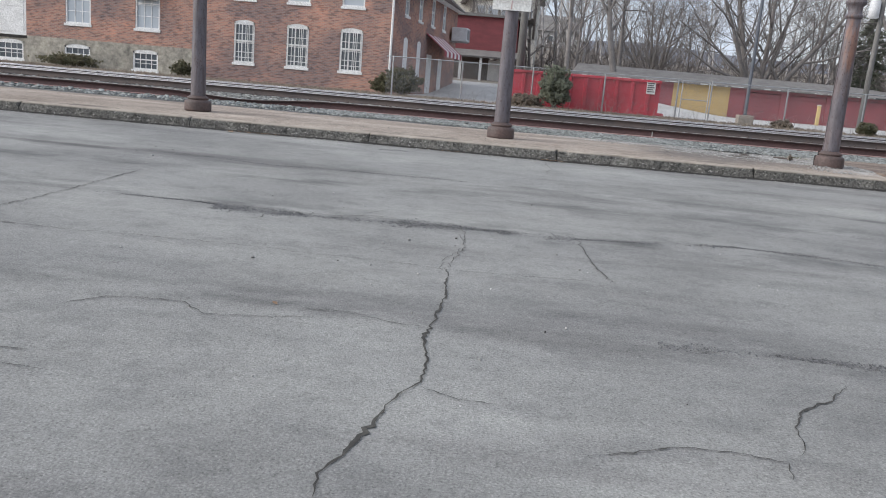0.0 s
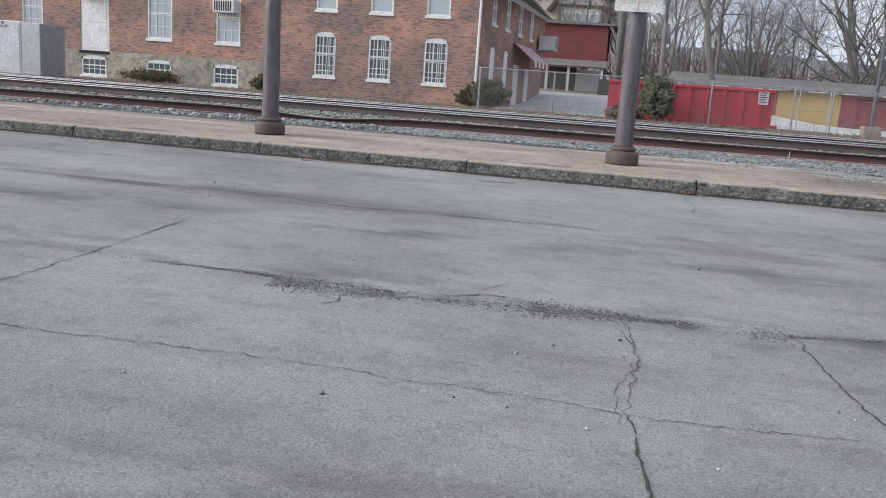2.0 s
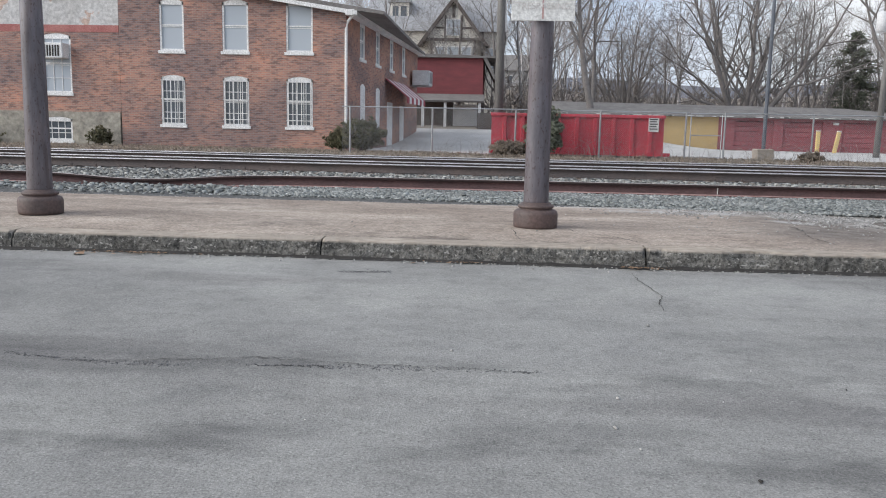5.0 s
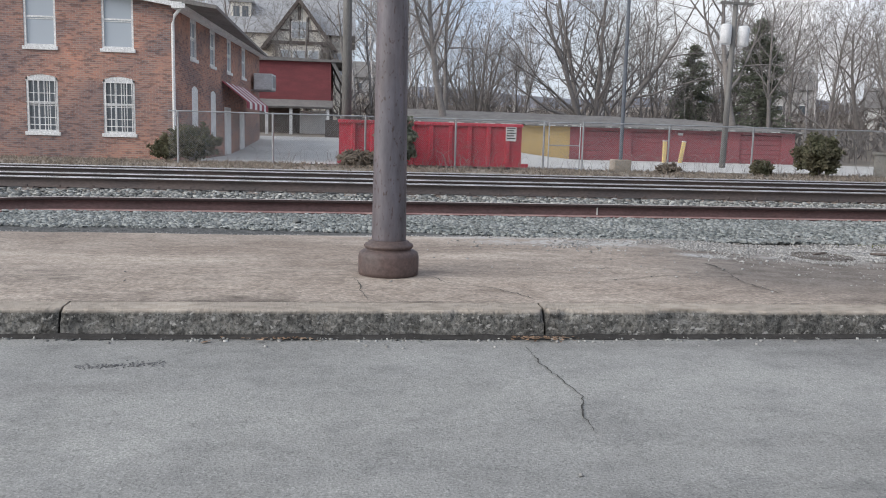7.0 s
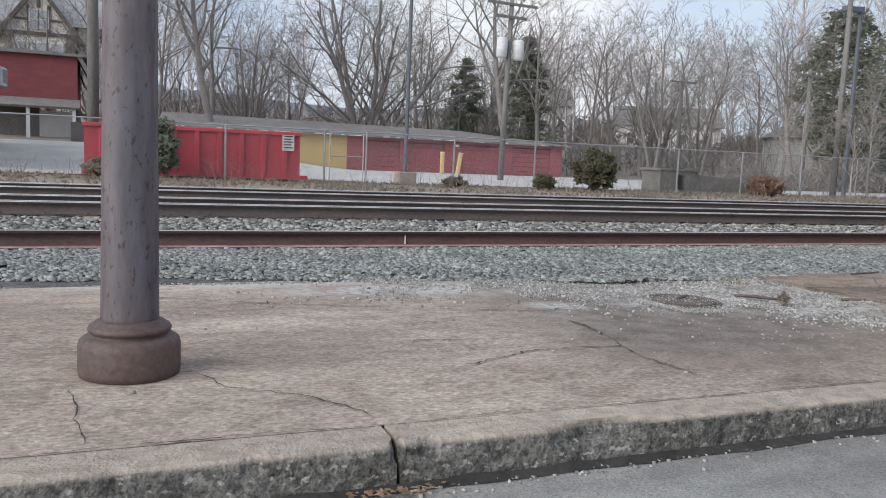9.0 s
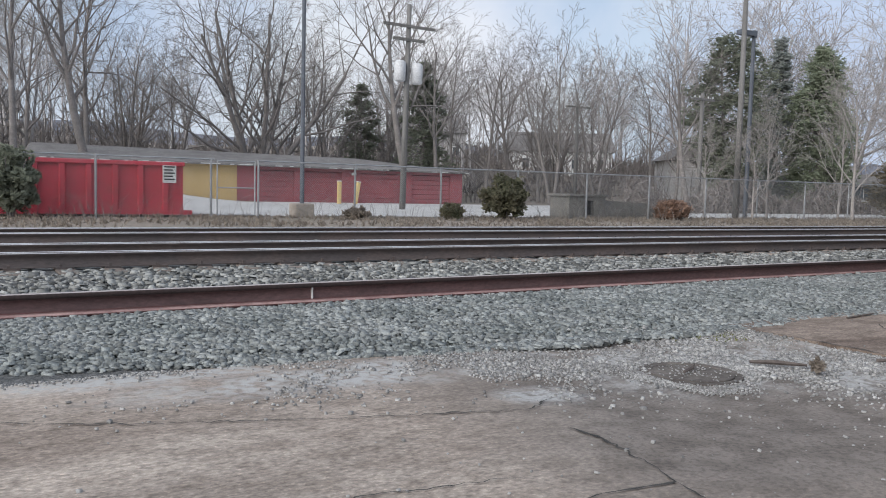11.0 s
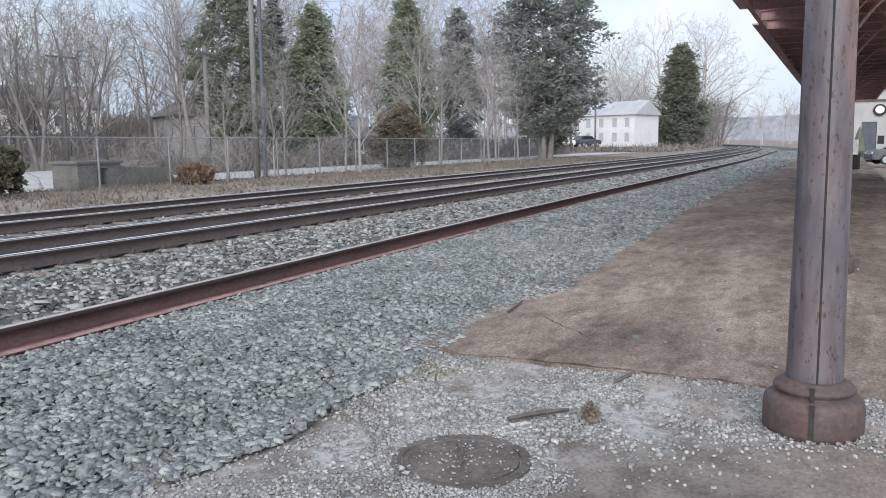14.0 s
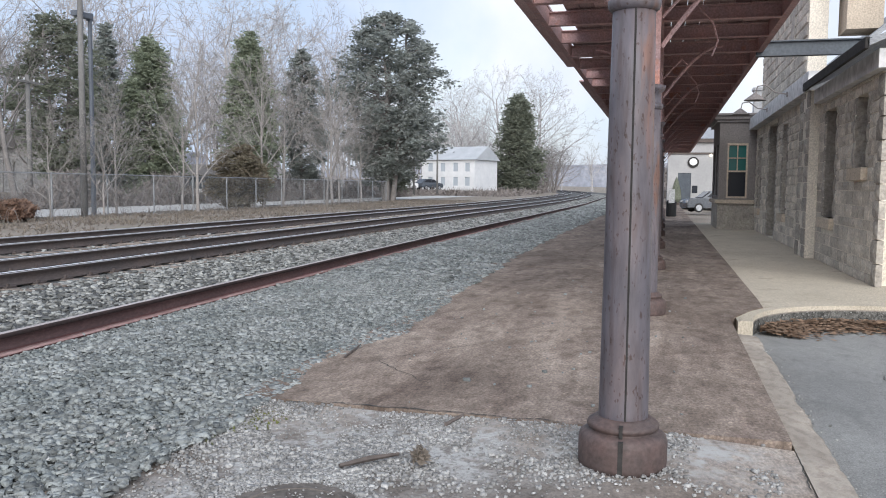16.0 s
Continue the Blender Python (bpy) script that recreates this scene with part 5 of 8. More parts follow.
part("side_panel", boxes((0.905, -0.5, 0.16, 1.75, 1.0, 2.16), bevel=0.02), GALV, cab, "darker grey side cabinet")
part("door", boxes((-0.82, -0.52, 0.26, 0.82, -0.5, 2.1)), GREY_METAL, cab)
part("vent", boxes((-0.25, -0.56, 1.98, 0.25, -0.52, 2.06), (-0.1, -0.58, 2.05, 0.1, -0.5, 2.18)), GALV, cab, "small hooded vent")
part("warning_label", boxes((-0.6, -0.524, 1.15, -0.42, -0.521, 1.35)), YELLOW, cab, "yellow label")


def utility_pole(x, y, z, h, r, label, arms=(), cans=(), lean=0.0, material=POLE_WOOD, clad=False):
    p = thing("utility_pole", label, "utility pole", pose(x, y, z, 0, lean, 0))
    part("pole", tube(bmesh.new(), [(0, 0, -0.3), (0, 0, h * 0.5), (0, 0, h)], [r, r * 0.85, r * 0.7], 10), material, p, smooth=True)
    for az, aw_ in arms:
        arm = part("crossarm", boxes((-aw_ / 2, -0.16, az - 0.06, aw_ / 2, -0.06, az + 0.06)), POLE_WOOD, p, "timber crossarm")
        for s in (-0.42, -0.2, 0.2, 0.42):
            part("insulator", lathe(bmesh.new(), [(0.02, az + 0.06), (0.045, az + 0.12), (0.03, az + 0.2)], 6, s * aw_, -0.11), GREY_METAL, arm)
    for cz, s in cans:
        can = part("transformer", lathe(bmesh.new(), [(0.2, cz), (0.26, cz + 0.04), (0.26, cz + 0.85), (0.18, cz + 0.93), (0.06, cz + 0.95)], 14, s, -0.1), GREY_METAL, p, "pale grey transformer can", smooth=True)
    return p


utility_pole(-27.6, 31.3, 0.85, 9.5, 0.17, "dark weathered timber utility pole beside the cabinet")
utility_pole(-0.75, 37.4, 0.85, 10.5, 0.19, "tall timber utility pole by the red container")
utility_pole(17.2, 46.0, 0.86, 9.3, 0.15, "timber utility pole with crossarm and two transformer cans", arms=((8.3, 2.6), (7.7, 1.6)), cans=((5.8, -0.42), (5.75, 0.45)), lean=1.0)
utility_pole(28.9, 37.0, 0.85, 9.6, 0.14, "tall dark timber pole behind the fence")
lane_lamp = thing("lane_lamp", "slim blue-grey steel lamp pole with a flat head behind the fence", "lamp post", Matrix.Translation((30.1, 37.5, 0.84)))
part("pole", tube(bmesh.new(), [(0, 0, -0.1), (0, 0, 8.2)], [0.10, 0.08], 8), POLE_BLUE, lane_lamp)
part("head", boxes((-0.95, -0.15, 8.05, -0.05, 0.15, 8.25), (-0.1, -0.1, 8.0, 0.1, 0.1, 8.3)), POLE_BLUE, lane_lamp, "flat lamp head on a short arm")
utility_pole(40.0, 62.0, 1.3, 7.5, 0.16, "timber utility pole with a crossarm among the trees", arms=((7.0, 2.4),))
utility_pole(38.3, 48.0, 1.0, 7.0, 0.15, "pale timber utility pole with a crossarm", arms=((6.6, 1.8),))
utility_pole(98, 44.5, 1.5, 8.5, 0.14, "distant timber utility pole")
utility_pole(107, 44.0, 1.5, 8.2, 0.14, "distant timber utility pole")
lamp = thing("yard_lamp", "tall slim blue-grey steel yard lamp pole on a concrete footing", "lamp post", Matrix.Translation((9.3, 37.5, 0.86)))
part("footing", boxes((-0.32, -0.32, -0.1, 0.32, 0.32, 0.42), bevel=0.03), KERB, lamp)
part("pole", tube(bmesh.new(), [(0, 0, 0.4), (0, 0, 8.6)], [0.075, 0.06], 8), POLE_BLUE, lamp)
part("head", boxes((-0.2, -0.7, 8.55, 0.2, 0.1, 8.75)), POLE_BLUE, lamp)

# ---- chain link fence ----
FY = 36.3


def chain_mat():
    m = bpy.data.materials.new("chain_link_mesh")
    m.use_nodes = True
    n, l = m.node_tree.nodes, m.node_tree.links
    bs, out = n["Principled BSDF"], n["Material Output"]
    bs.inputs["Base Color"].default_value = (0.33, 0.34, 0.35, 1)
    bs.inputs["Metallic"].default_value, bs.inputs["Roughness"].default_value = 0.5, 0.5
    geo, sp = n.new("ShaderNodeNewGeometry"), n.new("ShaderNodeSeparateXYZ")
    l.new(geo.outputs["Position"], sp.inputs[0])
    outs = []
    for sign_ in ("ADD", "SUBTRACT"):
        a, mul, fr, lt = (n.new("ShaderNodeMath") for _ in range(4))
        a.operation, mul.operation, fr.operation, lt.operation = sign_, "MULTIPLY", "FRACT", "LESS_THAN"
        l.new(sp.outputs["X"], a.inputs[0]), l.new(sp.outputs["Z"], a.inputs[1])
        l.new(a.outputs[0], mul.inputs[0])
        mul.inputs[1].default_value = 14.0
        l.new(mul.outputs[0], fr.inputs[0]), l.new(fr.outputs[0], lt.inputs[0])
        lt.inputs[1].default_value = 0.065
        outs.append(lt.outputs[0])
    mx = n.new("ShaderNodeMath")
    mx.operation = "MAXIMUM"
    l.new(outs[0], mx.inputs[0]), l.new(outs[1], mx.inputs[1])
    tr, ms = n.new("ShaderNodeBsdfTransparent"), n.new("ShaderNodeMixShader")
    l.new(mx.outputs[0], ms.inputs[0]), l.new(tr.outputs[0], ms.inputs[1]), l.new(bs.outputs[0], ms.inputs[2])
    l.new(ms.outputs[0], out.inputs["Surface"])
    return m


CHAIN = chain_mat()


def fence_run(x0, x1, first, step, label):
    fence = thing("chain_link_fence", label, "fence", Matrix.Translation((0, FY, 0.84)))
    x, post = first, None
    while x <= x1 + 0.01:
        if post is None:
            post = part("post", tube(bmesh.new(), [(0, 0, -0.1), (0, 0, 1.74)], 0.035, 8), GALV, fence)
            post.matrix_basis = Matrix.Translation((x, 0, 0))
        else:
            again(post, "post", Matrix.Translation((x, 0, 0)), fence)
        x += step
    part("top_rail", tube(bmesh.new(), [(x0, 0, 1.71), (x1, 0, 1.71)], 0.024, 6), GALV, fence)
    part("wire_mesh", boxes((x0, -0.045, 0.02, x1, -0.043, 1.72)), CHAIN, fence, "diamond wire mesh")


fence_run(-6.6, 6.2, -6.3, 3.1, "galvanised chain link fence in front of the red container")
fence_run(7.5, 64, 7.5, 3.13, "long galvanised chain link fence along the line")
gate = thing("chain_link_gate", "closed galvanised chain link gate between two posts", "gate", Matrix.Translation((6.2, FY, 0.84)))
bm = bmesh.new()
for a, b in (((0.08, 0.1), (0.08, 1.68)), ((1.2, 0.1), (1.2, 1.68)), ((0.08, 0.1), (1.2, 0.1)), ((0.08, 0.9), (1.2, 0.9)), ((0.08, 1.68), (1.2, 1.68))):
    tube(bm, [(a[0], 0, a[1]), (b[0], 0, b[1])], 0.022, 6)
part("gate_frame", bm, GALV, gate)
part("wire_mesh", boxes((0.08, -0.005, 0.1, 1.2, -0.003, 1.68)), CHAIN, gate)

# ---- red roll-off container ----
cont = thing("roll_off_container", "faded red steel roll-off container with ribbed sides", "container", Matrix.Translation((-1.0, 36.95, 0.92)))
CW, CD, CH = 6.45, 2.3, 1.5
part("body", boxes((0, 0, 0.12, CW, 0.06, CH), (0, CD - 0.06, 0.12, CW, CD, CH), (0, 0.06, 0.12, 0.06, CD - 0.06, CH), (CW - 0.06, 0.06, 0.12, CW, CD - 0.06, CH), (0.06, 0.06, 0.12, CW - 0.06, CD - 0.06, 0.2)), CONT_RED, cont)
rib = part("rib", prism(bmesh.new(), [(-0.09, 0.0), (0.09, 0.0), (0.06, -0.09), (-0.06, -0.09)], "z", 0.14, CH - 0.1), CONT_RED, cont)
rib.matrix_basis = Matrix.Translation((0.5, 0, 0))
for i in range(1, 9):
    again(rib, "rib", Matrix.Translation((0.5 + i * 0.68, 0, 0)), cont)
part("top_rail", boxes((-0.03, -0.11, CH - 0.1, CW + 0.03, 0.0, CH + 0.02), bevel=0.015), CONT_RED, cont)
part("skid", boxes((-0.05, -0.08, 0.0, CW + 0.25, 0.1, 0.13), (-0.05, CD - 0.1, 0.0, CW + 0.25, CD + 0.05, 0.13)), CONT_RED, cont, "red bottom skid rails")
pl = part("notice", boxes((CW - 0.6, -0.125, 0.92, CW - 0.22, -0.115, 1.42)), SIGN_WHITE, cont, "white notice plate")
part("text_bars", boxes(*[(CW - 0.56, -0.13, 1.36 - 0.09 * i, CW - 0.26 - 0.05 * (i % 2), -0.126, 1.40 - 0.09 * i) for i in range(5)]), DARK, pl, "unreadable dark print")

# ---- row of storage garages ----
gar = thing("storage_garages", "long low row of dusty red storage garages with grey roof", "building", Matrix.Translation((0, 58.6, 0.85)))
GX0, GX1 = 2.5, 27.9
DOORS = [(14.0, 16.4), (17.0, 19.4), (20.6, 23.4), (24.2, 27.0)]
bm = wall_cells(bmesh.new(), 13.0, GX1, 0, 2.1, 0, 0.25, [(a, 0.02, b, 1.85) for a, b in DOORS])
part("wall", bm, GARAGE_RED, gar, "dusty red rendered wall")
part("wall", boxes((GX0, 0, 0, 9.2, 0.25, 2.1), (GX1 - 0.25, 0.25, 0, GX1, 7.5, 2.1), (GX0, 0.25, 0, GX0 + 0.25, 7.5, 2.1), (GX0 + 0.25, 7.25, 0, GX1 - 0.25, 7.5, 2.1)), GARAGE_RED, gar)
part("wall", boxes((9.2, -0.02, 0, 13.0, 0.25, 2.12)), YELLOW, gar, "cream yellow wall section")
for a, b in DOORS:
    d = part("garage_door", boxes(*[(a, 0.1 + 0.02 * (i % 2), 0.02 + i * 0.3, b, 0.16, 0.30 + i * 0.3) for i in range(6)]), GARAGE_RED, gar, "dusty red roller door")
bm = bmesh.new()
rv = [bm.verts.new(p) for p in ((GX0 - 0.3, -0.5, 2.18), (GX1 + 0.4, -0.5, 2.1), (GX1 + 0.4, 8, 2.1), (GX0 - 0.3, 8, 2.18), (GX0 + 0.2, 3.6, 3.0), (GX1 - 6.0, 3.6, 2.85),
                                ((GX0 - 0.3), -0.5, 2.08), (GX1 + 0.4, -0.5, 2.0), (GX1 + 0.4, 8, 2.0), (GX0 - 0.3, 8, 2.08))]
for f in ((0, 1, 5, 4), (1, 2, 5), (2, 3, 4, 5), (3, 0, 4), (6, 7, 1, 0), (7, 8, 2, 1), (8, 9, 3, 2), (9, 6, 0, 3), (9, 8, 7, 6)):
    bm.faces.new([rv[i] for i in f])
bmesh.ops.recalc_face_normals(bm, faces=bm.faces[:])
part("roof", bm, ROOF_GREY, gar, "low grey felt roof")
bm = bmesh.new()
for i in range(60):
    x = GX0 + random.random() * (GX1 - GX0)
    w_ = random.uniform(0.1, 0.5)
    box(bm, x, -0.54, 2.10 - 0.003 * (x - GX0), x + w_, -0.505, 2.15 - 0.003 * (x - GX0))
part("drip_edge", bm, SIGN_WHITE, gar, "flaking white drip edge")
part("wall_lamp", boxes((20.0, -0.15, 1.7, 20.3, 0.0, 1.85)), SIGN_WHITE, gar, "small white wall lamp")
for x, lean in ((18.1, 0), (19.1, 9)):
    b_ = thing("bollard", "pale yellow timber post standing in the yard" if not lean else "pale yellow post leaning on another", "bollard", pose(x, 55.8, 0.88, 0, lean, 0), group="yard posts")
    part("post", boxes((-0.1, -0.1, -0.05, 0.1, 0.1, 1.25), bevel=0.02), RAIL_PAINT, b_)
    part("cap", boxes((-0.11, -0.11, 1.25, 0.11, 0.11, 1.30)), SIGN_WHITE, b_)

# ---- concrete bunker by the fence ----
bk = thing("concrete_box", "small weathered concrete utility box with a dark opening", "utility box", Matrix.Translation((19.7, 36.9, 0.84)))
bm = wall_cells(bmesh.new(), 0, 1.75, 0, 0.85, 0, 0.15, [(0.75, 0.15, 1.2, 0.7)])
box(bm, 0, 0.15, 0, 0.15, 1.2, 0.85), box(bm, 1.6, 0.15, 0, 1.75, 1.2, 0.85), box(bm, 0.15, 1.05, 0, 1.6, 1.2, 0.85)
part("body", bm, OLD_CONCRETE, bk)
part("lid", boxes((-0.08, -0.08, 0.85, 1.83, 1.28, 0.95), bevel=0.015), OLD_CONCRETE, bk)
part("side_wall", prism(bmesh.new(), [(1.76, 0.0), (4.7, 0.0), (4.2, 0.62), (1.76, 0.74)], "y", 0.25, 0.6), OLD_CONCRETE, bk, "low dark side wall")

# ---- barn and half-timbered house up the slope ----
SZ = 2.0
shed = thing("red_barn", "red boarded barn with a lean-to porch and white garage door", "building", Matrix.Translation((0, 62, SZ)))
part("wall", boxes((-6.7, 0, 1.9, -1.95, 6, 4.6)), BARN_RED, shed, "red boarded wall")
# The dark colour here paints the shade in the porch recess.
part("wall", boxes((-6.7, 1.2, -0.6, -4.0, 1.4, 1.9), (-2.3, 1.2, -0.6, -1.95, 6, 1.9)), TIMBER, shed, "recessed wall, porch shade painted dark")
part("garage_door", boxes((-4.0, 1.2, -0.5, -2.3, 1.3, 1.55), (-4.0, 1.18, 0.1, -2.3, 1.2, 0.14), (-4.0, 1.18, 0.7, -2.3, 1.2, 0.74)), WHITE, shed, "white garage door")
bm = prism(bmesh.new(), [(-1.3, 1.6), (0.0, 2.1), (0.0, 2.2), (-1.35, 1.72)], "x", -6.9, -1.8)
part("porch_roof", bm, ROOF_GREY, shed, "grey lean-to porch roof")
for x in (-5.9, -4.4, -2.1):
    part("porch_post", boxes((x - 0.09, -1.2, -0.6, x + 0.09, -1.02, 1.7)), WHITE, shed, "white porch post")
bm = prism(bmesh.new(), [(-6.9, 4.6), (-1.2, 4.6), (-0.9, 4.72), (-6.9, 4.85)], "y", -0.3, 6.3)
prism(bm, [(-1.95, 4.6), (-1.2, 3.2), (-1.05, 3.3), (-1.75, 4.7)], "y", -0.2, 6.2)
part("roof", bm, ROOF_GREY, shed, "dark roof edge")
part("step_rail", boxes((-2.2, -3.0, -0.4, -0.6, -2.9, 0.9), (-0.9, -2.9, -0.4, 0.6, -2.8, 0.4)), TIMBER, shed, "dark railing by the porch")
part("picket_fence", boxes(*[(-1.5 + 0.16 * i, 0.5, -0.3, -1.42 + 0.16 * i, 0.54, 0.95) for i in range(9)], (-1.5, 0.55, 0.2, 0.0, 0.58, 0.3)), WHITE, shed, "white picket fence")

tud = thing("half_timbered_house", "large half-timbered house with cream plaster and grey slate roof", "house", Matrix.Translation((-4.8, 76, 2.6)))
part("wall", boxes((-7, 0.4, 0, 3.9, 11, 7.6)), PLASTER, tud, "cream plaster walls")
bm = bmesh.new()
prism(bm, [(0.0, 7.4), (5.2, 12.6), (10.4, 7.4)], "x", -7.6, 4.4)
part("roof", bm, SLATE, tud, "steep grey slate roof")
bm = prism(bmesh.new(), [(-2.6, 6.6), (2.6, 6.6), (0, 9.7)], "y", -0.8, 3)
gab = part("gable", bm, PLASTER, tud, "plastered front gable")
bm = bmesh.new()
for s in (-1, 1):
    prism(bm, [(s * 3.0, 6.1), (s * 2.68, 6.1), (0, 9.65), (0, 10.1)], "y", -1.2, 3.2)
part("bargeboard", bm, TIMBER, tud, "dark timber bargeboards")
strips = [(-2.5, 6.5, 2.5, 6.75), (-1.9, 4.0, -1.7, 6.6), (1.7, 4.0, 1.9, 6.6), (-0.12, 8.4, 0.12, 9.4), (-1.5, 7.5, 1.5, 7.65), (-0.75, 6.7, -0.6, 8.6), (0.6, 6.7, 0.75, 8.6), (-1.7, 3.8, 1.7, 4.1)]
part("timber_frame", boxes(*[(a, -0.86, b, c, -0.8, d) for a, b, c, d in strips], (2.3, 0.3, 3.5, 2.5, 0.4, 7.4), (3.6, 0.3, 3.5, 3.8, 0.4, 7.4), (-4.6, 0.3, 3.5, -4.4, 0.4, 7.4)), TIMBER, tud, "dark timber strips")
part("bay", boxes((-1.7, -0.75, 4.1, 1.7, 0.4, 6.5)), PLASTER, tud, "plastered bay")
for x, z, ww, hh in ((-1.1, 4.5, 0.7, 1.5), (0, 4.5, 0.9, 1.5), (1.1, 4.5, 0.7, 1.5), (-0.3, 7.0, 0.5, 1.2), (0.3, 7.0, 0.5, 1.2), (3.05, 4.4, 0.7, 1.6)):
    y = -0.87 if abs(x) < 2 else 0.33
    win = part("window", boxes((x - ww / 2 - 0.08, y, z - 0.08, x + ww / 2 + 0.08, y + 0.05, z + hh + 0.08)), WHITE, tud, "white framed window")
    part("pane", boxes((x - ww / 2, y - 0.01, z, x + ww / 2, y - 0.002, z + hh / 2 - 0.03), (x - ww / 2, y - 0.01, z + hh / 2 + 0.03, x + ww / 2, y - 0.002, z + hh)), GLASS_PALE, win)
dm = part("dormer", boxes((-5.6, 1.4, 8.2, -4.0, 4, 9.9)), PLASTER, tud, "dormer")
part("dormer_roof", boxes((-5.8, 1.2, 9.9, -3.8, 4.2, 10.1)), SLATE, dm)
part("pane", boxes((-5.4, 1.38, 8.5, -4.9, 1.395, 9.6), (-4.7, 1.38, 8.5, -4.2, 1.395, 9.6)), GLASS, dm)
part("chimney", boxes((3.6, 4.8, 11, 4.4, 5.6, 14.2)), BRICK, tud, "brick chimney")


# ---- stone station ----
WY = 11.2
st = thing("stone_station", "old stone railway station with dark quoins and tall narrow windows", "building", Matrix.Translation((0, WY, PLAT)))
OPEN1 = [(16.45, 1.95, 17.35, 3.24), (19.1, 0.97, 20.2, 3.25)]
OPEN2 = [(26.0, 0.85, 26.9, 3.45), (28.3, 0.0, 30.3, 3.65), (32.4, 0.85, 33.3, 3.45)]
EAVE1, EAVE2 = 3.48, 3.80
st_wall = part("wall", wall_cells(bmesh.new(), 15.62, 21.0, -0.2, EAVE1, -0.55, -0.06, OPEN1), MORTAR, st, "pale mortar core of the rubble wall")
part("wall", wall_cells(bmesh.new(), 22.4, 36, -0.2, EAVE2, -0.55, -0.06, OPEN2), MORTAR, st)
part("wall", boxes((15.36, -8, -0.2, 15.60, -0.55, EAVE1), (36, -8, -0.2, 36.4, -0.1, EAVE2)), MORTAR, st, "end wall")


def stones(x0, x1, z0, z1, holes, course, wmin, wmax, seed):
    """Uneven courses of roughly squared stones that leave openings free."""
    r = random.Random(seed)
    out, z = [], z0
    while z < z1 - 0.05:
        h = min(course * r.uniform(0.75, 1.3), z1 - z)
        x = x0
        while x < x1 - 0.03:
            w = min(r.uniform(wmin, wmax), x1 - x)
            if x1 - x - w < wmin * 0.6:
                w = x1 - x
            a, b = x, x + w
            for h_ in holes:
                if h_[1] < z + h - 0.02 and h_[3] > z + 0.02:
                    if a < h_[0] < b:
                        b = h_[0]
                    elif h_[0] <= a < h_[2]:
                        a = b = h_[2]
            if b - a > 0.05:
                out.append((a, z, b, z + h))
            x = max(b, x + 0.05)
        z += h
    return out


def rough_block(w, h, d, seed):
    """One split-faced stone, its face proud and uneven."""
    r = random.Random(seed)
    bm = bmesh.new()
    g = 0.012
    fr = [bm.verts.new((x, r.uniform(0.006, 0.012), z)) for x, z in ((g, g), (w / 2, g), (w - g, g), (w - g, h - g), (w / 2, h - g), (g, h - g))]
    ct = [bm.verts.new((w * k + r.uniform(-0.02, 0.02), d * r.uniform(0.6, 1.1), h * 0.5 + r.uniform(-0.02, 0.02))) for k in (0.3, 0.7)]
    bk_ = [bm.verts.new((v.co.x, -0.09, v.co.z)) for v in fr]
    for q in ((fr[0], fr[1], ct[0]), (fr[1], ct[1], ct[0]), (fr[1], fr[2], ct[1]), (fr[2], fr[3], ct[1]), (fr[3], fr[4], ct[1]), (fr[4], ct[0], ct[1]), (fr[4], fr[5], ct[0]), (fr[5], fr[0], ct[0])):
        bm.faces.new(q)
    for i in range(6):
        j = (i + 1) % 6
        bm.faces.new((fr[i], bk_[i], bk_[j], fr[j]))
    bmesh.ops.recalc_face_normals(bm, faces=bm.faces[:])
    return bm


# dressed sills, lintels, frames and glazing
for k, (a, z0, b, z1) in enumerate(OPEN1 + OPEN2):
    door = z0 == 0.0
    if not door:
        part("window_sill", boxes((a - 0.12, -0.3, z0 - 0.22, b + 0.12, 0.05, z0), bevel=0.012), SILL, st, "pale dressed stone sill")
    win = part("window" if not door else "door_frame", boxes((a, -0.42, z0, a + 0.09, -0.32, z1), (b - 0.09, -0.42, z0, b, -0.32, z1), (a + 0.09, -0.42, z1 - 0.1, b - 0.09, -0.32, z1), (a + 0.09, -0.42, (z0 + z1) / 2 - 0.03, b - 0.09, -0.32, (z0 + z1) / 2 + 0.03)), TAUPE, st, "taupe painted frame set deep in the stone")
    part("pane", boxes((a + 0.09, -0.40, z0, b - 0.09, -0.39, z1 - 0.1)), GLASS_DARK, win)
    for xa, xb in ((a - 0.002, a + 0.012), (b - 0.012, b + 0.002)):
        part("reveal", boxes((xa, -0.32, z0, xb, -0.06, z1)), QUOIN, win, "dark stone reveal")
pier = part("pier", boxes((21.0, -0.55, -0.2, 22.4, 0.16, EAVE2)), MORTAR, st, "projecting pier")
part("fascia", boxes((15.2, -0.3, EAVE1, 20.98, 0.10, EAVE1 + 0.30)), PALE_WALL, st, "pale painted fascia")
part("fascia", boxes((20.98, -0.3, EAVE2, 36.2, 0.24, EAVE2 + 0.42)), PALE_WALL, st, "pale painted fascia")
bm = prism(bmesh.new(), [(0.32, EAVE1 + 0.30), (0.32, EAVE1 + 0.40), (-7, EAVE1 + 3.6), (-7, EAVE1 + 3.5)], "x", 14.95, 20.9)
part("roof", bm, SLATE, st, "low grey slate roof")
part("roof_edge", boxes((14.95, 0.30, EAVE1 + 0.27, 20.9, 0.36, EAVE1 + 0.44)), DARK, st, "dark roof edge")
bm = prism(bmesh.new(), [(-0.3, EAVE2 + 0.42), (-0.3, EAVE2 + 0.55), (-7, EAVE2 + 6.4), (-7, EAVE2 + 6.2)], "x", 21.0, 36.6)
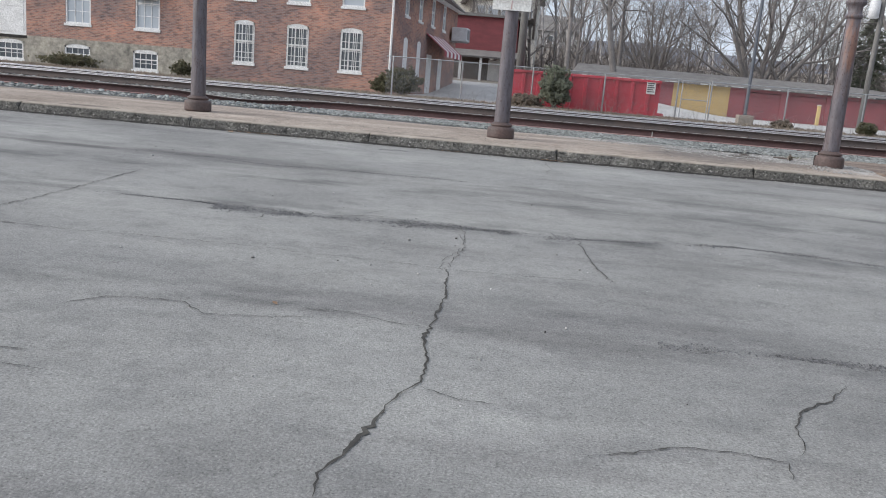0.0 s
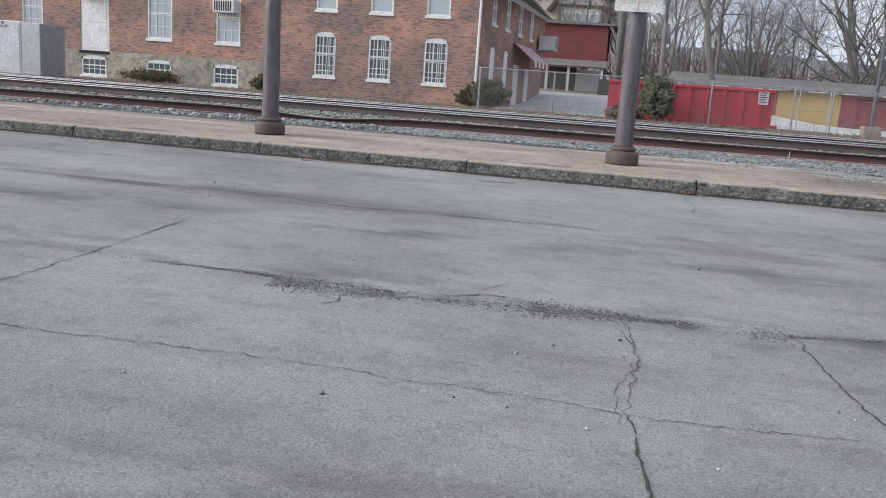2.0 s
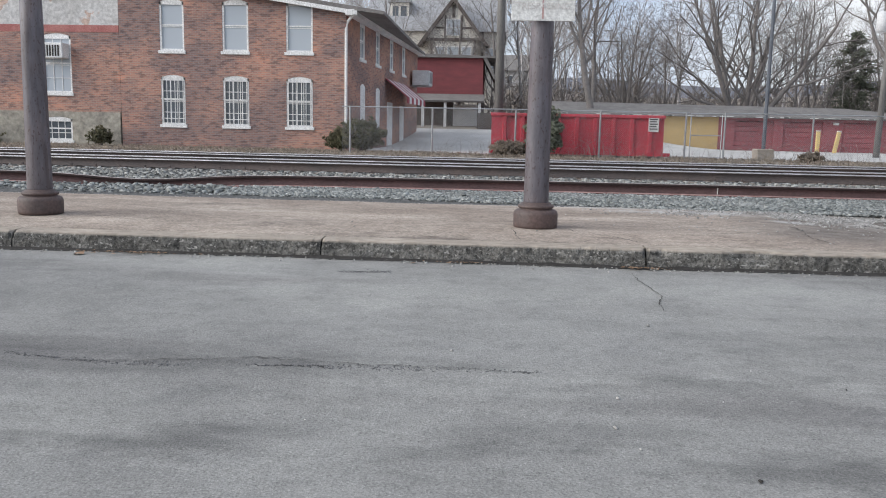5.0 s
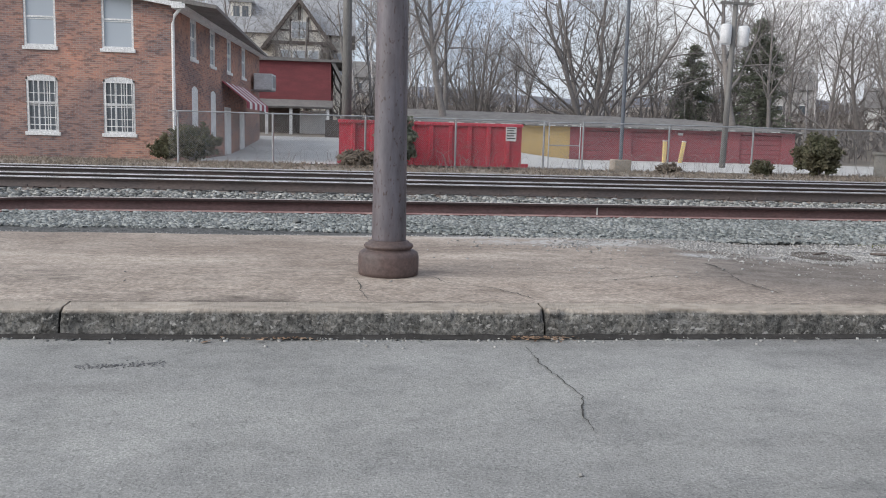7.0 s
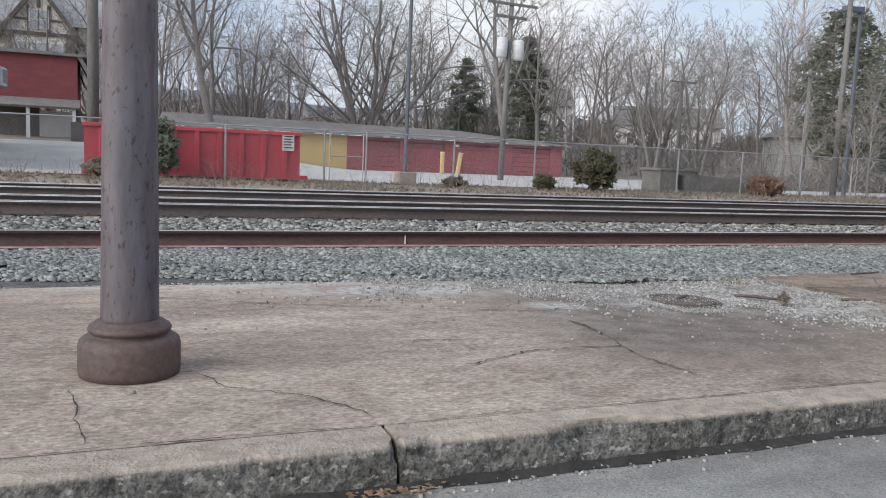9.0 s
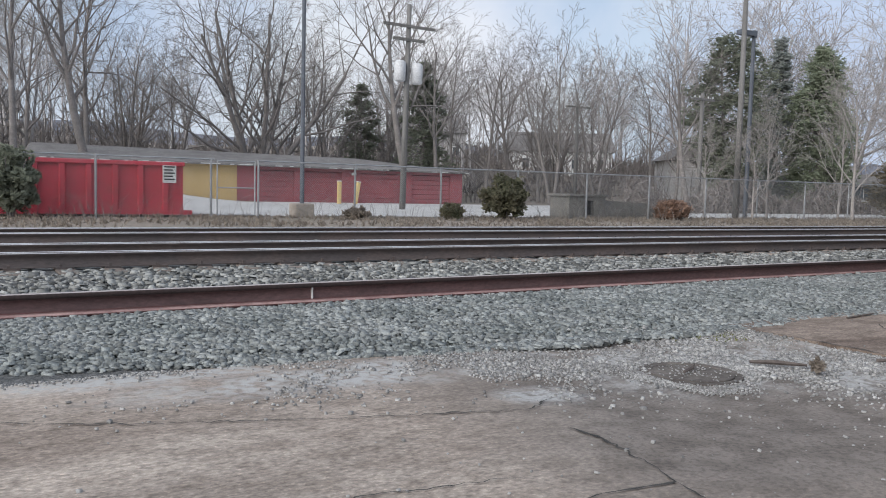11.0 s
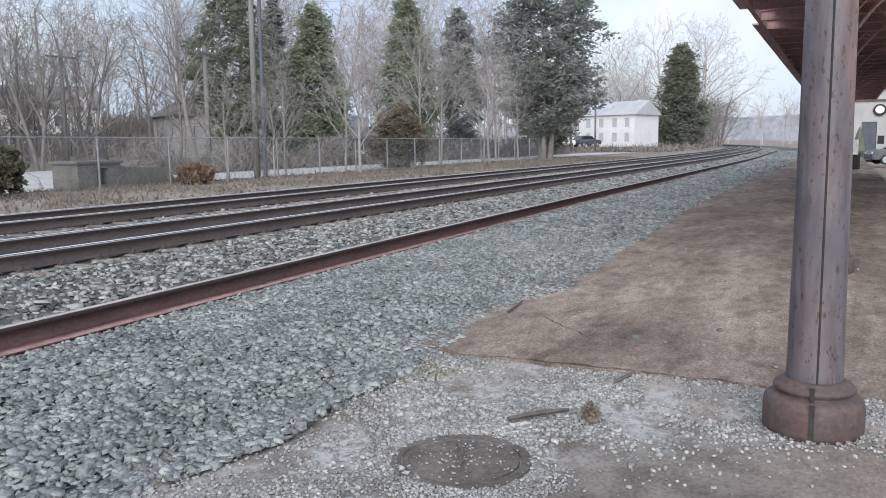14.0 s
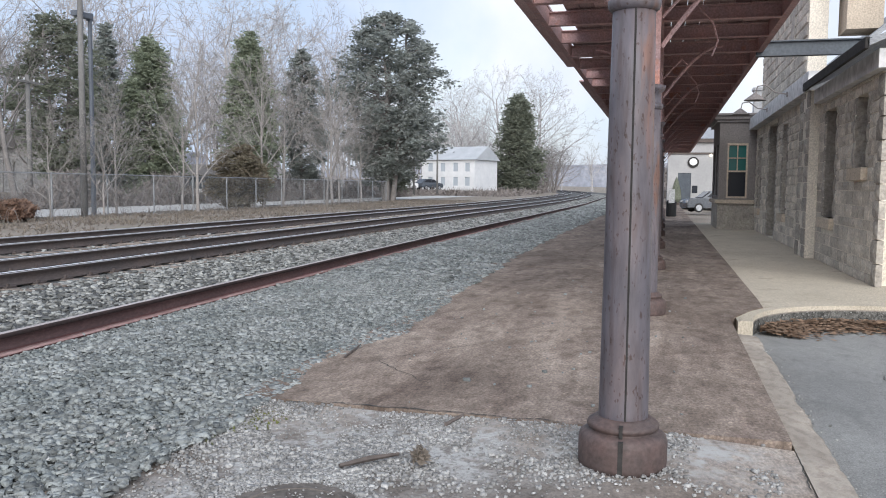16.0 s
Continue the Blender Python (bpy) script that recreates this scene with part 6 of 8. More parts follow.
part("roof", bm, SLATE, st, "steep grey slate main roof")
bm = prism(bmesh.new(), [(23.2, EAVE2 + 0.42), (33.0, EAVE2 + 0.42), (33.0, 6.6), (31.8, 7.0), (30.6, 8.6), (28.1, 10.6), (25.6, 8.6), (24.4, 7.0), (23.2, 6.6)], "y", -0.5, -0.06)
gw = part("gable_wall", bm, MORTAR, st, "tall stone gable above the eaves")
part("gable_window", boxes((25.4, -0.12, 5.2, 26.0, -0.02, 7.2)), QUOIN, gw, "narrow dark gable slit")
part("coping", boxes((23.0, -0.56, 6.6, 24.4, 0.02, 6.8), (31.8, -0.56, 6.6, 33.2, 0.02, 6.8)), SILL, gw, "pale coping stone")
ch = part("chimney", boxes((22.6, -1.6, 5.4, 23.6, -0.8, 6.5), (22.45, -1.75, 6.5, 23.75, -0.65, 6.7)), SILL, st, "pale stone chimney stump")
# bay window
bay = part("bay", boxes((34.2, -0.05, -0.1, 38.2, 1.3, 1.0)), QUOIN, st, "stone base of the bay window")
part("bay_sill", boxes((34.1, -0.05, 1.0, 38.3, 1.4, 1.14)), SILL, bay, "pale sill course")
bayw = part("bay_wall", wall_cells(bmesh.new(), 34.2, 38.2, 1.14, 4.1, 1.18, 1.3, [(34.7, 1.3, 35.9, 3.3), (36.4, 1.3, 37.7, 3.3)]), TAUPE, st, "taupe panelled bay walls")
bm = bmesh.new()
for y0, y1, z0, z1 in ((-0.05, 0.25, 1.14, 4.1), (1.0, 1.18, 1.14, 4.1), (0.25, 1.0, 1.14, 1.2), (0.25, 1.0, 3.3, 4.1)):
    box(bm, 34.2, y0, z0, 34.3, y1, z1)
part("bay_side", bm, TAUPE, bayw)
part("bay_sash", boxes((34.17, 0.25, 1.2, 34.25, 0.31, 3.3), (34.17, 0.94, 1.2, 34.25, 1.0, 3.3), (34.17, 0.31, 1.2, 34.25, 0.94, 1.27), (34.17, 0.31, 3.22, 34.25, 0.94, 3.3), (34.17, 0.31, 2.2, 34.25, 0.94, 2.26), (34.17, 0.61, 2.26, 34.24, 0.645, 3.22), (34.17, 0.31, 2.72, 34.24, 0.94, 2.75)), SILL, bayw, "cream sash bars")
part("bay_pane", boxes((34.26, 0.31, 2.26, 34.27, 0.94, 3.22)), GLASS_TEAL, bayw, "teal blind behind glass")
part("bay_pane", boxes((34.26, 0.31, 1.27, 34.27, 0.94, 2.2), (34.7, 1.24, 1.3, 35.9, 1.25, 3.3), (36.4, 1.24, 1.3, 37.7, 1.25, 3.3)), GLASS_DARK, bayw, "dark glass")
bm = boxes((34.1, -0.05, 4.1, 38.3, 1.42, 4.2), (34.0, -0.05, 4.2, 38.4, 1.52, 4.34), (33.9, -0.05, 4.34, 38.5, 1.62, 4.42))
part("bay_cornice", bm, TAUPE, st, "stepped taupe cornice")
part("post", boxes((34.3, -0.4, 4.42, 34.8, 0.1, 5.3), (34.25, -0.45, 5.3, 34.85, 0.15, 5.4)), PALE_WALL, st, "pale parapet post")
# gooseneck lamps on the fascia
for x in (24.2, 28.6):
    g = thing("gooseneck_lamp", "grey enamel gooseneck wall lamp on the station fascia", "wall lamp", Matrix.Translation((x, WY + 0.24, PLAT + EAVE2 + 0.25)), group="gooseneck lamps")
    part("arm", tube(bmesh.new(), [(0, 0, 0), (0, 0.3, 0.05), (0, 0.55, 0.25), (0, 0.75, 0.22), (0, 0.8, 0.0)], 0.02, 6), TAUPE, g)
    part("shade", lathe(bmesh.new(), [(0.03, 0.05), (0.10, 0.0), (0.28, -0.14), (0.29, -0.15), (0.27, -0.15), (0.09, -0.02)], 16, 0, 0.8, caps=False), TAUPE, g, "wide metal shade", smooth=True)
    part("bracket", boxes((-0.06, 0, -0.06, 0.06, 0.03, 0.06)), TAUPE, g)

# steel tie beam from canopy to station
beam = thing("tie_beam", "blue-grey painted steel tie beam between canopy and station", "beam", Matrix.Translation((18.0, 0, 4.80)))
part("web", boxes((-0.012, 8.5, 0.02, 0.012, 12.85, 0.26)), BEAM_BLUE, beam)
part("flange", boxes((-0.09, 8.5, 0.26, 0.09, 12.85, 0.285), (-0.09, 8.5, -0.005, 0.09, 12.85, 0.02)), BEAM_BLUE, beam)

# ---- canopy over the platform ----
CX0, CX1, CZ, CL, CR = 9.4, 64.5, 4.88, 16.45, 12.78
can = thing("platform_canopy", "rusted steel platform canopy frame with decaying deck", "canopy", Matrix.Translation((0, 0, CZ)))
for y in (CL, CR):
    part("edge_channel", boxes((CX0, y - 0.05, 0, CX1, y + 0.05, 0.26)), RUST, can, "rusted edge channel")
part("ridge_beam", boxes((CX0, COL_Y - 0.09, -0.02, CX1, COL_Y - 0.07, 0.22), (CX0, COL_Y + 0.07, -0.02, CX1, COL_Y + 0.09, 0.22)), RUST, can, "paired rusted spine channels")
I_BEAM = [(-0.07, 0.0), (0.07, 0.0), (0.07, 0.014), (0.008, 0.02), (0.008, 0.202), (0.07, 0.208), (0.07, 0.222), (-0.07, 0.222), (-0.07, 0.208), (-0.008, 0.202), (-0.008, 0.02), (-0.07, 0.014)]
for y0, y1 in ((CR + 0.05, COL_Y - 0.09), (COL_Y + 0.09, CL - 0.05)):
    jo, x = None, CX0 + 0.2
    while x < CX1:
        if jo is None:
            jo = part("joist", prism(bmesh.new(), I_BEAM, "y", y0, y1), RUST, can)
            jo.matrix_basis = Matrix.Translation((x, 0, 0))
        else:
            again(jo, "joist", Matrix.Translation((x, 0, 0)), can)
        x += 1.66
DECK = mat("weathered_deck_board", (0.50, 0.37, 0.36), (0.40, 0.28, 0.27), rough=0.9, scale=2, fine=20, bump=0.3, rnd=0.3, stretch=(0.4, 3, 1))
deck_r = random.Random(5)
y = CR
k = 0
while y < CL + 0.2:
    x = CX0
    while x < CX1:
        L = deck_r.uniform(2.0, 4.5)
        b = min(x + L, CX1)
        edge_row = y > CL - 0.5
        if not (edge_row and x < 22 and deck_r.random() < 0.55) and b - x > 0.3:
            part("deck_board", boxes((x + 0.01, y + 0.004, 0.262 + 0.004 * (k % 2), b - 0.01, y + 0.236, 0.30)), DECK, can)
        x = b
        k += 1
    y += 0.24
for x0_ in (13.5, 20.4):
    c_ = thing("hanging_conduit", "loose bent steel conduit hanging under the canopy", "conduit", Matrix.Translation((x0_, 13.9, CZ)), group="hanging conduits")
    part("pipe", tube(bmesh.new(), [(0, 0.2, 0.0), (0.02, -0.02, -0.25), (0.05, -0.1, -0.5), (0.03, -0.02, -0.72)], 0.014, 6), RUST, c_)

# ---- beyond the station ----
hall = thing("grey_hall", "pale grey rendered hall with dark trim and a dark door", "building", Matrix.Translation((82, 0, 0.4)))
bm = bmesh.new()
for y0, y1, z0, z1 in ((-14, 12.1, 0, 5.05), (13.3, 14.25, 0, 5.05), (12.1, 13.3, 3.3, 5.05)):
    box(bm, 0, y0, z0, 0.3, y1, z1)
box(bm, 0.3, -14, 0, 20, -13.7, 5.05), box(bm, 0.3, 13.95, 0, 20, 14.25, 5.05)
part("wall", bm, HALL_GREY, hall, "pale grey rendered wall")
part("trim", boxes((-0.1, -14, 5.05, 0.4, 14.25, 5.22)), TIMBER, hall, "dark trim band")
part("upper_wall", boxes((0, -14, 5.22, 0.3, 14.25, 6.15), (0.3, -14, 5.05, 20, -13.7, 6.15), (0.3, 13.95, 5.05, 20, 14.25, 6.15)), HALL_GREY, hall, "grey upper wall")
part("eaves", boxes((-0.35, -14.2, 6.15, 0.4, 14.4, 6.5)), TIMBER, hall, "dark eaves board")
part("roof", prism(bmesh.new(), [(-0.4, 6.5), (10, 8.6), (20, 6.5)], "y", -14.3, 14.45), SLATE, hall)
part("door", boxes((0.1, 12.1, 0, 0.2, 13.3, 3.3)), BEAM_BLUE, hall, "dark blue-grey door")
sign = part("round_sign", prism(bmesh.new(), [(11.95 + 0.52 * math.cos(a), 4.3 + 0.52 * math.sin(a)) for a in np.linspace(0, 2 * math.pi, 20)[:-1]], "x", -0.12, -0.02), DARK, hall, "round black and white sign")
part("sign_disc", prism(bmesh.new(), [(11.95 + 0.36 * math.cos(a), 4.34 + 0.33 * math.sin(a)) for a in np.linspace(0, 2 * math.pi, 16)[:-1]], "x", -0.14, -0.125), WHITE, sign, "white disc")
part("lamp_bulb", lathe(bmesh.new(), [(0.04, 4.84), (0.12, 4.9), (0.12, 4.98), (0.04, 5.04)], 10, -0.15, 10.4), LAMP_GLOW, hall, "lit wall lamp", smooth=True)
part("window", boxes((-0.03, 11.5, 1.4, 0.0, 12.0, 2.1)), GLASS_DARK, hall)
part("window", boxes((-0.03, 7.8, 1.4, 0.0, 9.3, 2.5)), GLASS_DARK, hall)


def suv(x, y, z, turn, label, paint):
    """A parked car, nose along local -y."""
    car = thing("car", label, "car", pose(x, y, z, 0, 0, turn))
    W = 0.9
    bm = bmesh.new()
    side = [(-2.25, 0.35), (-2.3, 0.7), (-2.15, 0.98), (-1.1, 1.1), (-0.45, 1.58), (0.3, 1.68), (1.4, 1.64), (2.0, 1.2), (2.25, 1.05), (2.3, 0.6), (2.2, 0.35)]
    prism(bm, side, "x", -W, W)
    for v in bm.verts:
        if v.co.z > 1.15:
            v.co.x *= 0.82
    bmesh.ops.bevel(bm, geom=[e for e in bm.edges if abs(e.verts[0].co.x - e.verts[1].co.x) < 0.05], offset=0.05, segments=2, affect="EDGES")
    part("body", bm, paint, car, smooth=False)
    for s in (-1, 1):
        bm = prism(bmesh.new(), [(-0.85, 1.14), (-0.38, 1.5), (0.25, 1.57), (0.25, 1.14)], "x", s * 0.86 - 0.012, s * 0.86 + 0.012)
        part("side_window", bm, GLASS_DARK, car)
        bm = prism(bmesh.new(), [(0.35, 1.14), (0.35, 1.57), (1.3, 1.54), (1.7, 1.2)], "x", s * 0.86 - 0.012, s * 0.86 + 0.012)
        part("side_window", bm, GLASS_DARK, car)
        for yy in (-1.4, 1.4):
            def ring(r0, r1, xa, xb):
                b2 = lathe(bmesh.new(), [(r0, xa), (r1, xa), (r1, xb), (r0, xb)], 18)
                bmesh.ops.transform(b2, matrix=Matrix.Translation((0, yy, 0.35)) @ Matrix.Rotation(math.pi / 2, 4, "Y"), verts=b2.verts)
                return b2
            wh = part("wheel", ring(0.1, 0.35, s * 0.72, s * 0.92), BLACK, car, "black tyre")
            part("rim", ring(0.02, 0.23, s * 0.90, s * 0.935), GALV, wh, "alloy rim")
    for xa in (-0.8, 0.45):
        part("headlight", boxes((xa, -2.33, 0.75, xa + 0.35, -2.2, 0.9)), GREY_METAL, car, "clear headlight")
    part("windscreen", prism(bmesh.new(), [(-1.08, 1.13), (-0.5, 1.58), (-0.54, 1.60), (-1.12, 1.15)], "x", -0.66, 0.66), GLASS_DARK, car)
    return car


suv(67.5, 10.85, 0.42, 197, "dark blue-grey parked compact car beside the station", CAR_GREY)
suv(74.5, 8.6, 0.42, 197, "grey parked car half hidden behind another", GREY_METAL)
pk = thing("planter_tree", "small dark conifer in a tub by the hall door", "potted tree", Matrix.Translation((79.5, 13.45, 0.42)))
part("tub", lathe(bmesh.new(), [(0.3, 0), (0.38, 0.5), (0.34, 0.5), (0.3, 0.45)], 14), TIMBER, pk)
part("crown", lathe(bmesh.new(), [(0.2, 0.45), (0.5, 0.8), (0.42, 1.6), (0.2, 2.4), (0.02, 2.9)], 9), NEEDLE, pk)
bn = thing("litter_bin", "black litter bin with white panel beside the walkway", "bin", Matrix.Translation((47.5, 14.1, PLAT + 0.01)))
part("body", lathe(bmesh.new(), [(0.25, 0), (0.28, 0.05), (0.28, 0.8), (0.2, 0.9)], 14), BLACK, bn)
part("panel", boxes((-0.32, -0.16, 0.75, -0.29, 0.16, 1.5)), WHITE, bn)

# white house down the line
wh = thing("white_house", "white clapboard two-storey house with grey roof behind the trees", "house", pose(131, 48.9, 1.5, 0, 0, 74.5 - 90))
bm = wall_cells(bmesh.new(), -5, 5, 0, 5.0, 0, 0.2, [(x, z, x + 0.9, z + 1.4) for x in (-3.8, -1.4, 1.0, 3.2) for z in (0.8, 3.1)])
box(bm, -5, 0.2, 0, -4.8, 8, 5.0), box(bm, 4.8, 0.2, 0, 5, 8, 5.0), box(bm, -4.8, 7.8, 0, 4.8, 8, 5.0)
wm = pose(0, 0, 0, 0, 0, -90)
for ob in (part("wall", bm, CLAPBOARD, wh, "white clapboard wall"),
           part("roof", prism(bmesh.new(), [(-0.4, 5.0), (4, 7.3), (8.4, 5.0)], "x", -5.4, 5.4), METAL_ROOF, wh, "pale metal roof"),
           *[part("window", boxes((x, 0.12, z, x + 0.9, 0.16, z + 1.4)), GLASS_PALE, wh) for x in (-3.8, -1.4, 1.0, 3.2) for z in (0.8, 3.1)],
           part("porch", boxes((-6.5, 0, 2.4, -5, 4, 2.6), (-6.4, 0.1, 0, -6.2, 0.3, 2.4), (-6.4, 3.7, 0, -6.2, 3.9, 2.4)), WHITE, wh, "white porch")):
    ob.matrix_basis = wm
suv(122, 49.5, 1.6, 60, "dark pickup parked by the white house", CAR_GREY)
suv(112, 50.5, 1.6, 60, "white car parked under the trees", WHITE)


def far_house(x, y, turn, w, d, h, wallm, label):
    z = float(ground_z(x, y)) - 0.1
    ho = thing("house", label, "house", pose(x, y, z, 0, 0, turn), group="houses on the slope")
    part("wall", wall_cells(bmesh.new(), -w / 2, w / 2, 0, h, 0, d, []), wallm, ho)
    part("roof", prism(bmesh.new(), [(-0.4, h), (d / 2, h + d * 0.32), (d + 0.4, h)], "x", -w / 2 - 0.4, w / 2 + 0.4), ROOF_GREY, ho)
    for i in range(4):
        for j in range(2 if h > 4 else 1):
            xx, zz = -w / 2 + w * (i + 0.5) / 4, 0.9 + 2.6 * j
            wi = part("window", boxes((xx - 0.5, -0.05, zz, xx + 0.5, -0.004, zz + 1.3)), WHITE, ho)
            part("pane", boxes((xx - 0.4, -0.06, zz + 0.1, xx + 0.4, -0.052, zz + 1.2)), GLASS, wi)


for args in ((52, 108, -24, 10, 8, 4.0, FAR_WALL, "dull cream house among bare trees"),
             (62, 92, -30, 12, 8, 3.0, WHITE, "white bungalow among bare trees"), (60, 65, 62, 5, 6, 3.6, FAR_WALL, "dull cream gabled house among bare trees"),
             (64.5, 53.5, -50, 3.4, 3, 2.2, WHITE, "small white outbuilding behind the pines"),
             (-1, 125, 0, 11, 8, 2.8, FAR_WALL, "pale low house on the far slope")):
    far_house(*args)


# ---- level crossing beyond the wing ----
grid_sheet("road", np.linspace(-47, -38, 6), np.linspace(30.5, 80, 20), lambda x, y: ground_z(x, y) + 0.06, ASPHALT, label="grey asphalt side road over the crossing", category="road", kind="structure")
part("road_line", boxes((-42.6, 31, 0.93, -42.4, 44, 0.94)), RAIL_PAINT, label="yellow painted road line", category="road marking", kind="structure")
xg = thing("crossing_gate", "grey crossing gate mechanism with raised red and white arm", "crossing gate", Matrix.Translation((-38.2, 40.6, 0.86)))
part("mast", tube(bmesh.new(), [(0, 0, 0), (0, 0, 3.6)], 0.06, 8), GALV, xg)
part("mechanism", boxes((-0.3, -0.35, 0.75, 0.45, 0.05, 1.65), bevel=0.04), GREY_METAL, xg, "grey mechanism box")
part("counterweight", boxes((-0.95, -0.3, 1.45, -0.3, -0.2, 1.7), (-1.0, -0.32, 1.5, -0.75, -0.15, 2.0), bevel=0.02), WHITE, xg, "white counterweight arm")
for i in range(7):
    part("arm_stripe", boxes((-0.45 - 0.05 * i, -0.32, 1.7 + 0.75 * i, -0.33 - 0.05 * i, -0.27, 2.45 + 0.75 * i)), STRIPE_RED if i % 2 else WHITE, xg)
part("base", boxes((-0.35, -0.3, -0.1, 0.35, 0.3, 0.12)), KERB, xg)
utility_pole(-33.4, 37.2, 0.85, 9.0, 0.17, "grey timber pole beside the crossing", lean=-3)
utility_pole(-43.8, 42.5, 0.85, 9.0, 0.17, "grey timber pole by the side road")
ph = thing("porch_house", "white house with pillared porch beside the side road", "house", Matrix.Translation((-53, 53, 1.0)))
part("wall", wall_cells(bmesh.new(), -8, 8, 0, 7, 2.2, 8, [(-6, 1.3, -4.8, 3.2)]), PALE_WALL, ph)
part("porch_roof", boxes((-8.3, -0.3, 3.3, 8.3, 2.2, 3.7)), ROOF_GREY, ph)
part("porch_floor", boxes((-8.3, -0.3, 0.0, 8.3, 2.2, 0.5)), KERB, ph)
for i in range(7):
    part("porch_pillar", lathe(bmesh.new(), [(0.2, 0.5), (0.2, 0.7), (0.14, 0.8), (0.12, 3.0), (0.2, 3.15), (0.2, 3.3)], 10, -7.6 + i * 2.5, 0.0), WHITE, ph, "white turned porch pillar")
part("door", boxes((2.2, 2.1, 0.5, 3.4, 2.19, 2.9)), WHITE, ph)
part("window", boxes((5.0, 2.12, 1.3, 6.2, 2.19, 3.0), (-1.2, 2.12, 1.3, 0.0, 2.19, 3.0)), GLASS_DARK, ph)
part("roof", prism(bmesh.new(), [(1.8, 7.0), (5, 9.5), (8.4, 7.0)], "x", -8.4, 8.4), SLATE, ph)
suv(-44.4, 47, 1.0, 100, "white car waiting on the side road", WHITE)


# ---- trees and shrubs ----
def tube_arrays(paths):
    """Joins many tapering tubes, each (points (n, 3), radii (n,), sides), into one set of verts and quads."""
    V, F, o = [], [], 0
    for pts, rad, k in paths:
        n = len(pts)
        d = np.gradient(pts, axis=0)
        d /= np.linalg.norm(d, axis=1, keepdims=True) + 1e-9
        ref = np.where(np.abs(d[:, 2:3]) < 0.9, np.array([[0, 0, 1.0]]), np.array([[1.0, 0, 0]]))
        u = np.cross(d, ref)
        u /= np.linalg.norm(u, axis=1, keepdims=True) + 1e-9
        w = np.cross(d, u)
        a = 2 * np.pi * np.arange(k) / k
        ring = pts[:, None] + rad[:, None, None] * (np.cos(a)[None, :, None] * u[:, None] + np.sin(a)[None, :, None] * w[:, None])
        V.append(ring.reshape(-1, 3))
        i, j = np.meshgrid(np.arange(n - 1), np.arange(k), indexing="ij")
        j2 = (j + 1) % k
        F.append((np.stack([i * k + j, i * k + j2, (i + 1) * k + j2, (i + 1) * k + j], -1).reshape(-1, 4) + o))
        o += n * k
    return np.concatenate(V), np.concatenate(F)


def bare_tree(seed, height, spread=0.55, counts=(11, 6, 5, 4), trunk_r=0.22, fork=0.3, droop=0.0, lean=(0, 0), stems=1, flare=0.0, twig=0.0105):
    """Limbs that branch four times into fine twigs, on one leader or on several that part near the ground. Returns trunk paths and crown paths."""
    r = np.random.default_rng(seed)
    trunk, crown = [], []

    def grow(p, d, length, rad, level):
        n = (7, 6, 4, 3, 2)[level]
        pts, q, dd = [p], p.copy(), d.copy()
        for _ in range(n - 1):
            dd = dd + r.normal(0, (0.05, 0.13, 0.17, 0.2, 0.22)[level], 3)
            dd[2] += (0.02, 0.06, 0.05, 0.03, -droop)[level]
            dd /= np.linalg.norm(dd)
            q = q + dd * length / (n - 1)
            pts.append(q.copy())
        pts = np.array(pts)
        tip = (0.25, 0.2, 0.25, 0.3, 0.5)[level]
        rads = rad * (1 - (1 - tip) * np.linspace(0, 1, n) ** 0.9)
        (trunk if level < 2 else crown).append((pts, rads, (8, 6, 4, 3, 3)[level]))
        if level >= len(counts):
            return
        for c in range(counts[level]):
            t = (fork + (1 - fork) * (c + r.random()) / counts[level]) if level == 0 else (0.25 + 0.75 * (c + r.random()) / counts[level])
            f = min(t, 0.98) * (n - 1)
            i = int(f)
            base = pts[i] + (pts[min(i + 1, n - 1)] - pts[i]) * (f - i)
            az = c * 2.4 + r.uniform(-0.5, 0.5)
            ax = np.array([math.cos(az), math.sin(az), 0.0])
            tang = pts[min(i + 1, n - 1)] - pts[max(i - 1, 0)]
            tang = tang / np.linalg.norm(tang)
            side = ax - tang * np.dot(ax, tang)
            side /= np.linalg.norm(side) + 1e-6
            ang = (spread + 0.25 * r.random()) * (1.15 - 0.35 * t)
            nd = tang * math.cos(ang) + side * math.sin(ang)
            ln = length * ((0.62, 0.52, 0.5, 0.5)[level]) * (1.15 - 0.55 * t if level == 0 else 1.1 - 0.4 * t) * r.uniform(0.8, 1.15)
            cr = rads[min(i, n - 1)] * r.uniform(0.42, 0.62)
            grow(base, nd, ln, max(cr, twig), level + 1)

    d0 = np.array([lean[0], lean[1], 1.0])
    for k in range(stems):
        a, tilt = 2 * math.pi * (k + 0.4 * r.random()) / stems, flare * r.uniform(0.45, 1.1)
        d = d0 + np.array([math.cos(a) * tilt, math.sin(a) * tilt, 0.0])
        grow(np.array([math.cos(a), math.sin(a), 0.0]) * trunk_r * 0.6 * (stems > 1), d / np.linalg.norm(d), height * 0.82 * r.uniform(0.86, 1.0) if stems > 1 else height * 0.82, trunk_r * (0.62 if stems > 1 else 1.0), 0)
    return trunk, crown


def tree_object(name, seed, m, label, group, bark=BARK, **kw):
    tr, cr = bare_tree(seed, **kw)
    t = thing(name, label, "tree", m, group=group)
    v, f = tube_arrays(tr)
    raw("trunk", v, f, bark, t, "trunk and main limbs")
    v, f = tube_arrays(cr)
    raw("crown", v, f, bark, t, "bare leafless twigs")
    return t


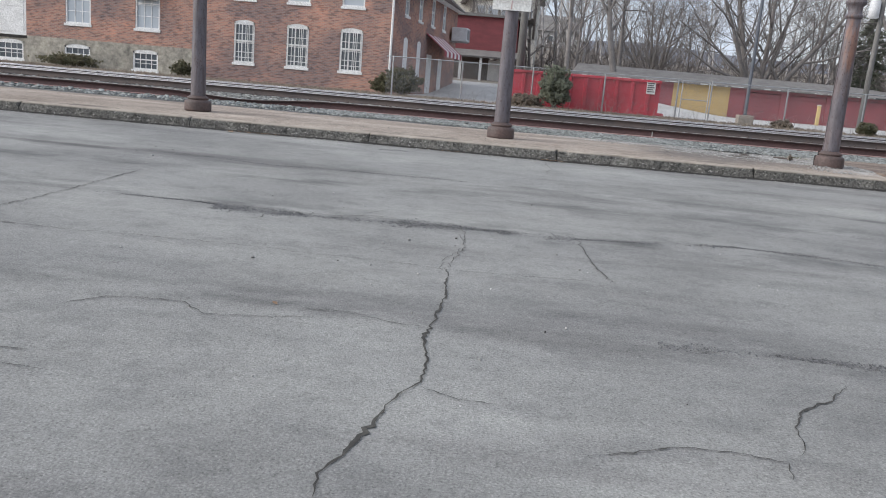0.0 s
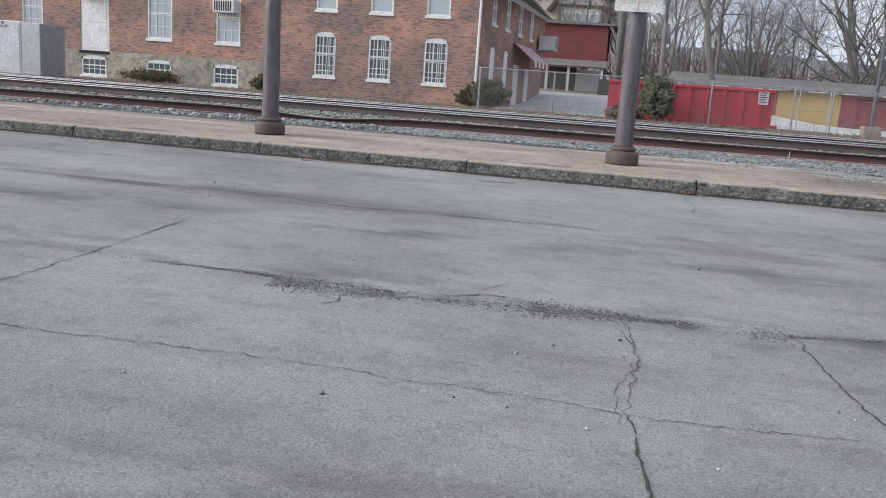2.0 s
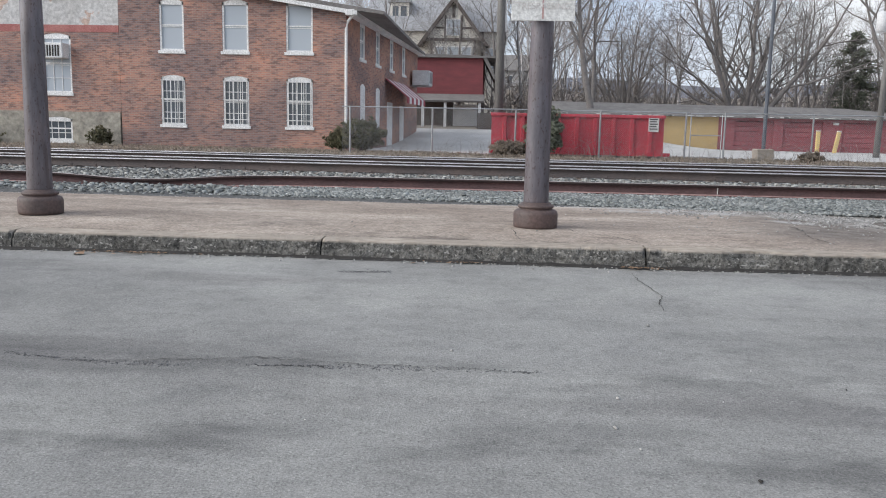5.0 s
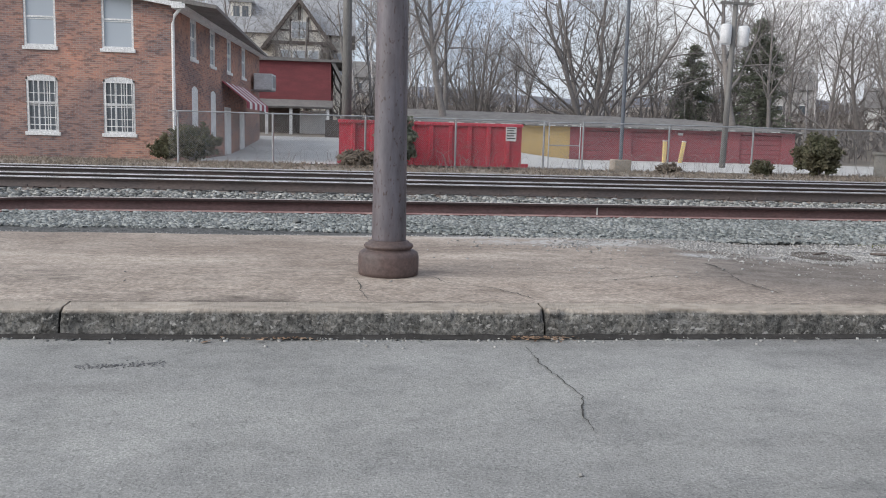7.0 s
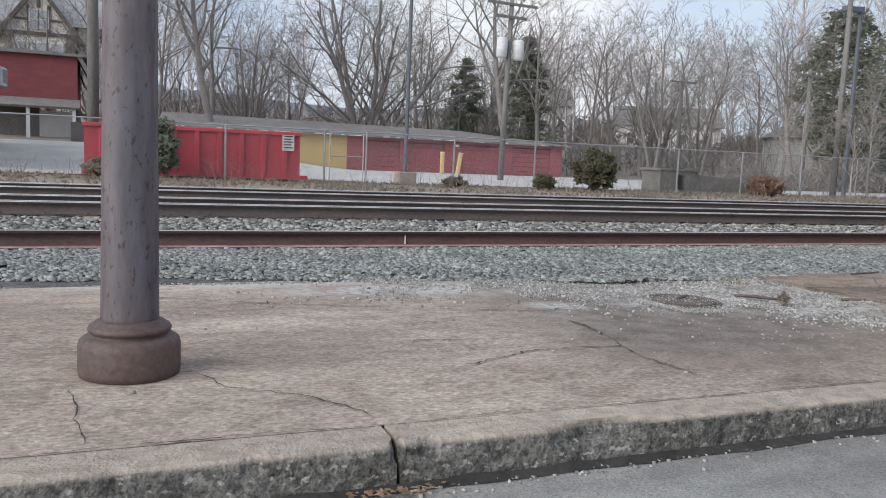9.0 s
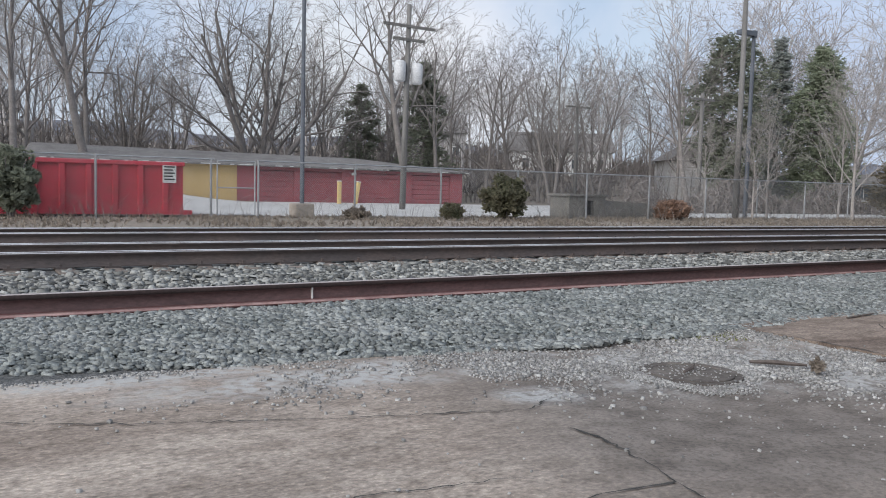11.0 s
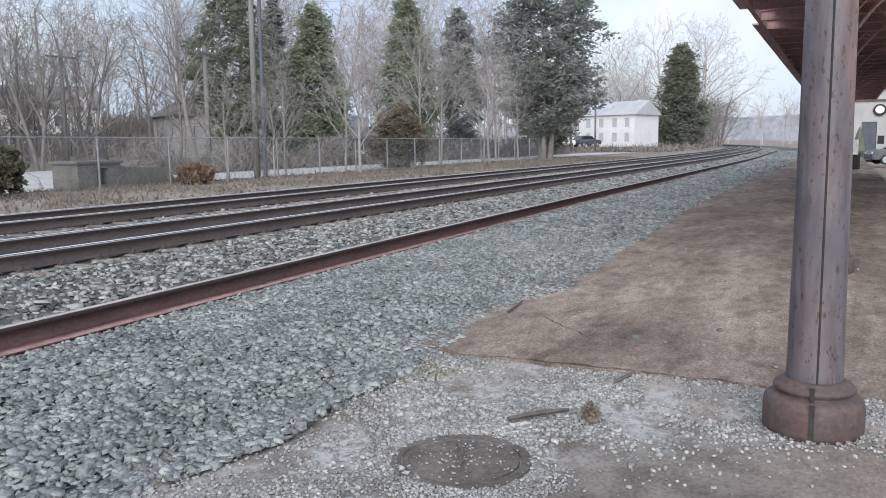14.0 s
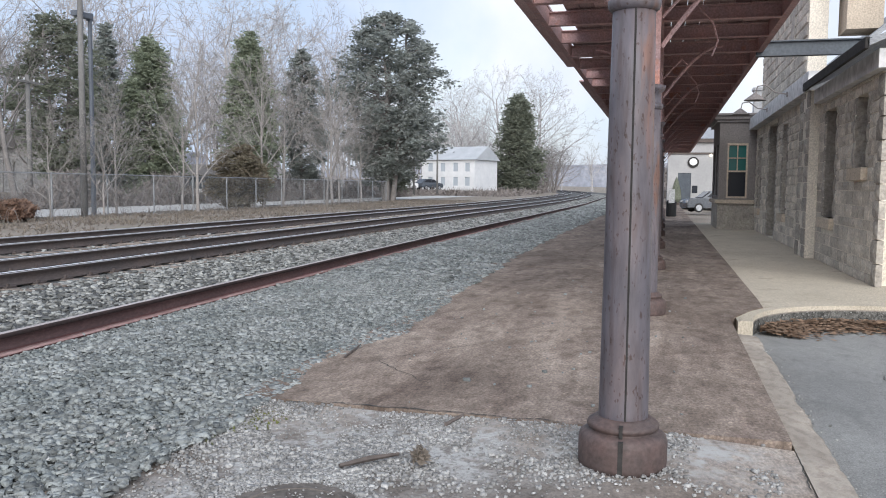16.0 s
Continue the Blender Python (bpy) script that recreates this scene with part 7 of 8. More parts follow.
def put(t, x, y, s, turn, label=""):
    c = copy_thing(t, pose(x, y, float(ground_z(x, y)) - 0.05, 0, 0, turn) @ Matrix.Scale(s, 4))
    if label:
        c["label"] = label
    return c


G1 = "bare trees behind the garages"
kinds = []
SPEC = [dict(height=15.5, spread=0.62, counts=(8, 6, 5, 3), trunk_r=0.42, fork=0.1, stems=6, flare=0.5),
        dict(height=14, spread=0.45, counts=(12, 6, 5, 3), trunk_r=0.2, fork=0.3, lean=(0.12, 0)),
        dict(height=13, spread=0.55, counts=(8, 6, 5, 3), trunk_r=0.24, fork=0.2, stems=2, flare=0.22),
        dict(height=12, spread=0.58, counts=(11, 6, 5, 3), trunk_r=0.17, fork=0.2),
        dict(height=15, spread=0.5, counts=(11, 6, 5, 3), trunk_r=0.3, fork=0.36, lean=(-0.16, 0))]
FIRST = [(16.3, 66), (5.9, 66), (36.3, 60), (33.1, 64), (24.8, 60)]
for k, (kw, (x, y)) in enumerate(zip(SPEC, FIRST)):
    kinds.append(tree_object("bare_tree", 20 + k, pose(x, y, float(ground_z(x, y)) - 0.05, 0, 0, (40, 0, 80, 120, 0)[k]), "broad many-stemmed bare deciduous tree behind the garages" if k == 0 else "tall bare deciduous tree with fine grey twigs", G1, **kw))
PLACES = [(1.7, 58, 1, 0.95), (5.4, 60, 4, 0.95), (8.6, 69, 3, 0.85), (12.2, 72, 2, 0.8), (20.8, 67, 3, 0.85), (23.0, 69, 2, 0.75), (28.5, 63, 1, 0.9), (30.6, 69, 3, 0.85), (39.5, 66, 3, 0.95), (41.6, 52, 4, 0.74),
          (45.5, 66, 2, 1.02), (48.5, 60, 3, 0.85), (51.7, 66, 1, 0.75), (54, 62, 3, 0.85), (59, 60, 1, 0.9), (63, 66, 2, 0.85), (36, 74, 1, 0.9), (44, 76, 4, 0.85), (-4.5, 72, 2, 0.9), (2.5, 63, 3, 0.95),
          (68, 62, 2, 0.8), (75, 58, 3, 0.85), (26, 78, 1, 0.85), (10, 78, 0, 0.7), (55, 78, 2, 0.85), (32, 78, 0, 0.72), (-9, 70, 3, 1.0), (-1.0, 66, 3, 0.85), (47, 74, 0, 0.68)]
for i, (x, y, k, s) in enumerate(PLACES):
    put(kinds[k], x, y, s * (0.94 + 0.12 * random.random()), 67 * i if k != 4 else (0, 25, -20)[i % 3])

# thin saplings and thicket between the garages and the far slope
rt = np.random.default_rng(71)
paths = []
for k in range(850):
    x, y = rt.uniform(-7, 82), rt.uniform(64, 88)
    p0, h = np.array([x, y, float(ground_z(x, y)) - 0.05]), rt.uniform(2.2, 6.8)
    lean = rt.normal(0, 0.1, 2)
    stem = np.array([p0, p0 + np.array([lean[0] * h * 0.4, lean[1] * h * 0.4, h * 0.5]), p0 + np.array([lean[0] * h, lean[1] * h, h])])
    paths.append((stem, np.array([0.035, 0.025, 0.010]), 3))
    for j in range(7):
        u, a, L = rt.uniform(0.25, 0.92), rt.uniform(0, 6.28), h * rt.uniform(0.14, 0.3)
        b = stem[0] + (stem[2] - stem[0]) * u
        paths.append((np.array([b, b + np.array([math.cos(a) * L * 0.6, math.sin(a) * L * 0.6, L * 0.8])]), np.array([0.016, 0.009]), 3))
v, f = tube_arrays(paths)
raw("thicket", v, f, BRUSH, label="dense grey-brown thicket of leafless saplings on the slope", category="thicket", kind="stuff")

G2 = "young trees along the fence"
small = tree_object("young_tree", 41, pose(35.6, 36.0, 0.8), "small pale bare tree beside the track fence", G2, bark=BARK_PALE, height=7.0, spread=0.5, counts=(12, 6, 4, 3), trunk_r=0.09, fork=0.2)
small2 = tree_object("young_tree", 42, pose(44.6, 37.2, 0.8), "slender pale bare tree beside the track fence", G2, bark=BARK_PALE, height=8.2, spread=0.36, counts=(14, 6, 4, 3), trunk_r=0.10, fork=0.18)
for i, (x, y, k, s) in enumerate([(28.8, 36.0, small, 0.55), (55.6, 37.5, small2, 1.15), (26.9, 36.9, small, 0.55), (38.0, 38.4, small2, 0.7), (49.5, 38.4, small2, 0.9), (57, 38.5, small, 1.0), (62, 39.6, small2, 0.95), (68, 40, small, 1.1), (31.2, 37.2, small2, 0.62)]):
    put(k, x, y, s, 55 * i + 20)


def clump_cloud(points, size, seed, droop=0.25, wid=(0.16, 0.3)):
    """A spray of three crossed thin slips at each point, for needles and leaves."""
    r = np.random.default_rng(seed)
    n = len(points)
    k = 3
    c = np.repeat(points, k, 0)
    a = r.uniform(0, 2 * np.pi, n * k)
    tilt = r.uniform(-0.5, 0.6, n * k) - droop
    d = np.stack([np.cos(a) * np.cos(tilt), np.sin(a) * np.cos(tilt), np.sin(tilt)], 1)
    s = np.cross(d, r.normal(0, 1, (n * k, 3)))
    s /= np.linalg.norm(s, axis=1, keepdims=True)
    L = size * r.uniform(0.6, 1.4, (n * k, 1))
    W = L * r.uniform(*wid, (n * k, 1))
    v = np.stack([c - d * L * 0.5, c + s * W - d * L * 0.1, c + d * L * 0.6, c - s * W - d * L * 0.05], 1).reshape(-1, 3)
    f = np.arange(n * k * 4, dtype=np.int32).reshape(-1, 4)
    return v, f


dome = lambda t: math.sqrt(max(0.02, 1 - (2 * t - 1) ** 2)) * (0.8 + 0.3 * t)
tower = lambda t: (1 - t ** 2.2) ** 0.8 * (0.55 + 0.45 * min(1, t * 4))
plume = lambda t: (1 - t) ** 0.6 * (0.7 + 0.3 * min(1, t * 5))
G3 = "evergreens beyond the fence"


def evergreen(seed, x, y, h, radius, material, label, shape, start, bunches, trunks=1, each=75, spread=1.0, size=0.3):
    """An open evergreen: leaders, side boughs, and an uneven bunch of needle sprays at each bough's end."""
    r = np.random.default_rng(seed)
    t = thing("evergreen_tree", label, "tree", Matrix.Translation((x, y, float(ground_z(x, y)) - 0.05)), group=G3)
    paths, tops = [], []
    for k in range(trunks):
        a = 6.28 * k / trunks + r.uniform(-0.4, 0.4)
        d = 0.0 if trunks == 1 else radius * 0.36
        zz = np.linspace(0, h * r.uniform(0.86, 0.97), 7)
        off = d * (0.25 + 0.75 * (zz / h) ** 0.8)
        p = np.stack([np.cos(a) * off + r.normal(0, 0.07, 7), np.sin(a) * off + r.normal(0, 0.07, 7), zz], 1)
        paths.append((p, h * 0.017 * (1 - 0.85 * zz / h), 7))
        tops.append(p)
    pts = []
    for b in range(bunches):
        u = (b + r.random()) / bunches
        z = h * (start + (1 - start) * u)
        az = b * 2.399 + r.uniform(-0.7, 0.7)
        lump = 1 + 0.2 * math.sin(az * 2 + seed + 5 * u) * math.cos(u * 11 + seed)
        L = radius * shape(u) * lump * (r.uniform(0.12, 1.05) ** 0.55)
        c = np.array([math.cos(az) * L, math.sin(az) * L, z - 0.10 * L + r.normal(0, 0.15)])
        p = min(tops, key=lambda q: float(np.min(np.linalg.norm(q[:, :2] - c[None, :2], axis=1))))
        zb = max(0.3, min(z - 0.15 * L, p[-1, 2]))
        base = np.array([np.interp(zb, p[:, 2], p[:, 0]), np.interp(zb, p[:, 2], p[:, 1]), zb])
        mid = (base + c) / 2 + np.array([0, 0, 0.12 * L])
        paths.append((np.array([base, mid, c]), np.array([0.05, 0.032, 0.012]) * h / 13, 4))
        s = spread * r.uniform(0.45, 1.0) * (0.55 + 0.6 * min(1.0, shape(u)))
        n = int(each * r.uniform(0.45, 1.15))
        w = r.normal(0, 0.5, (n, 3)) * np.array([s, s, s * 0.55])
        pts.append(c[None] + w)
        along = r.random((n // 4, 1))
        pts.append(mid[None] * (1 - along) + c[None] * along + r.normal(0, 0.16, (n // 4, 3)) * spread)
    v, f = tube_arrays(paths)
    raw("trunk", v, f, BARK, t, "trunk and boughs")
    v, f = clump_cloud(np.concatenate(pts), size, seed, 0.15, (0.13, 0.27))
    raw("crown", v, f, material, t, "needle sprays")
    return t


oval = lambda t: (1 - t) ** 0.5 * (0.55 + 0.45 * min(1, t * 3.5))
for k, (x, y, h, r_, mt, lb, sh, st_, bn, tk, ea, sp_) in enumerate([
        (45.3, 52, 11.8, 3.1, NEEDLE, "dark broad pine behind the tall pole", dome, 0.15, 110, 2, 70, 1.1),
        (52.8, 54, 12.6, 1.9, NEEDLE_BLUE, "grey-green spruce with open drooping boughs", plume, 0.1, 80, 1, 60, 0.9),
        (53.7, 51, 11.8, 2.9, NEEDLE_YEL, "olive green conifer with soft dense foliage", oval, 0.05, 170, 1, 80, 1.1),
        (61.0, 47, 13.2, 2.7, NEEDLE_YEL, "tall olive green conifer beside bare trees", oval, 0.06, 160, 1, 80, 1.1),
        (67.5, 50, 12.5, 2.4, NEEDLE, "dark green conifer half hidden by twigs", oval, 0.08, 120, 1, 75, 1.05),
        (75.3, 49, 14.4, 2.9, NEEDLE_BLUE, "grey-green pine beside the large pine", oval, 0.12, 120, 1, 75, 1.15),
        (71.2, 38.6, 16.6, 5.2, NEEDLE_BLUE, "large rounded grey-green pine with several trunks", dome, 0.13, 240, 4, 85, 1.25),
        (76.5, 40.2, 8.5, 3.4, NEEDLE, "dark low evergreen boughs beside the large pine", dome, 0.12, 90, 2, 75, 1.1),
        (151.3, 41, 18.0, 5.0, NEEDLE, "broad brownish green cedar beyond the house", oval, 0.04, 190, 1, 80, 2.1),
        (28.9, 66, 10.2, 2.2, NEEDLE, "narrow dark spruce behind the garages", plume, 0.08, 90, 1, 60, 0.9),
        (25.6, 70, 8.6, 2.0, NEEDLE, "small dark spruce behind the garages", plume, 0.08, 70, 1, 60, 0.8),
        (43.5, 38.2, 3.4, 1.6, CEDAR_BROWN, "bushy brown-green cedar by the fence", dome, 0.03, 90, 1, 80, 0.6)]):
    evergreen(60 + k, x, y, h, r_, mt, lb, sh, st_, bn, tk, ea, sp_, 0.17 + 0.009 * h if x < 100 else 0.5)
for i, (x, y, s) in enumerate(((202, 41.5, 0.95), (190, 40, 0.8), (212, 42, 0.9), (226, 46, 1.0), (240, 50, 1.0), (178, 43, 0.6))):
    put(kinds[(2, 3, 0)[i % 3]], x, y, s, 50 * i)
# tall bare trees standing behind the evergreens, haze put into their pale bark colour
pale_tree = tree_object("bare_tree", 55, pose(172, 56, float(ground_z(172, 56)) - 0.05), "tall bare tree in the distance, pale grey for haze", "tall pale trees beyond", bark=HAZED_WOOD,
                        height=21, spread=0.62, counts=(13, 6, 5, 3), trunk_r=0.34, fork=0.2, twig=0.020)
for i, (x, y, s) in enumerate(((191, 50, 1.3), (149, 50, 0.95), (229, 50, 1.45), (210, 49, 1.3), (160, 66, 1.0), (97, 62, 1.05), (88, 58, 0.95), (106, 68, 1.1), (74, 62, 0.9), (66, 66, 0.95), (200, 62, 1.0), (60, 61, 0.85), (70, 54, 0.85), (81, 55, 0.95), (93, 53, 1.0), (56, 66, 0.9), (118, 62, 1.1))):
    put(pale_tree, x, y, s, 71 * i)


def shrub(x, y, h, r_, material, label, seed, n=1500, size=0.16, z=None):
    z = float(ground_z(x, y)) - 0.03 if z is None else z
    t = thing("shrub", label, "shrub", Matrix.Translation((x, y, z)))
    g = np.random.default_rng(seed)
    u = g.normal(0, 1, (n, 3))
    u /= np.linalg.norm(u, axis=1, keepdims=True)
    rr = g.random(n)[:, None] ** 0.45
    lump = 0.82 + 0.22 * np.sin(u[:, :1] * 5 + seed) * np.cos(u[:, 1:2] * 6) + 0.10 * np.sin(u[:, 2:] * 9)
    p = u * rr * lump * np.array([[r_, r_, h * 0.5]]) + np.array([[0, 0, h * 0.5]])
    p = p[p[:, 2] > 0.02]
    v, f = clump_cloud(p, size, seed, -0.4)
    raw("foliage", v, f, material, t, "dense small foliage")
    sp = [(np.array([[0, 0, -0.05], [math.cos(a) * r_ * 0.35, math.sin(a) * r_ * 0.35, h * 0.45], [math.cos(a) * r_ * 0.7, math.sin(a) * r_ * 0.7, h * 0.8]]), np.array([0.03, 0.02, 0.008]) * min(1.0, h / 0.6), 4) for a in np.arange(0, 6.2, 0.9)]
    v, f = tube_arrays(sp)
    raw("stem", v, f, BARK, t, "woody stems")
    return t


shrub(15.75, 35.35, 1.6, 0.86, SHRUB, "rounded brown-green clipped conifer shrub by the fence", 3, 2600, 0.17)
shrub(13.7, 35.4, 0.62, 0.48, SHRUB, "small low brown-green shrub by the fence", 4, 700, 0.13)
shrub(0.92, 35.5, 1.95, 0.80, NEEDLE, "dark green conical conifer shrub before the container", 5, 2400, 0.17)
shrub(-6.1, 37.6, 1.35, 1.05, SHRUB, "dark overgrown shrub at the mill corner", 6, 1500, 0.2)
shrub(-7.0, 38.2, 0.9, 0.7, SHRUB, "low ragged shrub against the mill wall", 7, 700, 0.2)
shrub(-17.0, 38.3, 0.8, 0.55, SHRUB, "small dark weed clump at the wing's foot", 8, 500, 0.16)
shrub(-22.6, 38.0, 0.7, 1.6, SHRUB, "low dark weeds along the foundation", 9, 800, 0.16)
for k, (x, y) in enumerate(((24.0, 36.1), (24.7, 36.4))):
    shrub(x, y, 0.8, 0.62, RUST_GRASS, "rust-brown dried ornamental grass clump", 12 + k, 900, 0.26)
shrub(-0.3, 35.6, 0.6, 0.8, STRAW, "pale dried weed clump before the container", 17, 600, 0.22)
shrub(10.4, 35.6, 0.4, 0.5, STRAW, "low dried weeds by the lamp footing", 18, 300, 0.2)

# dead grass and weeds along the far side of the line
r = np.random.default_rng(9)
n = 20000
gx, gy = r.uniform(-32, 75, n), r.uniform(30.6, 37.4, n)
keep = (np.sin(gx * 1.3) + np.sin(gx * 0.37 + gy * 1.7) + r.normal(0, 0.7, n)) > -0.5
gx, gy = gx[keep], gy[keep]
gp = np.stack([gx, gy, ground_z(gx, gy) + 0.06], 1)
v, f = clump_cloud(gp, 0.15, 10, -0.7, (0.06, 0.16))
raw("dry_grass", v, f, STRAW, label="dry straw-coloured grass and weeds along the track", category="grass", kind="stuff")
# brambles: thin dead stems along the fence
paths = []
for k in range(700):
    x, y = r.uniform(-5, 62), r.uniform(35.2, 37.0)
    z = float(ground_z(x, y))
    a, L = r.uniform(0, 6.28), r.uniform(0.25, 0.9)
    paths.append((np.array([[x, y, z], [x + 0.2 * L * math.cos(a), y + 0.2 * L * math.sin(a), z + L * 0.6], [x + 0.6 * L * math.cos(a), y + 0.5 * L * math.sin(a), z + L * 0.8]]), np.array([0.007, 0.006, 0.004]), 3))
v, f = tube_arrays(paths)
raw("brambles", v, f, BARK_PALE, label="tangled dead stems along the fence foot", category="brambles", kind="stuff")

# far woods as one mass of bare crowns, haze painted into the twig colour
woods_v, woods_f, o = [], [], 0
temps = []
for s in range(4):
    tr, cr = bare_tree(90 + s, 12, 0.46, (8, 5, 3), 0.16, 0.25, twig=0.02)
    tr = [(p[::2], r_[::2] * 1.2, 3) for p, r_, _ in tr]
    cr = [(p[[0, -1]], np.maximum(r_[[0, -1]], 0.022), 3) for p, r_, _ in cr]
    temps.append(tube_arrays(tr + cr))
r = np.random.default_rng(33)
for k in range(270):
    if k < 100:
        x, y = r.uniform(-25, 120), r.uniform(80, 135)
    else:
        x, y = (r.uniform(110, 320), r.uniform(52, 110)) if k < 165 else ((r.uniform(60, 230), r.uniform(60, 120)) if k < 220 else (r.uniform(330, 430), r.uniform(-60, 160)))
    tv, tf = temps[k % 4]
    a, s = r.uniform(0, 6.28), r.uniform(0.7, 1.15) * (1.0 if k < 100 else 1.45)
    q = tv * s
    q = np.stack([q[:, 0] * math.cos(a) - q[:, 1] * math.sin(a) + x, q[:, 0] * math.sin(a) + q[:, 1] * math.cos(a) + y, q[:, 2] + float(ground_z(x, y))], 1)
    woods_v.append(q), woods_f.append(tf + o)
    o += len(tv)
raw("far_woods", np.concatenate(woods_v), np.concatenate(woods_f), HAZED_WOOD, label="far bare winter woods on the slope, paled for haze", category="woods", kind="stuff")
# undergrowth below the far woods and by the line's far end
n = 9000
ux = r.uniform(30, 100, n)
uy = 44.9 + r.normal(0, 0.7, n) + 0.02 * (ux - 30)
v, f = clump_cloud(np.stack([ux, uy, ground_z(ux, uy) + 2.0 * r.random(n) ** 1.4 * (0.6 + 0.4 * np.sin(ux * 0.7))], 1), 0.7, 37, -0.7, (0.02, 0.05))
raw("hedge", v, f, BRUSH, label="grey-brown leafless hedge along the lane", category="hedge", kind="stuff")
n = 9000
ux, uy = r.uniform(-20, 150, n), r.uniform(66, 130, n)
up_ = np.stack([ux, uy, ground_z(ux, uy) + r.uniform(0.0, 1.6, n) ** 1.5], 1)
v, f = clump_cloud(up_, 1.2, 34, -0.7, (0.04, 0.09))
raw("undergrowth", v, f, BRUSH, label="grey-brown leafless undergrowth on the slope", category="undergrowth", kind="stuff")
n = 8000
ux = r.uniform(110, 330, n)
uy = 33 + bend(ux) + r.uniform(0, 26, n)
v, f = clump_cloud(np.stack([ux, uy, 0.8 + r.uniform(0, 1, n) ** 1.6 * (0.6 + 2.6 * smooth01(140, 175, ux))], 1), 1.5, 35, -0.6, (0.03, 0.07))
raw("undergrowth", v, f, BRUSH, label="grey-brown brush beside the line in the distance", category="undergrowth", kind="stuff")
n = 6000
ux = r.uniform(120, 300, n)
uy = 14 + 0.5 * bend(ux) + r.uniform(-16, 2, n)
v, f = clump_cloud(np.stack([ux, uy, 0.6 + r.uniform(0, 4.5, n)], 1), 1.6, 36, -0.6, (0.03, 0.07))
raw("undergrowth", v, f, BRUSH, label="grey-brown brush beyond the station", category="undergrowth", kind="stuff")


# ---- broken platform, manhole and litter ----
man = thing("manhole_cover", "rusty round iron manhole cover sunk in broken concrete", "manhole cover", Matrix.Translation((4.43, 16.2, PLAT - 0.033)))
MANHOLE = mat("rusted_manhole_iron", (0.098, 0.085, 0.075), (0.15, 0.132, 0.117), rough=0.9, scale=4, fine=30, bump=0.5)
part("frame", lathe(bmesh.new(), [(0.295, 0.0), (0.345, 0.0), (0.345, 0.010), (0.295, 0.010)], 36, caps=False), MANHOLE, man)
part("lid", lathe(bmesh.new(), [(0.01, -0.02), (0.287, -0.02), (0.287, 0.014), (0.26, 0.016), (0.255, 0.010), (0.02, 0.012)], 36), MANHOLE, man, smooth=False)

r = np.random.default_rng(77)
n = 160
c = np.stack([r.normal(4.43, 0.16, n), r.normal(16.2, 0.16, n), np.full(n, PLAT - 0.016)], 1)
v, f = pebbles(c, 0.006, r, 0.5)
raw("limestone_chips", v, f, LIMESTONE, label="pale grit scattered on the manhole cover", category="stones", kind="stuff")


def strew(name, n, cx, cy, sx, sy, size, material, label, zf, cond=None, flat_=0.6, lift=0.004):
    x, y = r.normal(cx, sx, n), r.normal(cy, sy, n)
    if cond is not None:
        k = cond(x, y)
        x, y = x[k], y[k]
    c = np.stack([x, y, zf(x, y) + lift + r.uniform(0, 0.006, len(x))], 1)
    v, f = pebbles(c, size * np.clip(r.lognormal(0, 0.45, len(x)), 0.4, 2.2)[:, None, None], r, flat_)
    return raw(name, v, f, material, label=label, category="stones", kind="stuff")


off_lid = lambda x, y: (np.hypot(x - 4.47, y - 16.2) > 0.30 + 0.1 * r.random(len(x))) & (x < 6.15) & (y > KERB_Y + 0.4)
ragged = lambda x, y: off_lid(x, y) & ((np.sin(x * 4.1) + np.sin(y * 5.3 + x * 2) + np.sin(x * 9.3 - y * 7.7) * 0.7 + r.normal(0, 0.5, len(x))) > -0.1)
strew("limestone_chips", 13000, 5.45, 16.4, 0.5, 0.5, 0.0080, LIMESTONE, "white limestone chips spilled on the broken platform", plat_z, ragged)
strew("limestone_chips", 8000, 4.5, 16.5, 0.7, 0.36, 0.0070, LIMESTONE, "white limestone chips round the manhole", plat_z, ragged)
strew("limestone_chips", 15000, 5.72, 14.95, 0.26, 0.75, 0.0075, LIMESTONE, "white limestone chips round the column base", plat_z, ragged)
strew("limestone_chips", 3500, 3.0, 16.75, 0.9, 0.22, 0.0065, LIMESTONE, "white limestone chips along a broken joint", plat_z, ragged)
a = r.uniform(0, 6.283, 5200)
d = 0.43 + r.normal(0, 0.07, 5200) + 0.06 * np.sin(a * 3 + 1)
k = (d > 0.335) & (np.sin(a * 2.0 + 0.6) + r.normal(0, 0.5, 5200) > -0.45)
x, y = 4.43 + d * np.cos(a), 16.2 + d * np.sin(a)
v, f = pebbles(np.stack([x, y, plat_z(x, y) + 0.004 + r.uniform(0, 0.008, 5200)], 1)[k], 0.0062, r, 0.6)
raw("limestone_chips", v, f, LIMESTONE, label="ring of white limestone grit round the manhole cover", category="stones", kind="stuff")
x = r.uniform(5.2, 6.14, 6500)
y = r.uniform(14.3, 17.2, 6500)
k = (r.random(6500) ** 0.6 < (x - 5.1)) & (np.sin(y * 6 + x * 3) + np.sin(y * 13.7) * 0.6 + r.normal(0, 0.5, 6500) > -0.4)
v, f = pebbles(np.stack([x, y, plat_z(x, y) + 0.006 + r.uniform(0, 0.012, 6500)], 1)[k], 0.0068, r, 0.6)
raw("limestone_chips", v, f, LIMESTONE, label="white limestone chips along the raised slab edge", category="stones", kind="stuff")
x = r.uniform(-14, 6.1, 10000)
y = platform_edge(x) - 0.12 + r.normal(0, 0.10, len(x)) - 0.25 * r.random(len(x)) ** 3
k = (np.sin(x * 2.3) + np.sin(x * 5.9 + y * 3) + r.normal(0, 0.6, len(x))) > -0.3
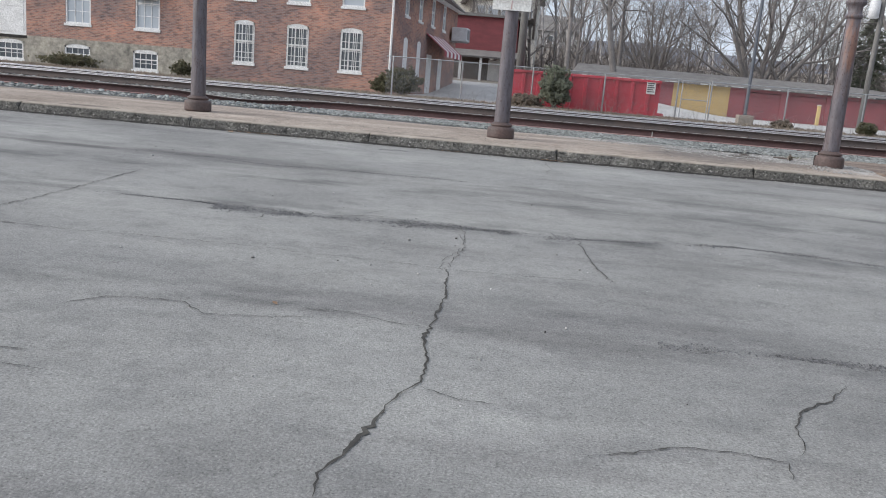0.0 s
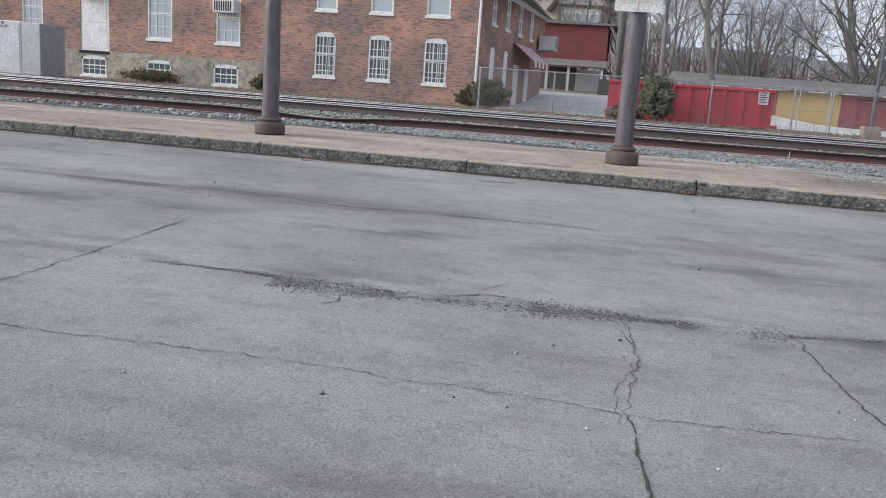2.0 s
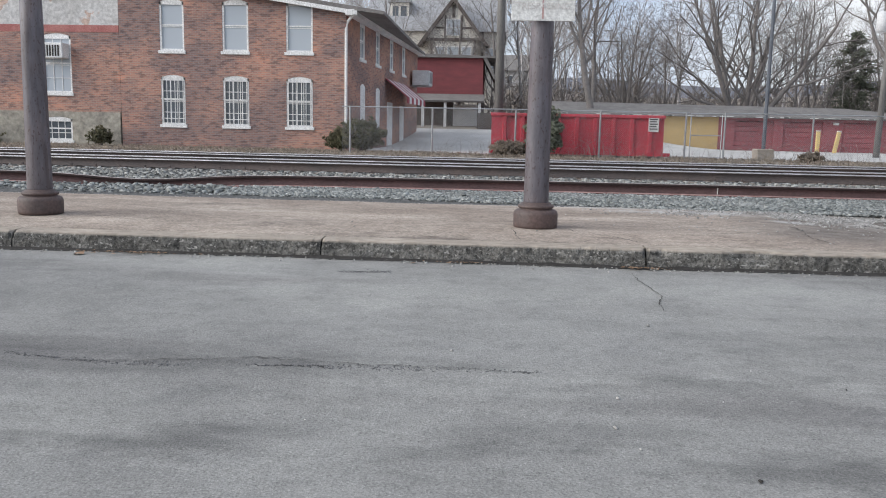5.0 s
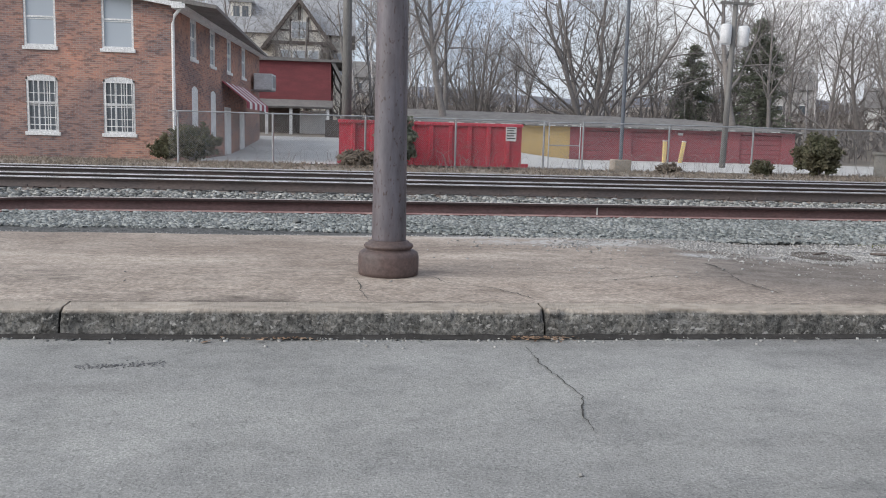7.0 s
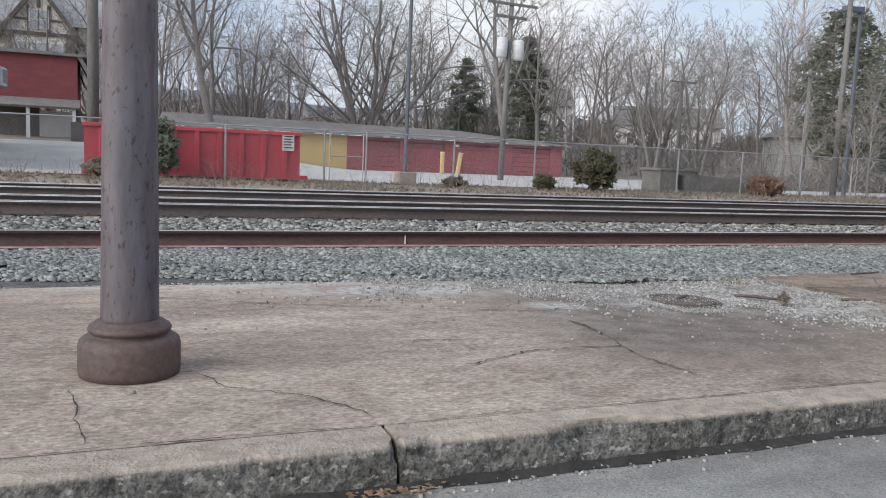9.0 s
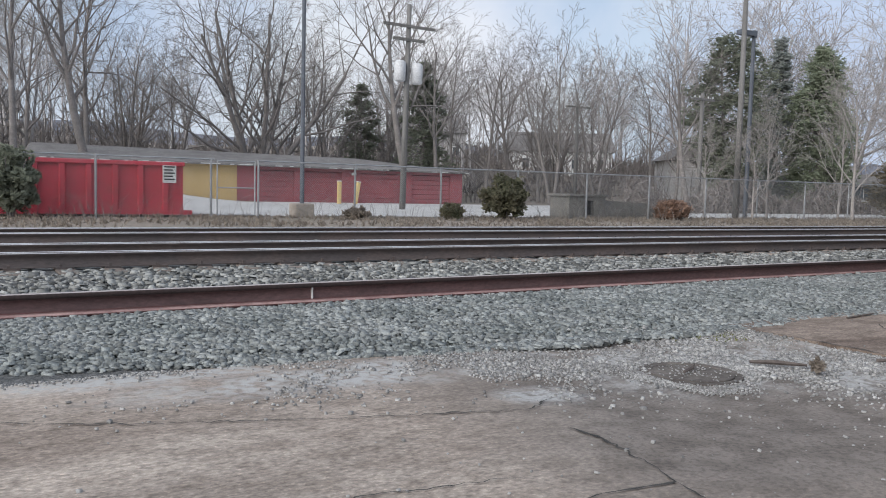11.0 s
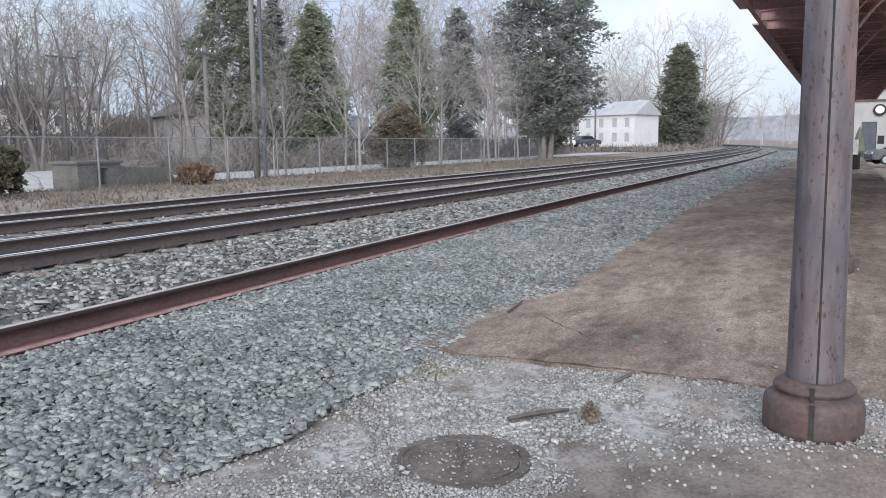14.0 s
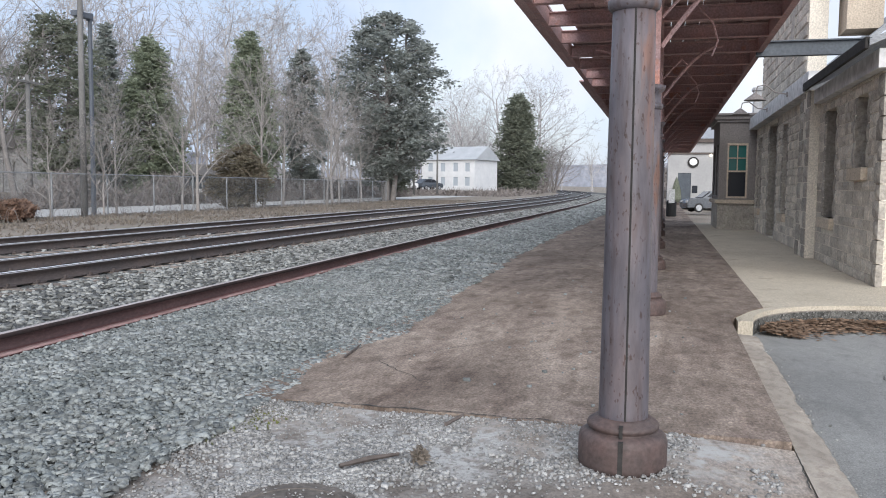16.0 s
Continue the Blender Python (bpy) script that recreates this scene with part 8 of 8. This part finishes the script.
v, f = pebbles(np.stack([x, y, plat_z(x, y) - 0.09 * smooth01(17.2, 18.2, y) + 0.006], 1)[k], 0.0085, r, 0.6)
raw("limestone_chips", v, f, LIMESTONE, label="pale stone chips along the ragged platform edge", category="stones", kind="stuff")
strew("stray_stones", 260, 4.2, 15.1, 1.3, 0.6, 0.005, LIMESTONE, "small pale chips scattered over the broken concrete", plat_z, lambda x, y: (y > 13.9) & (y < 17.2) & (x < 6.1))
strew("stray_stones", 110, 3.0, 15.6, 4.0, 0.9, 0.007, LIMESTONE, "scattered pale stones on the platform", plat_z, lambda x, y: (y > 13.9) & (y < 17.2) & (x < 6.1))
strew("stray_stones", 160, 9.5, 15.6, 2.4, 1.2, 0.010, STONE, "scattered small stones on the platform slabs", lambda x, y: np.full_like(x, PLAT + 0.014), lambda x, y: (y > 13.9) & (y < 17.2) & (x > 6.3) & (x < 20))
# grit, pebbles and dark trash in the gutter along the kerb
x = r.uniform(-16, 10.8, 1500)
y = KERB_Y - np.abs(r.normal(0, 0.045, 1500)) - 0.01
v, f = pebbles(np.stack([x, y, lot_crack_z(x, y) + 0.004], 1), 0.010, r, 0.6)
raw("gutter_grit", v, f, STONE_DARK, label="dark grit and pebbles along the kerb foot", category="grit", kind="stuff")
x = r.uniform(-16, 10.8, 120)
y = KERB_Y - np.abs(r.normal(0, 0.12, 120)) - 0.02
v, f = pebbles(np.stack([x, y, lot_crack_z(x, y) + 0.005], 1), 0.012, r, 0.6)
raw("gutter_grit", v, f, LIMESTONE, label="pale pebbles along the kerb foot", category="grit", kind="stuff")
xs_ = np.linspace(-40, 10.9, 500)
gv = []
for xx in xs_:
    w_ = 0.05 + 0.03 * noise.noise((xx * 1.7, 3.0, 0)) + 0.012 * noise.noise((xx * 9, 1, 0))
    gv += [(xx, KERB_Y - 0.010 - max(0.012, w_), float(lot_crack_z(xx, KERB_Y - 0.05)) + 0.004), (xx, KERB_Y - 0.008, float(lot_crack_z(xx, KERB_Y)) + 0.022 + 0.02 * max(0.0, noise.noise((xx * 4, 5.0, 1))))]
raw("gutter_dirt", gv, [(2 * i, 2 * i + 2, 2 * i + 3, 2 * i + 1) for i in range(499)], DARK, label="black dirt line at the kerb foot", category="dirt", kind="structure")
strew("stray_stones", 300, 0.2, 6.5, 4.0, 3.4, 0.005, LIMESTONE, "scattered pale grit on the asphalt", lot_crack_z, lambda x, y: y < 13.2)
strew("stray_stones", 60, 0.2, 6.5, 4.0, 3.4, 0.004, DARK, "scattered dark grit on the asphalt", lot_crack_z, lambda x, y: y < 13.2)


def leaf_pile(name, n, xf, label, size=0.05):
    c = xf(n)
    a = r.uniform(0, 6.28, n)
    L, W = size * r.uniform(0.6, 1.3, n), size * r.uniform(0.35, 0.7, n)
    t1, t2 = r.uniform(-0.5, 0.5, n) * L, r.uniform(-0.4, 0.4, n) * W
    ca, sa = np.cos(a), np.sin(a)
    v = np.stack([np.stack([c[:, 0] + ca * L, c[:, 1] + sa * L, c[:, 2] + np.maximum(t1, -0.002)], 1), np.stack([c[:, 0] - sa * W, c[:, 1] + ca * W, c[:, 2] + np.abs(t2)], 1),
                  np.stack([c[:, 0] - ca * L, c[:, 1] - sa * L, c[:, 2] + np.abs(t1) * 0.5], 1), np.stack([c[:, 0] + sa * W, c[:, 1] - ca * W, c[:, 2] + 0.002 + 0 * t2], 1)], 1).reshape(-1, 3)
    raw(name, v, np.arange(4 * n).reshape(-1, 4), LEAF, label=label, category="leaves", kind="stuff")


def corner_leaves(n):
    a = r.uniform(0.25, 1.9, n)
    d = 1.83 - np.abs(r.normal(0, 0.22, n))
    x = np.where(a < 1.57, LOT_X1 - 1.9 + d * np.sin(a), LOT_X1 - 0.06 - np.abs(r.normal(0, 0.25, n)))
    y = np.where(a < 1.57, 11.53 + d * np.cos(a), 11.53 - (a - 1.57) * 4)
    return np.stack([x, y, lot_z(y) + 0.012 + r.uniform(0.2, 1.0, n) * 0.10 * np.clip((d - 1.3) / 0.45, 0.06, 1)], 1)


leaf_pile("leaf_litter", 2200, corner_leaves, "brown fallen leaves heaped in the kerb corner")
leaf_pile("leaf_litter", 70, lambda n: np.stack([r.normal(0.75, 0.12, n), KERB_Y - 0.04 - np.abs(r.normal(0, 0.05, n)), np.full(n, lot_z(KERB_Y) + 0.014)], 1), "brown leaf fragments at a kerb joint", 0.02)
leaf_pile("leaf_litter", 30, lambda n: np.stack([r.normal(-1.0, 0.13, n), KERB_Y - 0.05 - np.abs(r.normal(0, 0.04, n)), np.full(n, lot_z(KERB_Y) + 0.014)], 1), "brown leaf fragments along the kerb", 0.02)
leaf_pile("leaf_litter", 60, lambda n: np.stack([r.normal(-4.3, 0.25, n), KERB_Y - 0.05 - np.abs(r.normal(0, 0.06, n)), np.full(n, lot_z(KERB_Y) + 0.016)], 1), "brown leaf fragments along the kerb", 0.025)
for x, y, s in ((-1.0, 4.35, 0.035), (-4.75, 13.22, 0.09), (-1.45, 13.3, 0.05)):
    leaf_pile("fallen_leaf", 1, lambda n: np.array([[x, y, float(lot_crack_z(x, y)) + 0.008]]), "single curled brown leaf on the asphalt", s)


def stick(points, rad, label):
    t = thing("timber_scrap", label, "wood scrap", Matrix.Translation(points[0]))
    p0 = Vector(points[0])
    part("stick", tube(bmesh.new(), [Vector(p) - p0 for p in points], rad, 5), TIMBER, t)


stick([(4.33, 16.16, PLAT + 0.0), (4.45, 16.20, PLAT + 0.012), (4.55, 16.28, PLAT + 0.004)], [0.010, 0.014, 0.006], "short dark stick lying on the manhole cover")
stick([(4.98, 16.17, PLAT + 0.012), (5.12, 16.05, PLAT + 0.018), (5.27, 15.92, PLAT + 0.010)], [0.012, 0.018, 0.010], "dark split timber strip lying in the chips")
stick([(5.91, 15.81, PLAT + 0.012), (6.14, 15.75, PLAT + 0.016)], [0.014, 0.012], "dark timber splinter by the slab edge")
stick([(7.6, 17.2, PLAT + 0.02), (8.1, 17.25, PLAT + 0.03)], [0.012, 0.008], "thin broken branch on the slab edge")
# a dry weed in the joint, and moss
shrub(5.17, 15.76, 0.10, 0.05, STRAW, "tuft of dry weed growing in the broken joint", 21, 60, 0.05, z=PLAT)
MOSS = mat("moss", (0.10, 0.12, 0.03), (0.16, 0.17, 0.06), rough=0.95, scale=8, fine=40, bump=0.3, isl=0.3)
for k, (x, y) in enumerate(((5.75, 17.12), (5.5, 17.2), (5.95, 17.1))):
    n = 140
    p = np.stack([r.normal(x, 0.13, n), r.normal(y, 0.08, n), np.full(n, 0.665)], 1)
    v, f = clump_cloud(p, 0.03, 50 + k, -0.8)
    raw("moss_patch", v, f, MOSS, label="small yellow-green moss patch at the ballast edge", category="moss", kind="stuff")

# ---- squared stones of the station walls ----
wall_a = stones(15.62, 21.0, -0.02, EAVE1, [(a - 0.16, z - 0.24, b + 0.16, z1) for a, z, b, z1 in OPEN1], 0.225, 0.22, 0.6, 1)
masters = [part("stone", rough_block(w, h, 0.028, i), STONE_WALL, st) for i, (w, h) in enumerate(((0.3, 0.22), (0.4, 0.22), (0.5, 0.22), (0.35, 0.22), (0.45, 0.22)))]
for i, m_ in enumerate(masters):
    a, z0, b, z1 = wall_a[i]
    m_.matrix_basis = Matrix.Translation((a, -0.055, z0)) @ Matrix.Diagonal(((b - a) / (0.3, 0.4, 0.5, 0.35, 0.45)[i], 1, (z1 - z0) / 0.22, 1))
for i, (a, z0, b, z1) in enumerate(wall_a[5:300]):
    j = i % 5
    again(masters[j], "stone", Matrix.Translation((a, -0.055, z0)) @ Matrix.Diagonal(((b - a) / (0.3, 0.4, 0.5, 0.35, 0.45)[j], 1, (z1 - z0) / 0.22, 1)), st)


def joined_stones(cells, y, material, name, parent, label):
    tmp = bmesh.new()
    rr = random.Random(8)
    for a, z0, b, z1 in cells:
        g, d = 0.012, rr.uniform(0.015, 0.04)
        q = [tmp.verts.new(p) for p in ((a + g, y, z0 + g), (b - g, y, z0 + g), (b - g, y, z1 - g), (a + g, y, z1 - g))]
        t_ = [tmp.verts.new(p) for p in ((a + g + 0.03, y + d, z0 + g + 0.03), (b - g - 0.03, y + d * rr.uniform(0.6, 1), z0 + g + 0.03), (b - g - 0.03, y + d, z1 - g - 0.03), (a + g + 0.03, y + d * rr.uniform(0.6, 1), z1 - g - 0.03))]
        tmp.faces.new(t_)
        for i in range(4):
            tmp.faces.new((q[i], q[(i + 1) % 4], t_[(i + 1) % 4], t_[i]))
    bmesh.ops.recalc_face_normals(tmp, faces=tmp.faces[:])
    return tagged(part(name, tmp, material, parent, label), kind="stuff")


joined_stones(wall_a[300:], -0.055, STONE_WALL, "upper_stone", st, "squared rubble stones")
joined_stones(stones(22.4, 34.2, -0.02, EAVE2, [(a - 0.15, z - 0.24, b + 0.15, z1) for a, z, b, z1 in OPEN2], 0.24, 0.25, 0.65, 2), -0.058, STONE_WALL, "far_stone", st, "squared rubble stones")
joined_stones([c for c in stones(23.25, 32.95, EAVE2 + 0.45, 10.4, [], 0.26, 0.3, 0.7, 3) if abs((c[0] + c[2]) / 2 - 28.1) < (5.0 if c[3] < 6.6 else (10.4 - c[3]) * 1.2)], -0.058, STONE_WALL, "gable_stone", st, "squared rubble stones")
# dark quoins at the corner, the pier and round openings
q_r = random.Random(6)
quoin = None
for x0, y_, top, wid in ((15.36, -0.05, EAVE1, 0.42), (21.0, 0.165, EAVE2, 0.62), (21.75, 0.165, EAVE2, 0.62)):
    z = -0.02
    i = 0
    while z < top - 0.12:
        h = min(q_r.uniform(0.26, 0.42), top - z)
        w_ = wid * (1.0 if i % 2 else 0.68)
        xx = x0 if x0 < 21.5 else x0 + wid - w_
        m_ = Matrix.Translation((xx, y_, z)) @ Matrix.Diagonal((w_ / 0.5, 1, h / 0.34, 1))
        if quoin is None:
            quoin = part("quoin", rough_block(0.5, 0.34, 0.045, 99), QUOIN, st, "dark corner stone")
            quoin.matrix_basis = m_
        else:
            again(quoin, "quoin", m_, st)
        z += h
        i += 1
for a, z0, b, z1 in OPEN1 + OPEN2:
    for xx in (a - 0.16, b):
        z = z0
        while z < z1 - 0.1:
            h = min(q_r.uniform(0.3, 0.5), z1 - z)
            again(quoin, "quoin", Matrix.Translation((xx, -0.055, z)) @ Matrix.Diagonal((0.16 / 0.5, 1, h / 0.34, 1)), st)
            z += h
# end wall stones facing the drive
end = joined_stones(stones(0.0, 7.4, -0.1, EAVE1, [], 0.23, 0.25, 0.6, 5), 0, STONE_WALL, "end_stone", st, "squared rubble stones")
end.matrix_basis = pose(15.37, -0.56, 0, 0, 0, 90) @ Matrix.Scale(-1, 4, (1, 0, 0))
